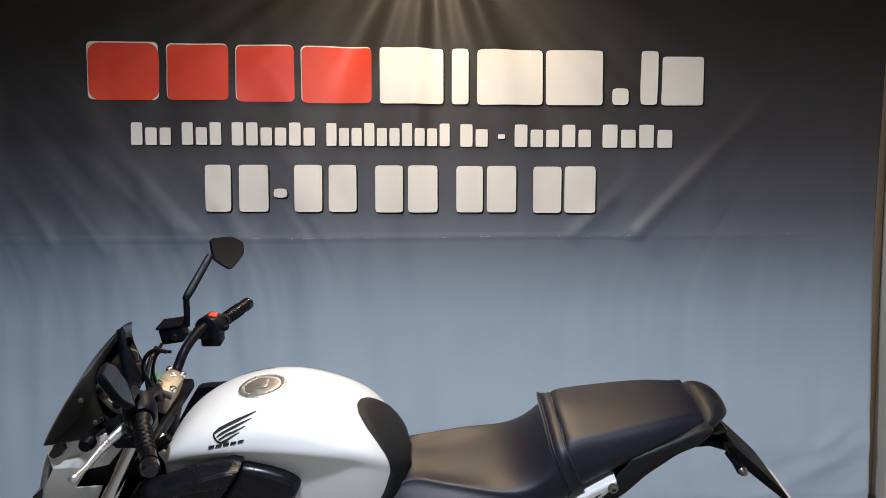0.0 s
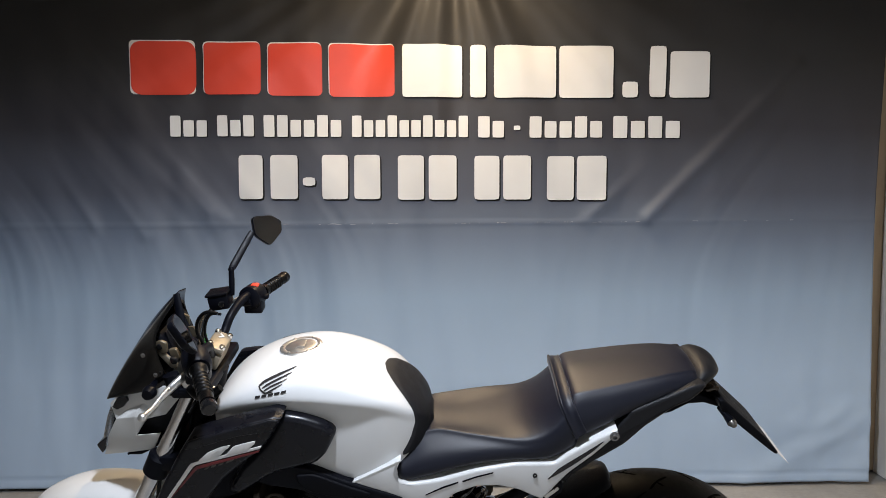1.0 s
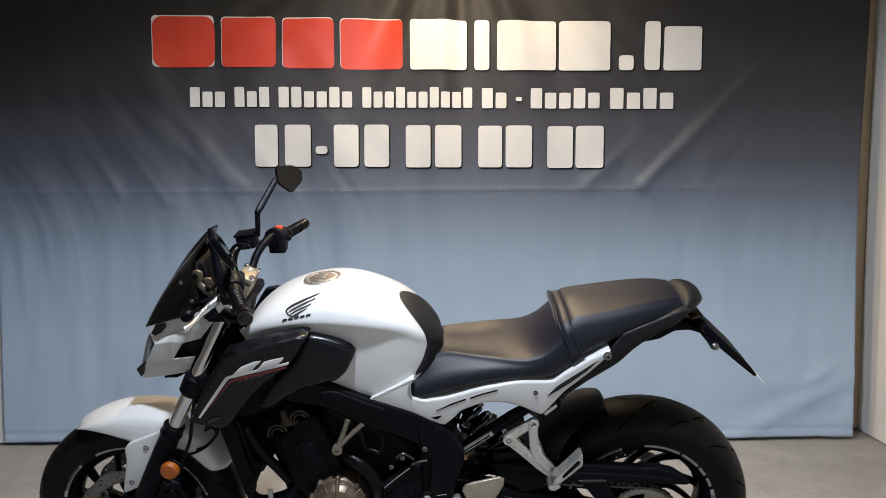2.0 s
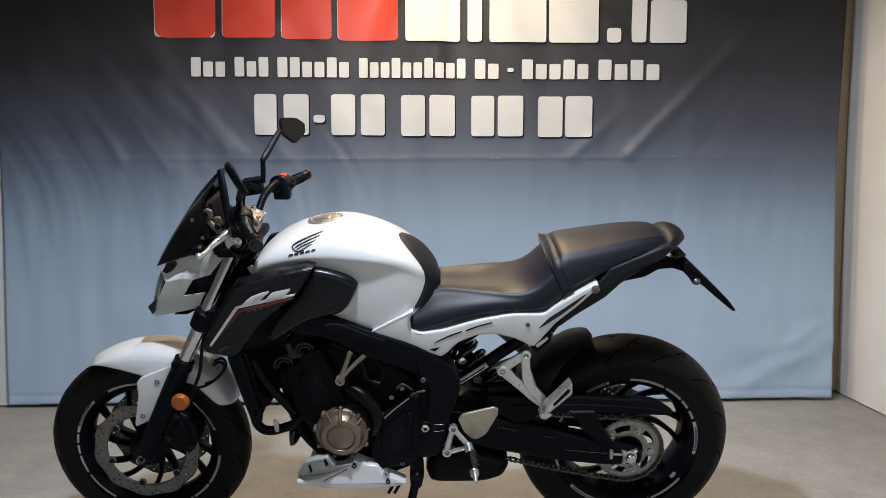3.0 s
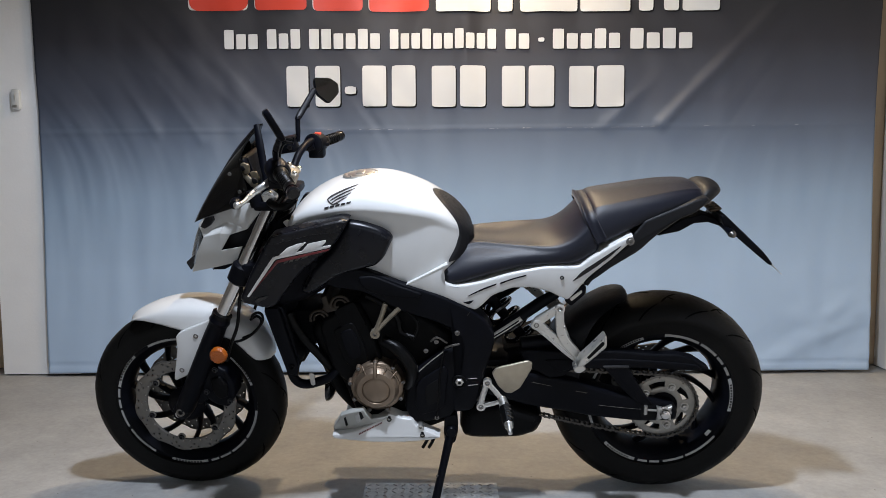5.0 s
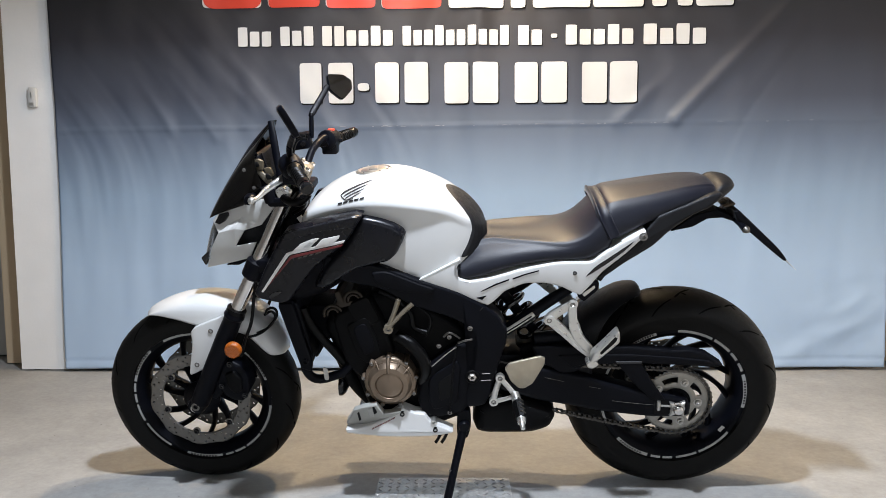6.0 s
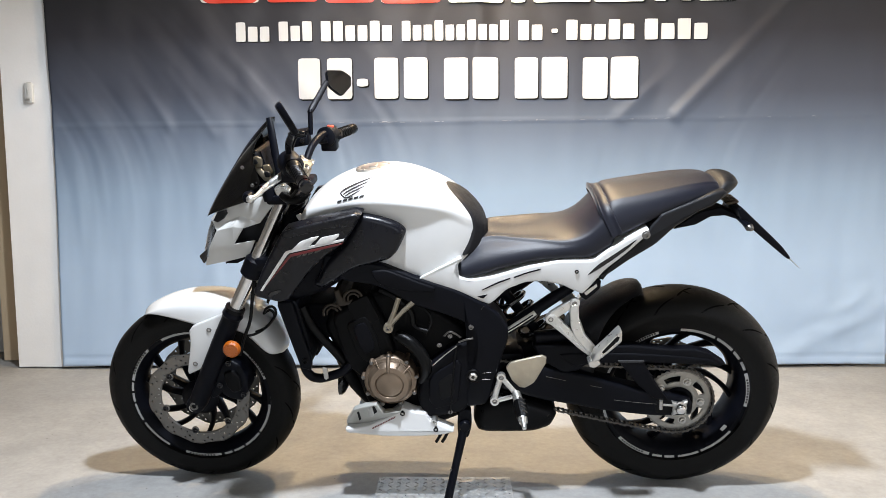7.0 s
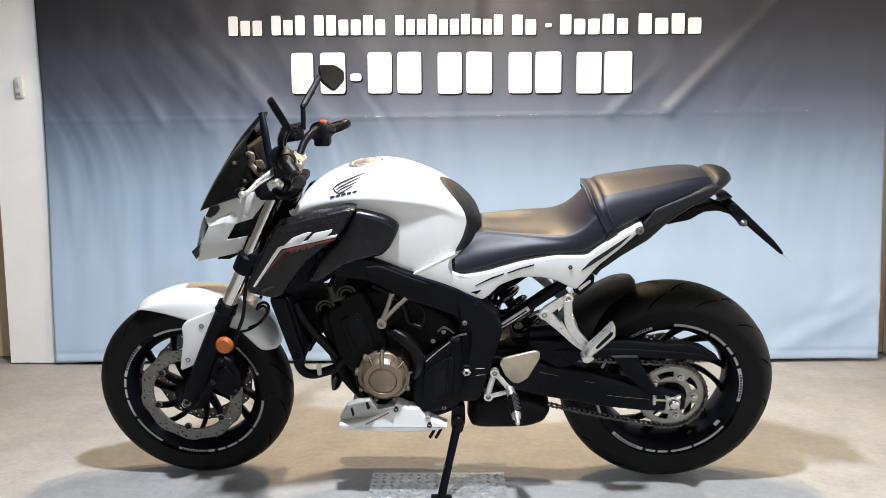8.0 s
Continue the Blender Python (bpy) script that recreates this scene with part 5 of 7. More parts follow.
# handlebar
HB = [(-0.577, -0.365, 1.053), (-0.617, -0.27, 1.066), (-0.645, -0.18, 1.074), (-0.652, -0.10, 1.056), (-0.664, -0.065, 1.022), (-0.667, -0.03, 1.010), (-0.667, 0.03, 1.010), (-0.664, 0.065, 1.022), (-0.652, 0.10, 1.056), (-0.632, 0.17, 1.076), (-0.600, 0.27, 1.064), (-0.575, 0.365, 1.058)]
bar = part("handlebar", tube(HB, 0.011, 14, 6), BLACK, bike, "black tapered handlebar")
for s in (-1, 1):
    inner, outer = (Vector((-0.606, 0.245, 1.062)), Vector((-0.577, 0.358, 1.058))) if s > 0 else (Vector((-0.627, -0.250, 1.068)), Vector((-0.577, -0.358, 1.052)))
    d = (outer - inner).normalized()
    grip = part("grip", tube([inner - d * 0.006, inner, inner + d * 0.01, inner + d * 0.014, outer - d * 0.01, outer], (0.020, 0.020, 0.0165, 0.015, 0.015, 0.017), 18, 1), GRIP, bar, "ribbed black rubber grip")
    for k in range(6):
        c = inner + d * (0.024 + 0.013 * k)
        part("rib", tube([c - d * 0.003, c, c + d * 0.003], (0.015, 0.0172, 0.015), 18, 2), GRIP, grip)
    part("bar_end", tube([outer, outer + d * 0.006, outer + d * 0.018, outer + d * 0.022], (0.0145, 0.0165, 0.0165, 0.012), 18, 1), BLACK_GLOSS, bar, "round black bar end")
    c = Vector((-0.622 if s > 0 else -0.646, s * 0.205, 1.065 if s > 0 else 1.068))
    house = part("switch_housing", tube([c - d * 0.028, c - d * 0.022, c + d * 0.02, c + d * 0.03], (0.022, 0.031, 0.031, 0.025), 16, 1), BLACK, bar, "black switch housing")
    box_bm = boxed(-0.026, 0.022, -0.024, 0.022, -0.038, 0.022, 0.006)
    box_bm.transform(Matrix.Translation(c + Vector((0.004, 0, -0.006))))
    part("switch_block", box_bm, BLACK, house)
    if s > 0:
        sw = boxed(-0.010, 0.010, -0.011, 0.011, -0.006, 0.006, 0.003)
        sw.transform(Matrix.Translation(c + Vector((0.006, 0.004, 0.026))))
        part("kill_switch", sw, RED, house, "red engine switch")
        btn = boxed(-0.010, 0.010, -0.010, 0.010, -0.006, 0.006, 0.003)
        btn.transform(Matrix.Translation(c + Vector((0.030, 0.006, -0.004))))
        part("starter_button", btn, PLASTIC, house)
    # levers
    perch = c + Vector((-0.022, -s * 0.03, -0.004))
    lv = part("lever_perch", tube([c + Vector((0, -s * 0.03, 0)), perch, perch + Vector((-0.012, 0, 0))], (0.016, 0.015, 0.012), 12, 3), BLACK, bar)
    tip = Vector((-0.655, s * 0.355, 1.03)) if s > 0 else Vector((-0.712, -0.345, 1.006))
    path = [perch + Vector((-0.008, 0, 0)), perch + Vector((-0.026, s * 0.025, -0.012)), (perch + tip) / 2 + Vector((-0.008, 0, -0.002)), tip + Vector((-0.006, -s * 0.03, 0.0)), tip]
    if s < 0:
        path = [(-0.668, -0.200, 1.041), (-0.688, -0.230, 1.028), (-0.700, -0.270, 1.022), (-0.711, -0.310, 1.012), (-0.717, -0.345, 1.013)]
    part("lever", tube(path, (0.009, 0.0095, 0.0078, 0.0058, 0.0070), 12, 5, flat=0.7), ALU, lv, "silver brake lever" if s > 0 else "silver clutch lever")
    ball = bmesh.new()
    bmesh.ops.create_uvsphere(ball, u_segments=16, v_segments=10, radius=0.0098, matrix=Matrix.Translation(path[-1]))
    part("lever_ball", ball, ALU, lv)
# master cylinder on the far side
mc = Vector((-0.705, 0.178, 1.062))
tilt = Matrix.Translation(mc) @ Matrix.Rotation(radians(-9), 4, "Y")
res = boxed(-0.024, 0.030, -0.026, 0.026, -0.020, 0.020, 0.006)
res.transform(tilt)
master = part("master_cylinder", res, BLACK, bar, "black brake fluid reservoir")
top_bm = boxed(-0.027, 0.033, -0.029, 0.029, 0.020, 0.027, 0.003)
top_bm.transform(tilt)
part("lid", top_bm, PLASTIC, master)
part("sight_glass", lathe([(0.0001, -0.033), (0.007, -0.033), (0.009, -0.030), (0.009, -0.026)], 0.012, 0.0, 16), BLACK_GLOSS, master).matrix_basis = Matrix.Translation(mc)
# two-piece riser clamp with four bolts
clamp_m = Matrix.Translation((-0.664, 0.0, 1.012)) @ Matrix.Rotation(radians(24), 4, "Y")
cb = boxed(-0.022, 0.022, -0.046, 0.046, 0.002, 0.018, 0.005)
cb.transform(clamp_m)
clamp = part("bar_clamp", cb, RISER, bike, "pale metal handlebar clamp with four bolts")
cb = boxed(-0.022, 0.022, -0.046, 0.046, -0.040, -0.001, 0.005)
cb.transform(clamp_m)
part("riser", cb, RISER, clamp)
for x in (-0.015, 0.015):
    for y in (-0.034, 0.034):
        part("bolt", tube([clamp_m @ Vector((x, y, 0.014)), clamp_m @ Vector((x, y, 0.023)), clamp_m @ Vector((x, y, 0.025))], (0.0075, 0.0075, 0.005), 12, 1), CHROME, clamp)
part("clamp_mark", tube([clamp_m @ Vector((-0.006, 0.01, 0.0185)), clamp_m @ Vector((0.004, 0.020, 0.0185)), clamp_m @ Vector((-0.006, 0.028, 0.0185))], 0.0022, 6, 1), SILVER_DECAL, clamp)
part("key_tag", plate([(-0.712, 1.020), (-0.703, 1.022), (-0.710, 0.976), (-0.722, 0.974)], -0.048, -0.051, 0.001, 0.1), GREEN, bike, "green key tag")

# mirrors
def mirror(name, base, knee, neck, centre, normal, roll, label, fat=1.0):
    arm = part(name, tube([base, base + (knee - base) * 0.5, knee], [fat * r for r in (0.006, 0.0075, 0.007)], 10, 4), BLACK, bar, label)
    part("mirror_arm", tube([knee, knee + (neck - knee) * 0.15, knee + (neck - knee) * 0.85, neck], [fat * r for r in (0.0075, 0.0095, 0.0085, 0.007)], 8, 4, flat=0.6), BLACK, arm)
    part("ball_joint", tube([knee - Vector((0, 0, 0.008)), knee, knee + Vector((0, 0, 0.008))], (0.005, 0.0095, 0.005), 12, 3), BLACK, arm)
    z = Vector(normal).normalized()
    x = Vector((0, 0, 1)).cross(z).normalized()
    y = z.cross(x)
    m = Matrix.Translation(centre) @ Matrix((x, y, z)).transposed().to_4x4() @ pose(0, 0, 0, 0, 0, roll)
    shape = soften([(-0.038, 0.044), (0.022, 0.038), (0.048, 0.016), (0.040, -0.015), (-0.008, -0.046), (-0.045, -0.008)], 0.12, 2)
    bm = bmesh.new()
    rings = []
    for f, h in ((0.80, -0.013), (0.94, -0.010), (1.0, -0.004), (1.0, 0.002), (0.955, 0.004), (0.94, 0.002)):
        rings.append([m @ Vector((a * f, b * f, h)) for a, b in shape])
    loft(rings, bm)
    part("mirror_shell", bm, BLACK, arm, "angular black mirror shell")
    gl = bmesh.new()
    gl.faces.new([gl.verts.new(m @ Vector((a * 0.94, b * 0.94, 0.0032))) for a, b in shape])
    part("mirror_glass", gl, MIRROR, arm, "dark mirror glass", smooth=0)


mirror("rear_view_mirror", Vector((-0.674, 0.190, 1.072)), Vector((-0.673, 0.200, 1.141)), Vector((-0.631, 0.280, 1.221)), Vector((-0.602, 0.335, 1.211)), (0.62, -0.634, 0.40), 0, "black angular mirror on a jointed arm", 1.05)
mirror("rear_view_mirror", Vector((-0.652, -0.200, 1.071)), Vector((-0.642, -0.220, 1.124)), Vector((-0.597, -0.360, 1.175)), Vector((-0.597, -0.390, 1.217)), (0.835, 0.29, 0.456), 0, "black angular mirror on a jointed arm")
# cables in front of the bars
for ctrl, r in (([(-0.719, 0.100, 1.059), (-0.721, 0.060, 1.044), (-0.716, 0.020, 1.023), (-0.697, -0.020, 0.991), (-0.690, -0.020, 0.950)], 0.005), ([(-0.713, 0.120, 1.058), (-0.717, 0.080, 1.040), (-0.709, 0.030, 1.017), (-0.690, -0.010, 0.980), (-0.686, 0.000, 0.936)], 0.004), ([(-0.639, -0.190, 0.994), (-0.672, -0.140, 0.957), (-0.704, -0.080, 0.930), (-0.698, -0.050, 0.889)], 0.005), ([(-0.633, -0.170, 0.979), (-0.634, -0.120, 0.950), (-0.659, -0.070, 0.920), (-0.692, -0.040, 0.897)], 0.006), ([(-0.669, -0.150, 1.045), (-0.689, -0.120, 1.023), (-0.702, -0.090, 0.987), (-0.706, -0.050, 0.945)], 0.004),
                ([(-0.636, -0.060, 1.122), (-0.662, -0.062, 1.126), (-0.682, -0.062, 1.108), (-0.689, -0.060, 1.078), (-0.681, -0.055, 1.048), (-0.674, -0.050, 1.010)], 0.0045), ([(-0.638, -0.030, 1.108), (-0.662, -0.030, 1.108), (-0.676, -0.030, 1.088), (-0.681, -0.030, 1.057), (-0.675, -0.028, 1.022)], 0.0035)):
    part("control_cable", tube(ctrl, r, 8, 6), GRIP, bike)
part("yoke_casting", plate([(-0.719, 0.984), (-0.694, 0.995), (-0.674, 0.979), (-0.681, 0.960), (-0.707, 0.954)], 0.128, 0.100, 0.004, 0.15), ALU, bike, "bare cast yoke end")
part("yoke_casting", plate([(-0.679, 0.954), (-0.648, 0.957), (-0.636, 0.944), (-0.656, 0.935), (-0.677, 0.938)], 0.122, 0.100, 0.004, 0.15), ALU, bike)
part("loom_bundle", tube([(-0.695, -0.130, 0.966), (-0.669, -0.150, 0.959), (-0.639, -0.160, 0.964), (-0.614, -0.160, 0.983)], (0.010, 0.013, 0.013, 0.009), 12, 5), GRIP, bike)
part("ignition_lock", tube([Vector(yt) + Vector((-0.035, 0, 0.0)), Vector(yt) + Vector((-0.045, 0, 0.045))], 0.018, 14), BLACK, bike)
label_bm = plate([(-0.676, 0.891), (-0.663, 0.898), (-0.643, 0.868), (-0.657, 0.858)], 0.072, 0.066, 0.001, 0.05)
part("frame_label", label_bm, SILVER_DECAL, bike, "small printed metal label")


# ---- frame and engine ----
for s in (-1, 1):
    beam = part("frame_beam", plate([(-0.585, 0.813), (-0.525, 0.794), (-0.463, 0.785), (-0.421, 0.777), (-0.329, 0.739), (-0.219, 0.702), (-0.148, 0.664), (-0.107, 0.633), (-0.082, 0.592), (-0.081, 0.557), (-0.106, 0.473), (-0.128, 0.382), (-0.144, 0.349), (-0.198, 0.341), (-0.203, 0.382), (-0.180, 0.473), (-0.170, 0.557), (-0.192, 0.602), (-0.251, 0.630), (-0.344, 0.660), (-0.443, 0.718), (-0.528, 0.731), (-0.596, 0.764)], 0.170, 0.105, 0.008, 0.14, s), BLACK, bike, "satin black frame spar")
    part("spar_cover", plate([(-0.455, 0.764), (-0.415, 0.767), (-0.330, 0.731), (-0.281, 0.714), (-0.289, 0.701), (-0.374, 0.704), (-0.432, 0.721), (-0.453, 0.744)], 0.176, 0.160, 0.005, 0.15, s), PLASTIC, beam)
    part("pivot_boss", lathe([(0.004, s * 0.165), (0.0125, s * 0.165), (0.0125, s * 0.177), (0.009, s * 0.180), (0.0055, s * 0.180), (0.004, s * 0.173)], (-0.180, -0.170, 0.443)[0], (-0.180, -0.170, 0.443)[2], 6, closed=True), STEEL, beam, "hexagonal pivot nut")
    part("pivot_recess", lathe([(0.015, s * 0.168), (0.020, s * 0.168), (0.0215, s * 0.171), (0.019, s * 0.174), (0.015, s * 0.174)], (-0.180, -0.170, 0.443)[0], (-0.180, -0.170, 0.443)[2], 28, closed=True), ENGINE, beam)
    for line in ([(-0.154, -0.171, 0.452), (-0.128, -0.171, 0.454)], [(-0.154, -0.171, 0.431), (-0.128, -0.171, 0.433)], [(-0.157, -0.171, 0.648), (-0.149, -0.171, 0.659)]):
        part("edge_wear", tube([(a, s * 0.1705, c) for a, b, c in line], 0.0007, 6, 2), CHAIN, beam)
    p = (-0.185, -0.165, 0.595)
    bolt(beam, (p[0], s * 0.172, p[2]), 0.007)
    part("subframe_tube", tube([(a, s * 0.125, c) for a, b, c in [(-0.085, -0.125, 0.568), (-0.014, -0.125, 0.621), (0.048, -0.125, 0.667), (0.095, -0.120, 0.697)]], (0.017, 0.017, 0.017, 0.013), 12, 4), BLACK, bike)
    part("alloy_stay", tube([(a, s * 0.140, c) for a, b, c in [(-0.096, -0.140, 0.563), (-0.054, -0.140, 0.591), (-0.005, -0.140, 0.626)]], 0.008, 10, 3, flat=0.6), ALU, bike, "polished alloy stay")
    part("stay_inlay", tube([(a, s * 0.1455, c) for a, c in [(-0.088, 0.568), (-0.054, 0.591), (-0.012, 0.621)]], 0.0022, 8, 3), PRINT_DARK, bike)

engine = part("engine", plate([(-0.613, 0.583), (-0.543, 0.663), (-0.397, 0.688), (-0.254, 0.610), (-0.197, 0.566), (-0.173, 0.494), (-0.187, 0.297), (-0.276, 0.258), (-0.336, 0.258), (-0.394, 0.296), (-0.462, 0.296), (-0.495, 0.325), (-0.524, 0.419), (-0.571, 0.475)], 0.125, -0.125, 0.02, 0.15), ENGINE, bike, "black four-cylinder engine with bronze covers")
part("cylinder_block", plate([(-0.582, 0.620), (-0.467, 0.683), (-0.430, 0.606), (-0.399, 0.500), (-0.449, 0.464), (-0.497, 0.418), (-0.547, 0.464)], 0.150, -0.150, 0.014, 0.12), ENGINE, engine)
jacket = part("water_jacket", plate([(-0.539, 0.595), (-0.480, 0.623), (-0.451, 0.553), (-0.441, 0.500), (-0.481, 0.475), (-0.509, 0.496)], 0.156, 0.145, 0.004, 0.12), ENGINE, engine)
part("jacket_panel", plate([(-0.519, 0.588), (-0.483, 0.605), (-0.463, 0.553), (-0.459, 0.517), (-0.488, 0.503), (-0.506, 0.539)], 0.160, 0.150, 0.003, 0.15), PLASTIC, jacket)
# Same bronze as the covers, darkened for the shade beneath the shroud
CAM_PAINT = material("shaded_bronze_paint", (0.030, 0.022, 0.015), 0.50, metal=0.5, var=0.2)
cam_cover = part("cam_cover", plate([(-0.567, 0.697), (-0.551, 0.702), (-0.546, 0.682), (-0.533, 0.667), (-0.514, 0.672), (-0.524, 0.655), (-0.550, 0.648), (-0.569, 0.641), (-0.579, 0.648), (-0.559, 0.662)], 0.156, -0.156, 0.005, 0.10), CAM_PAINT, engine, "bronze-painted cam cover with shade put into its colour")
for c in ((-0.573, -0.160, 0.631), (-0.512, -0.160, 0.674)):
    for rad, thick in ((0.026, 0.0042), (0.016, 0.0034)):
        arc = [(c[0] + rad * math.cos(t), -0.156, c[2] + rad * math.sin(t)) for t in (math.pi * (0.12 + 0.98 * k / 6) for k in range(7))]
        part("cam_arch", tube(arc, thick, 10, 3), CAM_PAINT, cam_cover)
part("coil_box", plate([(-0.534, 0.655), (-0.474, 0.684), (-0.440, 0.612), (-0.475, 0.588), (-0.514, 0.608)], 0.1535, 0.12, 0.003, 0.10), ENGINE, engine)
ac = (-0.417, -0.170, 0.426)
AX, AZ = ac[0], ac[2]
alt = part("alternator_cover", lathe([(0.0001, -0.196), (0.034, -0.196), (0.039, -0.193), (0.041, -0.197), (0.054, -0.195), (0.060, -0.188), (0.064, -0.178), (0.0665, -0.177), (0.0672, -0.1725), (0.073, -0.171), (0.0755, -0.168), (0.0755, -0.12), (0.0001, -0.12)], AX, AZ, 64), BRONZE, engine, "round bronze alternator cover")
for k in range(9):
    t = 2 * math.pi * k / 9 + 0.2
    part("bolt_lug", lathe([(0.0001, -0.174), (0.0055, -0.174), (0.007, -0.171), (0.0075, -0.12)], AX + 0.0775 * math.cos(t), AZ + 0.0775 * math.sin(t), 14), BRONZE, alt)
    bolt(alt, (AX + 0.0775 * math.cos(t), -0.1765, AZ + 0.0775 * math.sin(t)), 0.0040)
for t, w in ((1.60, 0.0065), (1.15, 0.0024), (0.72, 0.0024), (2.1, 0.0022)):
    part("cover_rib", tube([(AX + 0.040 * math.cos(t), -0.194, AZ + 0.040 * math.sin(t)), (AX + 0.056 * math.cos(t), -0.192, AZ + 0.056 * math.sin(t)), (AX + 0.078 * math.cos(t), -0.176, AZ + 0.078 * math.sin(t))], (w * 0.8, w, w * 0.9), 10, 4), BRONZE, alt)
spr = part("sprocket_cover", plate([(-0.327, 0.443), (-0.310, 0.470), (-0.229, 0.537), (-0.176, 0.555), (-0.170, 0.506), (-0.183, 0.361), (-0.207, 0.323), (-0.273, 0.308), (-0.319, 0.304), (-0.341, 0.360)], 0.168, 0.11, 0.012, 0.14), PLASTIC, engine, "black plastic sprocket cover")
for q in ((-0.244, -0.170, 0.567), (-0.274, -0.170, 0.539), (-0.246, -0.170, 0.325), (-0.304, -0.170, 0.489)):
    bolt(engine, (q[0], -0.172, q[2]), 0.005)
facet = part("cover_panel", plate([(-0.306, 0.431), (-0.282, 0.456), (-0.224, 0.495), (-0.212, 0.474), (-0.222, 0.365), (-0.242, 0.350), (-0.291, 0.335), (-0.307, 0.365)], 0.174, 0.160, 0.005, 0.10), PLASTIC, spr)
part("recess", plate([(-0.280, 0.427), (-0.237, 0.456), (-0.232, 0.387), (-0.274, 0.365)], 0.1755, 0.168, 0.0015, 0.12), PRINT_DARK, facet)
part("cable_guide", tube([(-0.220, -0.172, 0.550), (-0.201, -0.174, 0.558), (-0.179, -0.172, 0.561)], 0.003, 8, 3), CHAIN, spr)
part("cover_edge", tube([(-0.295, -0.172, 0.476), (-0.261, -0.172, 0.508), (-0.225, -0.172, 0.538)], 0.0018, 8, 3), STEEL, spr)
part("clutch_arm", tube([(-0.260, -0.170, 0.568), (-0.247, -0.172, 0.581), (-0.233, -0.172, 0.578), (-0.214, -0.170, 0.563)], 0.003, 8, 4), CHAIN, engine)
part("coolant_hose", tube([(-0.396, -0.150, 0.562), (-0.355, -0.168, 0.545), (-0.324, -0.172, 0.508), (-0.314, -0.168, 0.465), (-0.328, -0.150, 0.419)], (0.015, 0.018, 0.018, 0.018, 0.016), 14, 6), GRIP, engine, "black coolant hose")
part("breather_hose", tube([(-0.440, -0.140, 0.696), (-0.392, -0.150, 0.674), (-0.354, -0.150, 0.632), (-0.344, -0.150, 0.589), (-0.307, -0.160, 0.576)], 0.008, 10, 6), GRIP, engine)
part("wire_loom", tube([(-0.395, -0.120, 0.679), (-0.314, -0.150, 0.640), (-0.296, -0.160, 0.607), (-0.312, -0.160, 0.567)], 0.005, 8, 6), GRIP, engine)
part("wire_loom", tube([(-0.224, -0.170, 0.546), (-0.234, -0.175, 0.478), (-0.241, -0.175, 0.387), (-0.246, -0.172, 0.323)], 0.0025, 8, 5), GRIP, engine)
part("carburettor_bank", plate([(-0.476, 0.684), (-0.380, 0.675), (-0.285, 0.614), (-0.237, 0.579), (-0.254, 0.544), (-0.335, 0.552), (-0.399, 0.588), (-0.454, 0.641)], 0.12, -0.12, 0.015, 0.15), ENGINE, engine)
hang_pts = [(-0.416, -0.165, 0.592), (-0.398, -0.168, 0.640), (-0.384, -0.165, 0.682)]
for s in (-1, 1):
    hang = part("engine_hanger", tube([(a, s * 0.166, c) for a, b, c in hang_pts], (0.009, 0.0065, 0.008), 10, 4, flat=1.2), RISER, bike, "bronze-grey V-shaped engine hanger")
    tube_pts = [(a, s * 0.166, c) for a, b, c in [(-0.413, -0.165, 0.599), (-0.379, -0.168, 0.635), (-0.345, -0.165, 0.669)]]
    part("hanger_arm", tube(tube_pts, (0.008, 0.0065, 0.008), 10, 4, flat=1.2), RISER, hang)
    part("hanger_boss", lathe([(0.007, s * 0.160), (0.0135, s * 0.160), (0.0135, s * 0.176), (0.007, s * 0.176)], hang_pts[0][0], hang_pts[0][2], 24, closed=True), RISER, hang)
    bolt(hang, (hang_pts[0][0], s * 0.172, hang_pts[0][2]), 0.007)

# radiator with fins, pipes, horn
rad = part("radiator", plate([(-0.722, 0.662), (-0.676, 0.662), (-0.652, 0.565), (-0.640, 0.478), (-0.668, 0.464), (-0.694, 0.551)], 0.150, -0.150, 0.006, 0.08), PLASTIC, bike, "black radiator")
for s in (-1, 1):
    tank_end = part("radiator_end", plate([(-0.729, 0.668), (-0.684, 0.668), (-0.662, 0.569), (-0.641, 0.486), (-0.645, 0.455), (-0.674, 0.463), (-0.698, 0.551)], 0.167, 0.148, 0.005, 0.10, s), BLACK, rad, "black radiator end tank")
    part("boss", lathe([(0.0045, s * 0.166), (0.0085, s * 0.166), (0.0085, s * 0.171), (0.0065, s * 0.172), (0.0045, s * 0.170)], -0.660, 0.487, 20, closed=True), GRIP, tank_end)
part("fan_shroud", plate([(-0.742, 0.618), (-0.548, 0.618), (-0.560, 0.560), (-0.622, 0.492), (-0.652, 0.442), (-0.676, 0.470), (-0.712, 0.556)], 0.060, -0.075, 0.010, 0.12), PLASTIC, rad, "black fan shroud behind the radiator")
part("lower_pipe", tube([(-0.668, -0.150, 0.478), (-0.662, -0.150, 0.448), (-0.646, -0.150, 0.428), (-0.622, -0.150, 0.423), (-0.590, -0.150, 0.431), (-0.552, -0.145, 0.446), (-0.517, -0.125, 0.485)], 0.0135, 12, 6), BLACK, bike, "black coolant pipe")
part("pipe_bracket", plate([(-0.611, 0.470), (-0.597, 0.466), (-0.595, 0.432), (-0.602, 0.428), (-0.608, 0.432)], 0.170, 0.166, 0.001, 0.1), STEEL, bike)
part("side_hose", tube([(-0.664, -0.130, 0.640), (-0.655, -0.130, 0.612), (-0.643, -0.130, 0.585), (-0.622, -0.130, 0.552), (-0.585, -0.130, 0.507), (-0.554, -0.125, 0.462)], 0.0135, 12, 6), GRIP, bike)
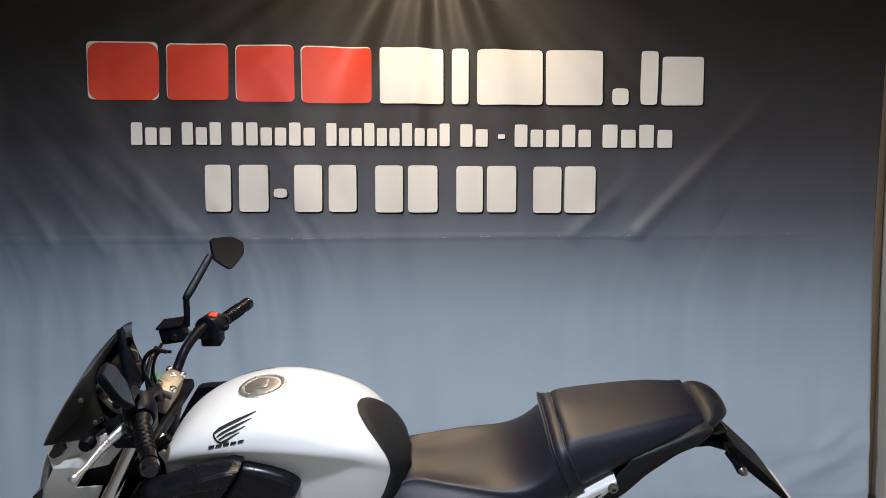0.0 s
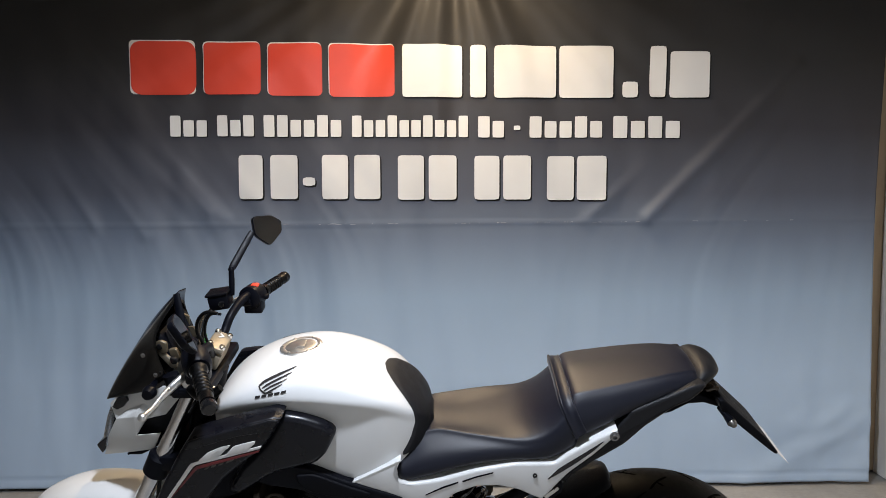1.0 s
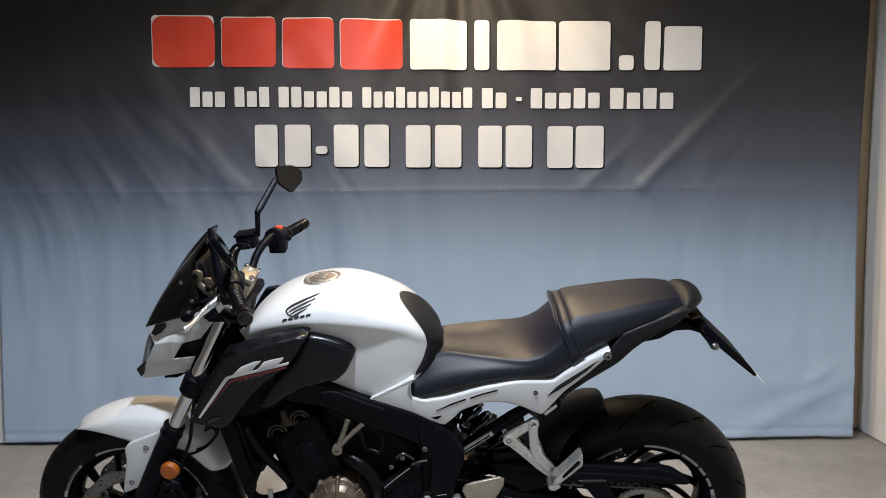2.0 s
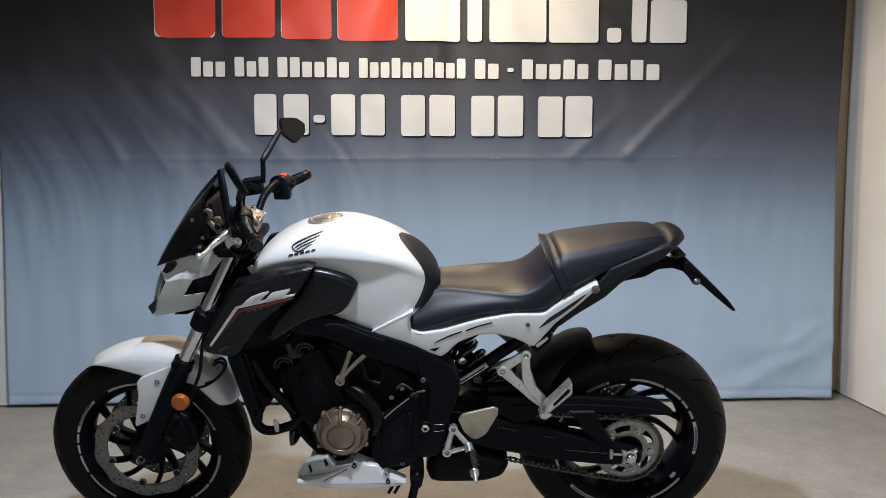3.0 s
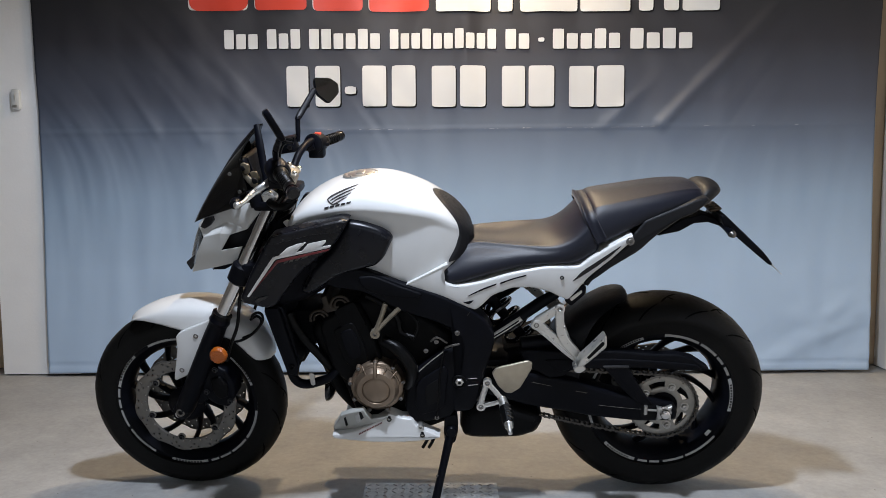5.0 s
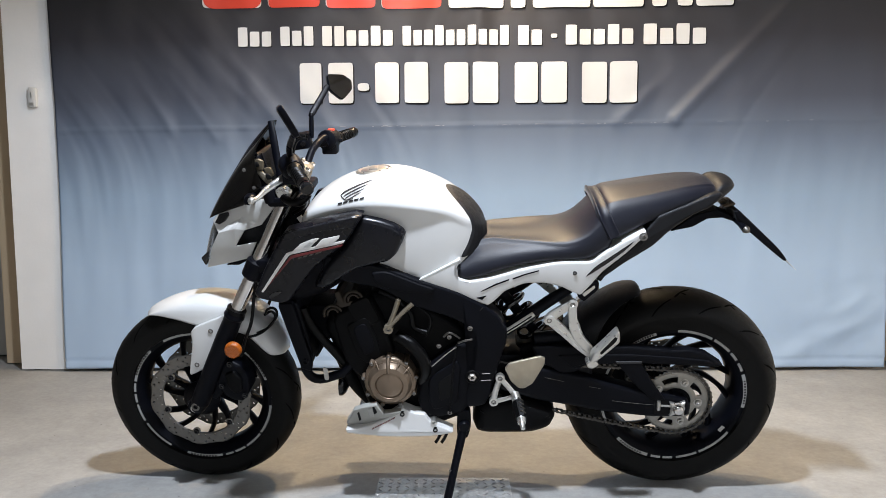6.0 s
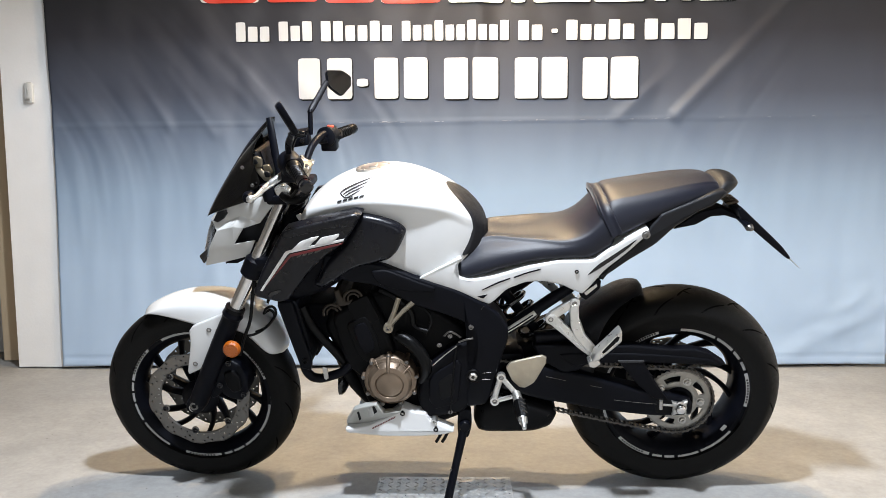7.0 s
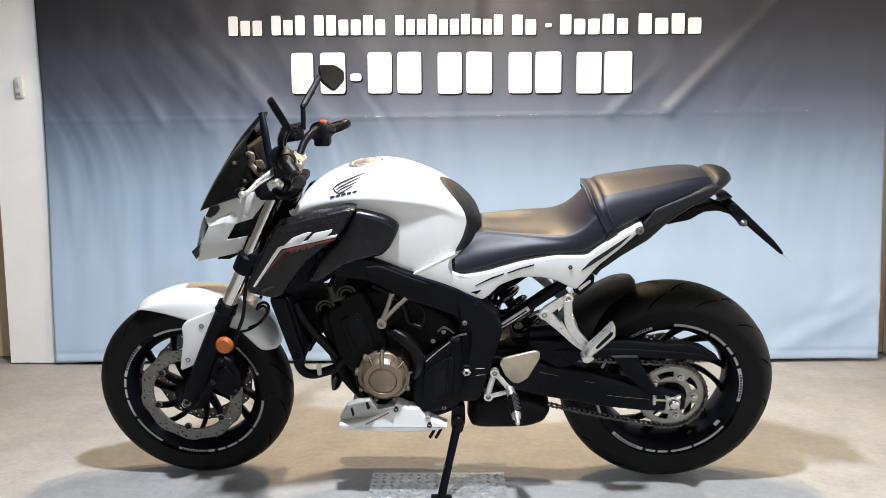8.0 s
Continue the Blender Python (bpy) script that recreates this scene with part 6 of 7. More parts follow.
for y in (-0.105, -0.035, 0.035, 0.105):
    part("exhaust_header", tube([(-0.515, y, 0.56), (-0.570, y, 0.525), (-0.562, y * 0.9, 0.45), (-0.525, y * 0.8, 0.36), (-0.45, y * 0.7, 0.290), (-0.30, y * 0.6, 0.262)], 0.019, 14, 6), ENGINE, bike, "dark exhaust header pipe")
horn_c = (-0.573, -0.060, 0.363)
horn_bm = bmesh.new()
loft([[(horn_c[0] + dx, -0.06 + r * math.cos(t), horn_c[2] + r * math.sin(t) + dx * 0.4) for t in (2 * math.pi * k / 24 for k in range(24))] for dx, r in ((-0.014, 0.012), (-0.012, 0.036), (-0.002, 0.038), (0.006, 0.034), (0.016, 0.018))], horn_bm)
part("horn", horn_bm, BLACK_GLOSS, bike, "round black horn")

# belly pan with slots
# White plastic with the shade below the engine mixed into its grey
PAN_GREY = material("shaded_white_plastic", (0.36, 0.36, 0.335), 0.42, var=0.1, scale=40)
for s in (-1, 1):
    lower_crown = lambda x, z: -0.16 * (z - 0.27)
    upper_crown = lambda x, z: 0.5 * (z - 0.30)
    pan = part("belly_pan", plate([(-0.552, 0.278), (-0.530, 0.281), (-0.482, 0.290), (-0.432, 0.312), (-0.398, 0.335), (-0.384, 0.344), (-0.366, 0.337), (-0.347, 0.329), (-0.318, 0.327), (-0.304, 0.303), (-0.264, 0.286), (-0.234, 0.273), (-0.264, 0.264), (-0.333, 0.258), (-0.433, 0.257), (-0.548, 0.267)], 0.192, 0.150, 0.004, 0.10, s, crown=lower_crown), WHITE, bike, "white belly pan with cooling slots")
    flange = part("upper_flange", plate([(-0.551, 0.280), (-0.551, 0.294), (-0.535, 0.322), (-0.523, 0.346), (-0.494, 0.360), (-0.456, 0.371), (-0.448, 0.352), (-0.437, 0.332), (-0.402, 0.339), (-0.386, 0.342), (-0.398, 0.327), (-0.435, 0.303), (-0.490, 0.279)], 0.176, 0.150, 0.005, 0.08, s, crown=upper_crown), PAN_GREY, pan, "white upper flange, greyed for the shade under the engine")
    for pts in ([(-0.514, 0.336), (-0.508, 0.343), (-0.505, 0.307), (-0.512, 0.299)], [(-0.467, 0.364), (-0.461, 0.366), (-0.455, 0.341), (-0.465, 0.330)]):
        part("slot", plate(pts, 0.1785, 0.166, 0.001, 0.1, s, crown=upper_crown), PRINT_DARK, flange)
    # Pale plate colours in the bright floor seen through the second slot
    part("slot_floor_view", plate([(-0.481, 0.352), (-0.470, 0.359), (-0.467, 0.322), (-0.478, 0.314)], 0.1782, 0.170, 0.002, 0.1, s, crown=upper_crown), TAPE, flange)
    for k in range(9):
        a, b = (-0.474, -0.193, 0.279), (-0.404, -0.193, 0.315)
        f0, f1 = k / 9, (k + 0.68) / 9
        x0, z0, x1, z1 = a[0] + (b[0] - a[0]) * f0, a[2] + (b[2] - a[2]) * f0, a[0] + (b[0] - a[0]) * f1, a[2] + (b[2] - a[2]) * f1
        part("lettering_bar", plate([(x0, z0), (x1, z1), (x1 + 0.002, z1 + 0.0055), (x0 + 0.002, z0 + 0.0055)], 0.1932, 0.187, 0.0004, 0, s, crown=lower_crown), STRIPE_RED, pan)
    for q in ((-0.384, -0.190, 0.327), (-0.288, -0.190, 0.280)):
        bolt(pan, (q[0], s * (0.193 + lower_crown(q[0], q[2])), q[2]), 0.007, BOLT_DARK)
part("belly_floor", plate([(-0.549, 0.251), (-0.409, 0.232), (-0.316, 0.235), (-0.257, 0.247), (-0.324, 0.275), (-0.491, 0.278)], 0.150, -0.150, 0.01, 0.15), WHITE_PLASTIC, bike)
part("pan_spacer", lathe([(0.004, -0.180), (0.004, -0.190), (0.008, -0.190), (0.009, -0.186), (0.009, -0.16), (0.004, -0.16)], (-0.293, -0.180, 0.303)[0], (-0.293, -0.180, 0.303)[2], 16), ALU, bike)
for dx in (0.0, 0.018):
    q = Vector((-0.275, -0.140, 0.238)) + Vector((dx, 0, 0))
    part("drain_spout", tube([q, q + Vector((-0.008, 0, -0.018)), q + Vector((-0.016, 0, -0.032))], 0.005, 8, 3), GRIP, bike)
part("muffler", plate([(-0.170, 0.326), (-0.057, 0.346), (0.053, 0.312), (0.069, 0.285), (0.050, 0.246), (-0.004, 0.226), (-0.140, 0.224), (-0.169, 0.233), (-0.181, 0.268)], 0.130, -0.10, 0.03, 0.16), ENGINE, bike, "black underslung muffler")

# ---- rear suspension, swingarm, chain ----
arm = part("swingarm", plate([(-0.111, 0.412), (-0.083, 0.441), (-0.045, 0.453), (0.022, 0.451), (0.079, 0.437), (0.152, 0.423), (0.235, 0.397), (0.317, 0.377), (0.400, 0.361), (0.449, 0.348), (0.461, 0.324), (0.458, 0.292), (0.356, 0.288), (0.207, 0.305), (0.107, 0.325), (0.008, 0.343), (-0.050, 0.362), (-0.099, 0.375)], 0.130, 0.085, 0.014, 0.14), BLACK, bike, "satin black swingarm")
part("far_arm", plate([(-0.111, 0.412), (-0.083, 0.441), (-0.045, 0.453), (0.022, 0.451), (0.079, 0.437), (0.152, 0.423), (0.235, 0.397), (0.317, 0.377), (0.400, 0.361), (0.449, 0.348), (0.461, 0.324), (0.458, 0.292), (0.356, 0.288), (0.207, 0.305), (0.107, 0.325), (0.008, 0.343), (-0.050, 0.362), (-0.099, 0.375)], 0.130, 0.085, 0.014, 0.14, 1), BLACK, arm)
part("cross_brace", boxed(-0.12, -0.03, -0.10, 0.10, 0.40, 0.48, 0.02), BLACK, arm)
facet = lambda x, z: -0.75 * max(0.0, z - (0.458 - 0.255 * x) + 0.032)
part("edge_facet", plate([(0.120, 0.425), (0.152, 0.420), (0.235, 0.395), (0.317, 0.375), (0.346, 0.368), (0.318, 0.358), (0.236, 0.376), (0.165, 0.402)], 0.1315, 0.118, 0.002, 0.10, crown=facet), SWING_FACET, arm, "bevel along the arm's upper edge, its highlight put into the colour")
part("adjuster_recess", plate([(0.350, 0.350), (0.397, 0.346), (0.404, 0.300), (0.352, 0.304)], 0.1315, 0.124, 0.001, 0.12), PRINT_DARK, arm)
part("axle_block", plate([(0.394, 0.347), (0.416, 0.340), (0.441, 0.349), (0.435, 0.326), (0.440, 0.302), (0.418, 0.309), (0.396, 0.300), (0.402, 0.326)], 0.142, 0.128, 0.003, 0.08), ALU, arm, "bright axle adjuster block")
part("axle_nut", lathe([(0.0001, -0.160), (0.009, -0.160), (0.013, -0.157), (0.0155, -0.150), (0.0155, -0.142), (0.020, -0.1415), (0.020, -0.138)], RX - 0.002, RZ - 0.001, 24), CHROME, arm, "bright round axle nut")
part("adjuster", tube([(0.366, -0.136, 0.334), (0.400, -0.136, 0.332)], 0.0035, 10), STEEL, arm)
part("adjuster_head", tube([(0.364, -0.136, 0.348), (0.365, -0.136, 0.320)], 0.0055, 10), STEEL, arm)
for wear in ([(0.031, -0.131, 0.421), (0.058, -0.131, 0.415), (0.088, -0.131, 0.408)], [(0.160, -0.131, 0.392), (0.193, -0.131, 0.386)], [(0.229, -0.131, 0.346), (0.287, -0.131, 0.339), (0.353, -0.131, 0.333)]):
    part("edge_wear", tube(wear, 0.0007, 6, 2), DISC_STEEL, arm)
guard = part("chain_guard", plate([(-0.012, 0.520), (0.037, 0.519), (0.197, 0.516), (0.277, 0.518), (0.389, 0.507), (0.441, 0.509), (0.490, 0.498), (0.540, 0.463), (0.531, 0.454), (0.425, 0.459), (0.312, 0.464), (0.200, 0.464), (0.144, 0.456), (0.120, 0.436), (0.080, 0.431), (0.055, 0.447), (0.014, 0.470)], 0.128, 0.100, 0.007, 0.10), PLASTIC, bike, "black plastic chain guard")
part("guard_rib", plate([(0.060, 0.494), (0.277, 0.496), (0.400, 0.488), (0.500, 0.478), (0.520, 0.462), (0.425, 0.462), (0.312, 0.467), (0.150, 0.464), (0.110, 0.452)], 0.1315, 0.120, 0.005, 0.10), PLASTIC, guard)
part("guard_leg", plate([(0.234, 0.472), (0.306, 0.473), (0.330, 0.427), (0.363, 0.376), (0.385, 0.350), (0.345, 0.350), (0.287, 0.404), (0.265, 0.433)], 0.133, 0.118, 0.004, 0.10), PLASTIC, guard)
part("leg_lip", plate([(0.232, 0.475), (0.307, 0.476), (0.309, 0.468), (0.238, 0.467)], 0.1345, 0.122, 0.002, 0.10), SWING_FACET, guard)


def hugger():
    """Black rear mudguard close over the tyre; its sides grow deeper towards the front."""
    rings = []
    for k in range(16):
        deg = 166 - 58 * k / 15
        a = radians(deg)
        r = float(np.interp(deg, (107, 110, 116, 127, 136, 150, 166), (0.350, 0.362, 0.367, 0.374, 0.381, 0.385, 0.385)))
        low = float(np.interp(deg, (107, 112, 118, 126, 135, 143, 155, 166), (0.338, 0.346, 0.350, 0.344, 0.324, 0.302, 0.270, 0.250)))
        w = float(np.interp(deg, (107, 110, 118, 130), (0.052, 0.064, 0.088, 0.104)))
        mid = max(low + 0.004, r - 0.026)
        half = [(r, 0), (r - 0.005, -w * 0.6), (mid, -w * 0.93), (low, -w), (low, -w + 0.004), (mid - 0.002, -w * 0.93 + 0.004), (r - 0.009, -w * 0.6), (r - 0.004, 0)]
        ring = [(RX + rr * math.cos(a), y, RZ + rr * math.sin(a)) for rr, y in half]
        rings.append(ring[:8] + [(x, -y, z) for x, y, z in ring[6:0:-1]])
    return rounded(part("rear_hugger", loft(rings), COWL, bike, "black plastic rear hugger", smooth=80), 1)


hugger()
# sprocket with cut-outs
SY = -0.098
def slotted_plate(r0, r1, r2, r3, count, turn, width):
    """A flat ring from r0 to r3 with kidney slots between r1 and r2."""
    bm = bmesh.new()
    n = count * 24
    radii = (r0, r1, (r1 + r2) / 2, r2, r3)
    rows = [[bm.verts.new((RX + q * math.cos(t), SY, RZ + q * math.sin(t))) for t in (2 * math.pi * k / n + turn for k in range(n))] for q in radii]
    for j in range(4):
        for k in range(n):
            off = abs((k + 0.5) % 24 - 12)
            if j in (1, 2) and off < width:
                continue
            bm.faces.new((rows[j][k], rows[j][(k + 1) % n], rows[j + 1][(k + 1) % n], rows[j + 1][k]))
    return bm


SPROCKET_TURN = radians(-2)
rear_spr = part("rear_sprocket", slotted_plate(0.044, 0.062, 0.0795, 0.0945, 5, SPROCKET_TURN, 6.2), SPROCKET, rear_wheel, "pale steel rear sprocket with kidney slots", smooth=30)
thick = rear_spr.modifiers.new("thickness", "SOLIDIFY")
thick.thickness, thick.offset = 0.006, 0.0
soft_edge = rear_spr.modifiers.new("edge", "BEVEL")
soft_edge.width, soft_edge.segments, soft_edge.limit_method = 0.0012, 2, "ANGLE"
part("teeth", lathe([(0.093, SY - 0.0022), (0.0995, SY - 0.0016), (0.0995, SY + 0.0016), (0.093, SY + 0.0022)], RX, RZ, 168, closed=True, wave=lambda t: 0.022 * math.cos(42 * t)), DISC_STEEL, rear_spr)
for k in range(5):
    t = 2 * math.pi * k / 5 + SPROCKET_TURN
    cx, cz = RX + 0.066 * math.cos(t), RZ + 0.066 * math.sin(t)
    part("sprocket_nut", lathe([(0.0001, SY - 0.019), (0.0045, SY - 0.019), (0.005, SY - 0.014), (0.0088, SY - 0.013), (0.0095, SY - 0.011), (0.0095, SY - 0.005), (0.0125, SY - 0.0045), (0.0125, SY - 0.003)], cx, cz, 12), STEEL, rear_spr, "steel nut on a stud")
part("rim_label", arc_patch(bmesh.new(), RX, RZ, 0.186, 0.198, -0.0650, radians(321), radians(327), 3), TAPE, rear_wheel, "small pale label on the rim", smooth=0)
part("sprocket_hub", lathe([(0.016, SY + 0.004), (0.048, SY + 0.004), (0.052, SY + 0.03), (0.06, SY + 0.05), (0.016, SY + 0.05)], RX, RZ, 32, closed=True), BLACK, rear_wheel)


def chain():
    """Roller chain: outer and inner plates in turn, laid round both sprockets."""
    fx, fz, fr, rr = -0.250, 0.427, 0.038, 0.1035
    d = Vector((RX - fx, RZ - fz))
    L = d.length
    base = math.atan2(d.y, d.x)
    b = math.asin((rr - fr) / L)
    pts = []
    up, dn = base + math.pi / 2 + b, base - math.pi / 2 - b
    for k in range(25):
        t = dn + (up - dn) * k / 24
        pts.append(Vector((RX + rr * math.cos(t), 0, RZ + rr * math.sin(t))))
    for k in range(13):
        t = up + (2 * math.pi - (up - dn)) * k / 12
        pts.append(Vector((fx + fr * math.cos(t), 0, fz + fr * math.sin(t))))
    pts.append(pts[0])
    seg = [(q - p).length for p, q in zip(pts, pts[1:])]
    total = sum(seg)
    n = round(total / 0.0159 / 2) * 2
    spots = []
    for k in range(n):
        s = total * k / n
        for p, q, l in zip(pts, pts[1:], seg):
            if s <= l:
                place = p + (q - p) * (s / l)
                if place.z < RZ + (fz - RZ) * (RX - place.x) / L:
                    f = min(1.0, max(0.0, (RX - place.x) / L))
                    place.z -= 0.056 * f * (1 - f)
                spots.append(place)
                break
            s -= l
    mesh_bm = bmesh.new()
    for k in range(n):
        p, q = spots[k], spots[(k + 1) % n]
        c, ax = (p + q) / 2, (q - p).normalized()
        nx = Vector((-ax.z, 0, ax.x))
        off = 0.0085 if k % 2 else 0.006
        for s in (-1, 1):
            ring0, ring1 = [], []
            for u, v in ((-0.0105, 0), (-0.0085, 0.0048), (-0.003, 0.0028), (0.003, 0.0028), (0.0085, 0.0048), (0.0105, 0), (0.0085, -0.0048), (0.003, -0.0028), (-0.003, -0.0028), (-0.0085, -0.0048)):
                w = c + ax * u + nx * v
                ring0.append(mesh_bm.verts.new((w.x, SY + s * off, w.z)))
                ring1.append(mesh_bm.verts.new((w.x, SY + s * (off + 0.0016), w.z)))
            for i in range(10):
                mesh_bm.faces.new((ring0[i], ring0[(i + 1) % 10], ring1[(i + 1) % 10], ring1[i]))
            mesh_bm.faces.new(ring0), mesh_bm.faces.new(ring1)
        tube([Vector((p.x, SY - 0.0095, p.z)), Vector((p.x, SY + 0.0095, p.z))], 0.0036, 8, bm=mesh_bm)
    return tagged(part("chain", mesh_bm, CHAIN, bike, "oily steel drive chain", smooth=30), kind="stuff")


chain()
# shock absorber
sa, sb = Vector((-0.096, 0.000, 0.643)), Vector((0.040, 0.000, 0.471))
shock = part("shock_absorber", tube([sa, sb], 0.016, 14), BLACK, bike, "black coil spring shock absorber")
ax = (sb - sa).normalized()
e1 = ax.cross(Vector((0, 1, 0))).normalized()
e2 = Vector((0, 1, 0))
coil = []
for k in range(5 * 12 + 1):
    t = 2 * math.pi * k / 12
    coil.append(sa + ax * ((sb - sa).length * (0.06 + 0.88 * k / 60)) + e1 * 0.043 * math.cos(t) + e2 * 0.043 * math.sin(t))
part("spring", tube(coil, 0.0078, 10, 1), SPRING, shock, "glossy black coil spring")
for f in (0.02, 0.96):
    c = sa + (sb - sa) * f
    part("spring_cup", tube([c - ax * 0.006, c + ax * 0.006], 0.040, 20), BLACK, shock)
part("linkage_tube", tube([(-0.002, -0.100, 0.530), (0.080, -0.090, 0.534), (0.155, -0.080, 0.530)], 0.02, 12, 3), BLACK, bike)
part("battery_box", plate([(-0.110, 0.470), (-0.009, 0.486), (0.104, 0.530), (0.107, 0.490), (0.010, 0.429), (-0.110, 0.410)], 0.05, -0.12, 0.02, 0.15), PLASTIC, bike, "black inner mudguard box")

# ---- foot pegs and stand ----
LEFT_LEG = [(0.025, 0.608), (0.043, 0.632), (0.071, 0.605), (0.100, 0.574), (0.141, 0.537), (0.170, 0.521), (0.152, 0.497), (0.113, 0.528), (0.072, 0.567)]
RIGHT_LEG = [(0.086, 0.656), (0.111, 0.663), (0.114, 0.617), (0.127, 0.574), (0.167, 0.525), (0.145, 0.514), (0.105, 0.560), (0.092, 0.591)]
TOP_BAR = [(0.028, 0.630), (0.095, 0.675), (0.106, 0.656), (0.043, 0.608)]
for s in (-1, 1):
    stay = part("tail_stay", plate([(0.111, 0.693), (0.164, 0.728), (0.172, 0.722), (0.170, 0.700), (0.133, 0.665), (0.117, 0.677)], 0.146, 0.130, 0.003, 0.1, s), BLACK, bike, "black tail stay with a bright inner edge")
    part("inner_edge", plate([(0.126, 0.689), (0.159, 0.715), (0.163, 0.707), (0.133, 0.680)], 0.1475, 0.140, 0.002, 0.1, s), ALU, stay)
    at = lambda pts: [(a, s * abs(b), c) for a, b, c in pts]
    br = part("pillion_bracket", plate(LEFT_LEG, 0.163, 0.146, 0.004, 0.12, s), ALU, bike, "cast silver pillion peg bracket")
    part("bracket_arm", plate(RIGHT_LEG, 0.1655, 0.147, 0.004, 0.12, s), ALU, br)
    part("bracket_arm", plate(TOP_BAR, 0.160, 0.146, 0.004, 0.10, s), ALU, br)
    part("bracket_rib", tube(at([(0.050, -0.164, 0.600), (0.090, -0.164, 0.562), (0.135, -0.164, 0.520)]), 0.0035, 8, 3), ALU, br)
    for q in ((0.100, -0.155, 0.663), (0.036, -0.155, 0.615)):
        part("boss", lathe([(0.006, s * 0.148), (0.0145, s * 0.148), (0.0145, s * 0.162), (0.012, s * 0.164), (0.006, s * 0.164)], q[0], q[2], 24, closed=True), ALU, br)
        bolt(br, (q[0], s * 0.161, q[2]), 0.008)
    peg = part("pillion_peg", plate([(0.147, 0.509), (0.155, 0.535), (0.184, 0.565), (0.219, 0.605), (0.225, 0.600), (0.227, 0.570), (0.195, 0.539), (0.165, 0.511)], 0.212, 0.176, 0.006, 0.1, s), ALU, br, "folding silver foot peg")
    part("peg_rubber", plate([(0.172, 0.540), (0.212, 0.588), (0.219, 0.585), (0.216, 0.575), (0.178, 0.535)], 0.2145, 0.200, 0.002, 0.1, s), GRIP, peg)
    part("peg_hinge", plate([(0.139, 0.499), (0.157, 0.513), (0.177, 0.495), (0.159, 0.481), (0.143, 0.485)], 0.196, 0.160, 0.005, 0.15, s), ALU, br)
    step = part("rider_bracket", tube(at([(-0.100, -0.172, 0.441), (-0.112, -0.174, 0.402), (-0.120, -0.172, 0.364)]), 0.009, 12, 4, flat=0.7), ALU, bike, "cast silver rider peg bracket")
    part("bracket_arm", tube(at([(-0.100, -0.172, 0.441), (-0.077, -0.176, 0.414), (-0.058, -0.180, 0.391)]), 0.008, 12, 4, flat=0.7), ALU, step)
    part("bracket_arm", tube(at([(-0.120, -0.172, 0.364), (-0.089, -0.176, 0.374), (-0.058, -0.180, 0.387)]), 0.007, 12, 4, flat=0.7), ALU, step)
    for q in ((-0.100, -0.175, 0.442), (-0.118, -0.175, 0.366)):
        part("boss", lathe([(0.006, s * 0.166), (0.013, s * 0.166), (0.013, s * 0.180), (0.006, s * 0.180)], q[0], q[2], 24, closed=True), ALU, step)
        bolt(step, (q[0], s * 0.178, q[2]), 0.0075)
    part("heel_plate", plate([(-0.087, 0.469), (-0.077, 0.484), (-0.057, 0.491), (0.014, 0.509), (0.027, 0.502), (0.026, 0.484), (-0.006, 0.423), (-0.031, 0.406), (-0.048, 0.408), (-0.070, 0.430)], 0.172, 0.164, 0.003, 0.09, s), HEEL, step, "pale alloy heel plate")
    if s < 0:
        peg = part("rider_peg", tube(at([(-0.058, -0.182, 0.396), (-0.051, -0.215, 0.382), (-0.045, -0.250, 0.367), (-0.042, -0.275, 0.357)]), (0.012, 0.015, 0.015, 0.012), 10, 4), ALU, step, "rider foot peg with rubber grip")
        part("peg_rubber", tube(at([(-0.051, -0.212, 0.386), (-0.046, -0.238, 0.372), (-0.043, -0.262, 0.362)]), (0.0165, 0.0185, 0.0165), 8, 4), GRIP, peg)
        for k in range(4):
            part("pad_rib", tube(at([(-0.052 + 0.0022 * k, -0.216 - 0.013 * k, 0.402 - 0.0055 * k), (-0.037 + 0.0022 * k, -0.219 - 0.013 * k, 0.394 - 0.0055 * k)]), 0.0026, 6), CHAIN, peg)
        part("peg_tip", tube(at([(-0.043, -0.268, 0.364), (-0.041, -0.285, 0.356), (-0.040, -0.298, 0.352)]), (0.012, 0.007, 0.006), 10, 4), ALU, peg)
foot = Vector((-0.255, -0.245, 0.073))
hinge = Vector((-0.204, -0.150, 0.276))
stand = part("side_stand", tube([hinge, hinge + (foot - hinge) * 0.5, foot], (0.014, 0.0115, 0.0125), 12, 4), BLACK, bike, "black steel side stand on the floor plate")
part("stand_pivot", lathe([(0.0001, -0.172), (0.014, -0.172), (0.018, -0.166), (0.018, -0.125), (0.0001, -0.125)], hinge.x, hinge.z, 20), BLACK, stand)
part("stand_lug", plate([(-0.223, 0.326), (-0.187, 0.327), (-0.184, 0.273), (-0.194, 0.231), (-0.224, 0.231), (-0.227, 0.273)], 0.158, 0.13, 0.005, 0.15), BLACK, stand)
part("stand_foot", tube([foot + Vector((-0.03, 0, -0.002)), foot + Vector((0, 0, -0.004)), foot + Vector((0.03, 0, -0.002))], (0.012, 0.016, 0.012), 12, 3, flat=0.5), BLACK, stand)
bolt(stand, ((-0.241, -0.200, 0.154)[0], (-0.241, -0.200, 0.154)[1] - 0.012, (-0.241, -0.200, 0.154)[2]), 0.006)

# emblem on the tank: a fan of dark blades over a row of small bars, laid on the skin
SIDE_VIEW = Vector((-0.166, -2.125, 1.493))


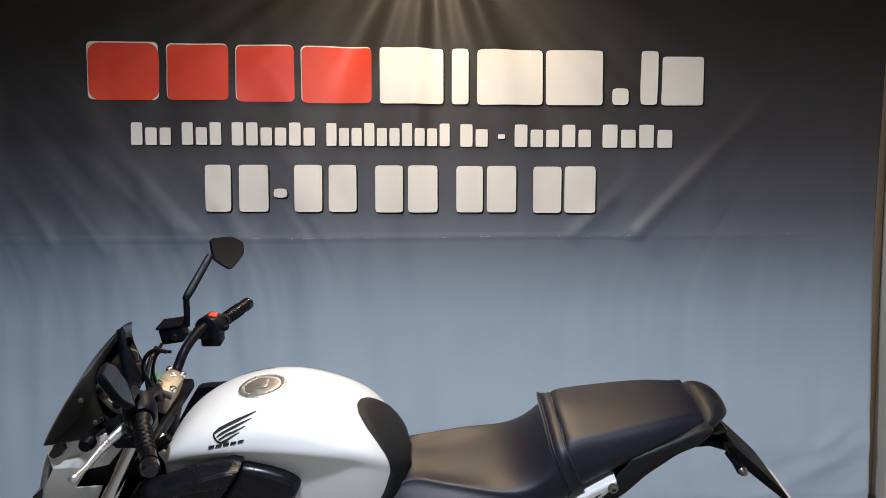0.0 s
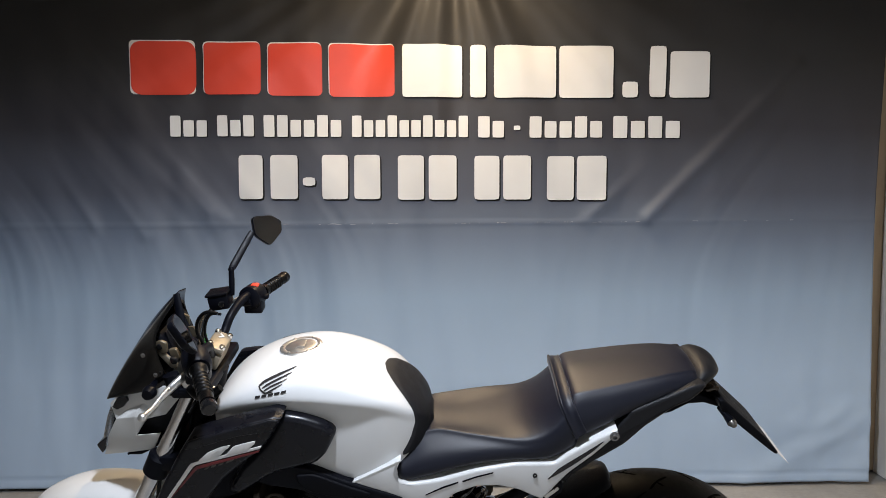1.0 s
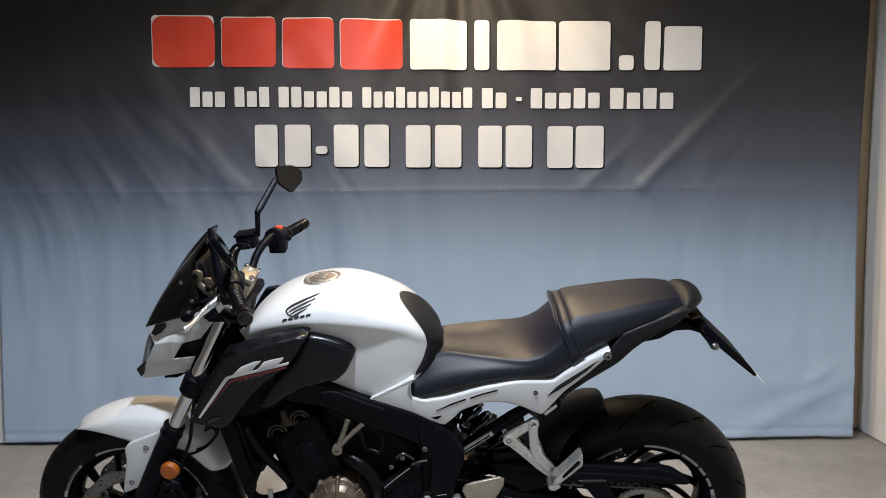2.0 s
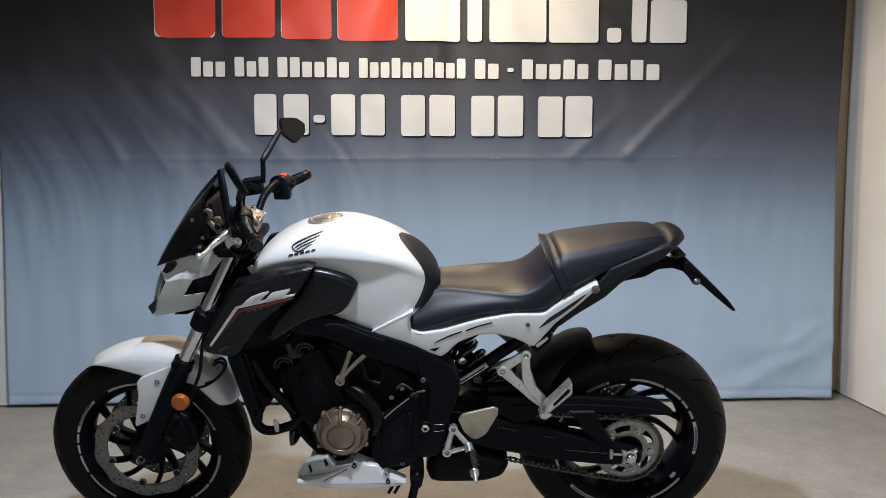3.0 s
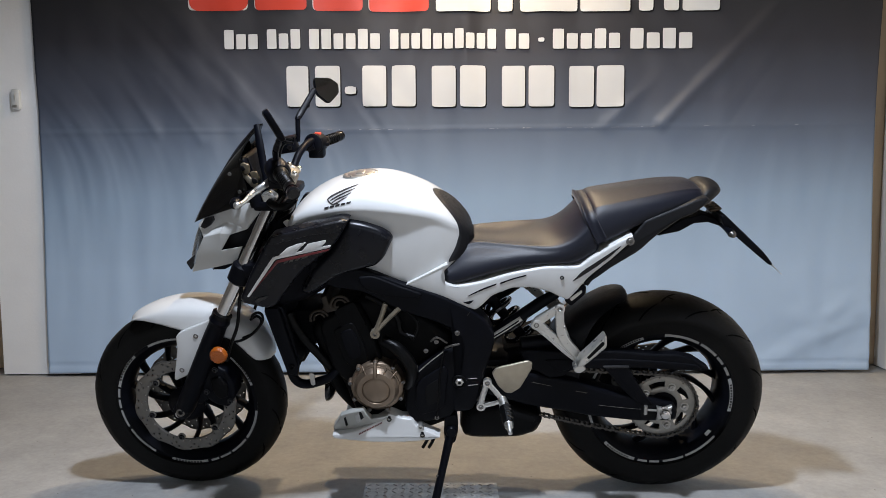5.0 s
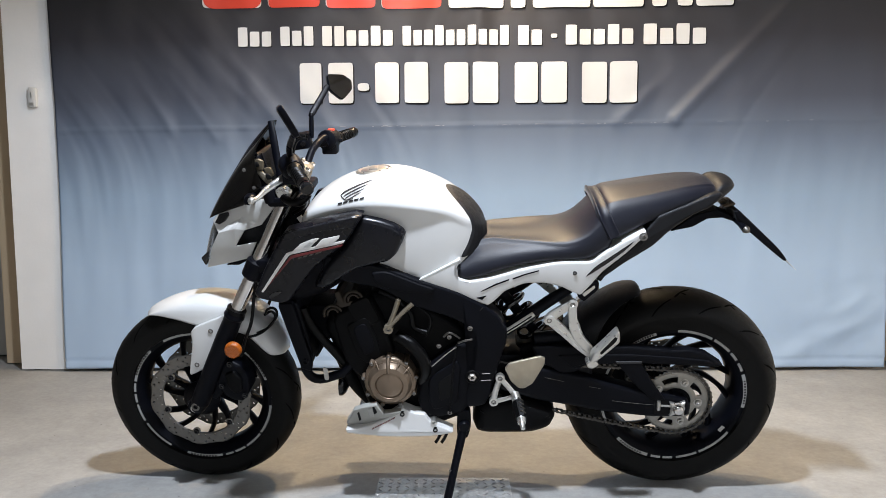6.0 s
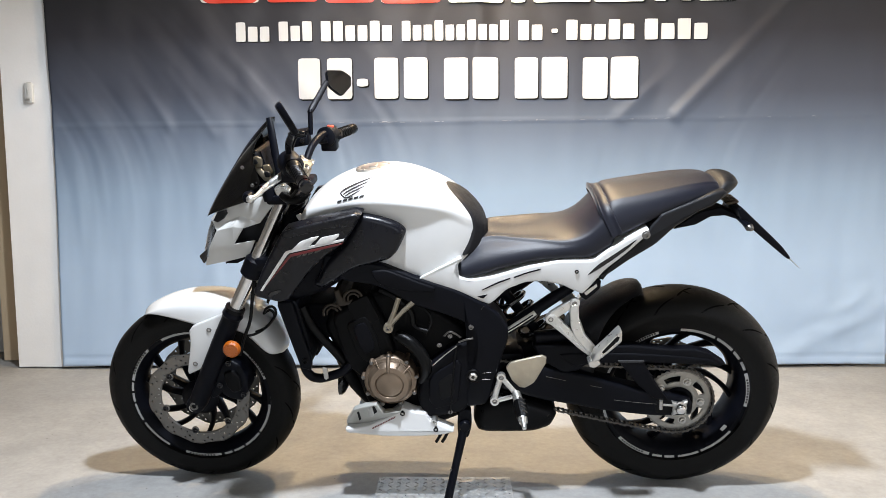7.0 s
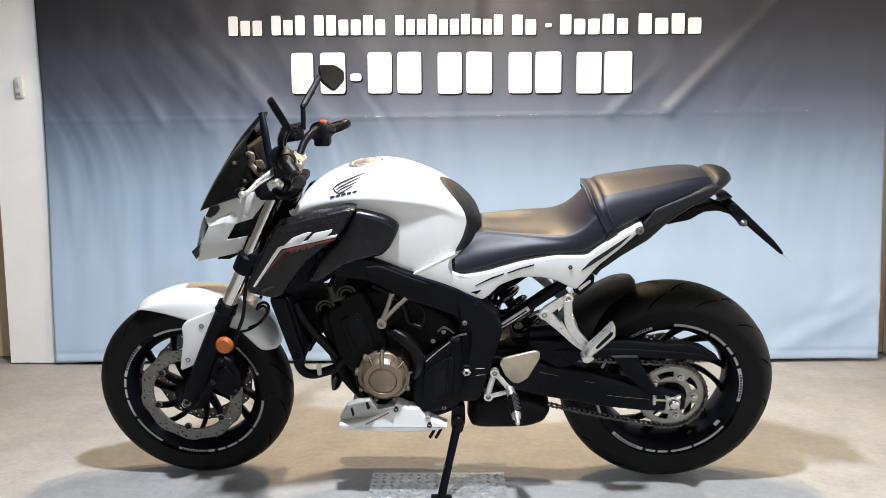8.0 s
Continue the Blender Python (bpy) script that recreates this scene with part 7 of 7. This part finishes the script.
def on_tank(x, z, side):
    """The place on the tank's skin behind a point beside it, seen from a little above on the left (or mirrored)."""
    ob = tank.evaluated_get(bpy.context.evaluated_depsgraph_get())
    hit, place, nrm, _ = ob.ray_cast(SIDE_VIEW, (Vector((x, -0.155, z)) - SIDE_VIEW).normalized())
    place = place + nrm * 0.0016 if hit else Vector((x, -0.155, z))
    return Vector((place.x, -side * place.y, place.z))


def decal(name, pts, mat, parent, label=""):
    for s in (-1, 1):
        bm = bmesh.new()
        ring = soften(pts, 0.12, 1)
        cx, cz = sum(p[0] for p in ring) / len(ring), sum(p[1] for p in ring) / len(ring)
        vs = [bm.verts.new(on_tank(x, z, s)) for x, z in ring]
        bmesh.ops.triangulate(bm, faces=[bm.faces.new(vs)])
        part(name, bm, mat, parent, label, smooth=0)




def blade(line, widths):
    """One tapering blade of the emblem, bent onto the tank."""
    for s in (-1, 1):
        path = spline([(x, 0, z) for x, z in line], 6)
        bm = bmesh.new()
        rows = []
        for i, p in enumerate(path):
            d = (path[min(i + 1, len(path) - 1)] - path[max(i - 1, 0)]).normalized()
            nrm = Vector((-d.z, 0, d.x))
            w = float(np.interp(i / (len(path) - 1), np.linspace(0, 1, len(widths)), widths))
            row = []
            for e in (-1, 0, 1):
                q = p + nrm * w * e
                row.append(bm.verts.new(on_tank(q.x, q.z, s)))
            rows.append(row)
        for a, b in zip(rows, rows[1:]):
            for k in (0, 1):
                bm.faces.new((a[k], a[k + 1], b[k + 1], b[k]))
        part("emblem_blade", bm, DARK_DECAL, tank, smooth=60)


blade([(-0.529, 0.978), (-0.515, 0.988), (-0.481, 1.004), (-0.444, 1.019)], (0.0016, 0.0026, 0.0022, 0.0005))
blade([(-0.523, 0.973), (-0.509, 0.982), (-0.481, 0.996), (-0.454, 1.008)], (0.0012, 0.0021, 0.0019, 0.0005))
blade([(-0.519, 0.968), (-0.503, 0.978), (-0.483, 0.987), (-0.465, 0.996)], (0.0012, 0.0019, 0.0017, 0.0004))
blade([(-0.513, 0.965), (-0.501, 0.971), (-0.487, 0.979), (-0.476, 0.985)], (0.001, 0.0016, 0.0013, 0.0004))
blade([(-0.530, 0.978), (-0.526, 0.970), (-0.516, 0.964), (-0.498, 0.968)], (0.0016, 0.0020, 0.0018, 0.0005))
for k in range(5):
    a, b = (-0.541, -0.150, 0.950), (-0.466, -0.150, 0.967)
    f0, f1 = k / 5, (k + 0.80) / 5
    x0, z0, x1, z1 = a[0] + (b[0] - a[0]) * f0, a[2] + (b[2] - a[2]) * f0, a[0] + (b[0] - a[0]) * f1, a[2] + (b[2] - a[2]) * f1
    decal("lettering_bar", [(x0, z0), (x1, z1), (x1 + 0.002, z1 + 0.006), (x0 + 0.002, z0 + 0.006)], DARK_DECAL, tank)
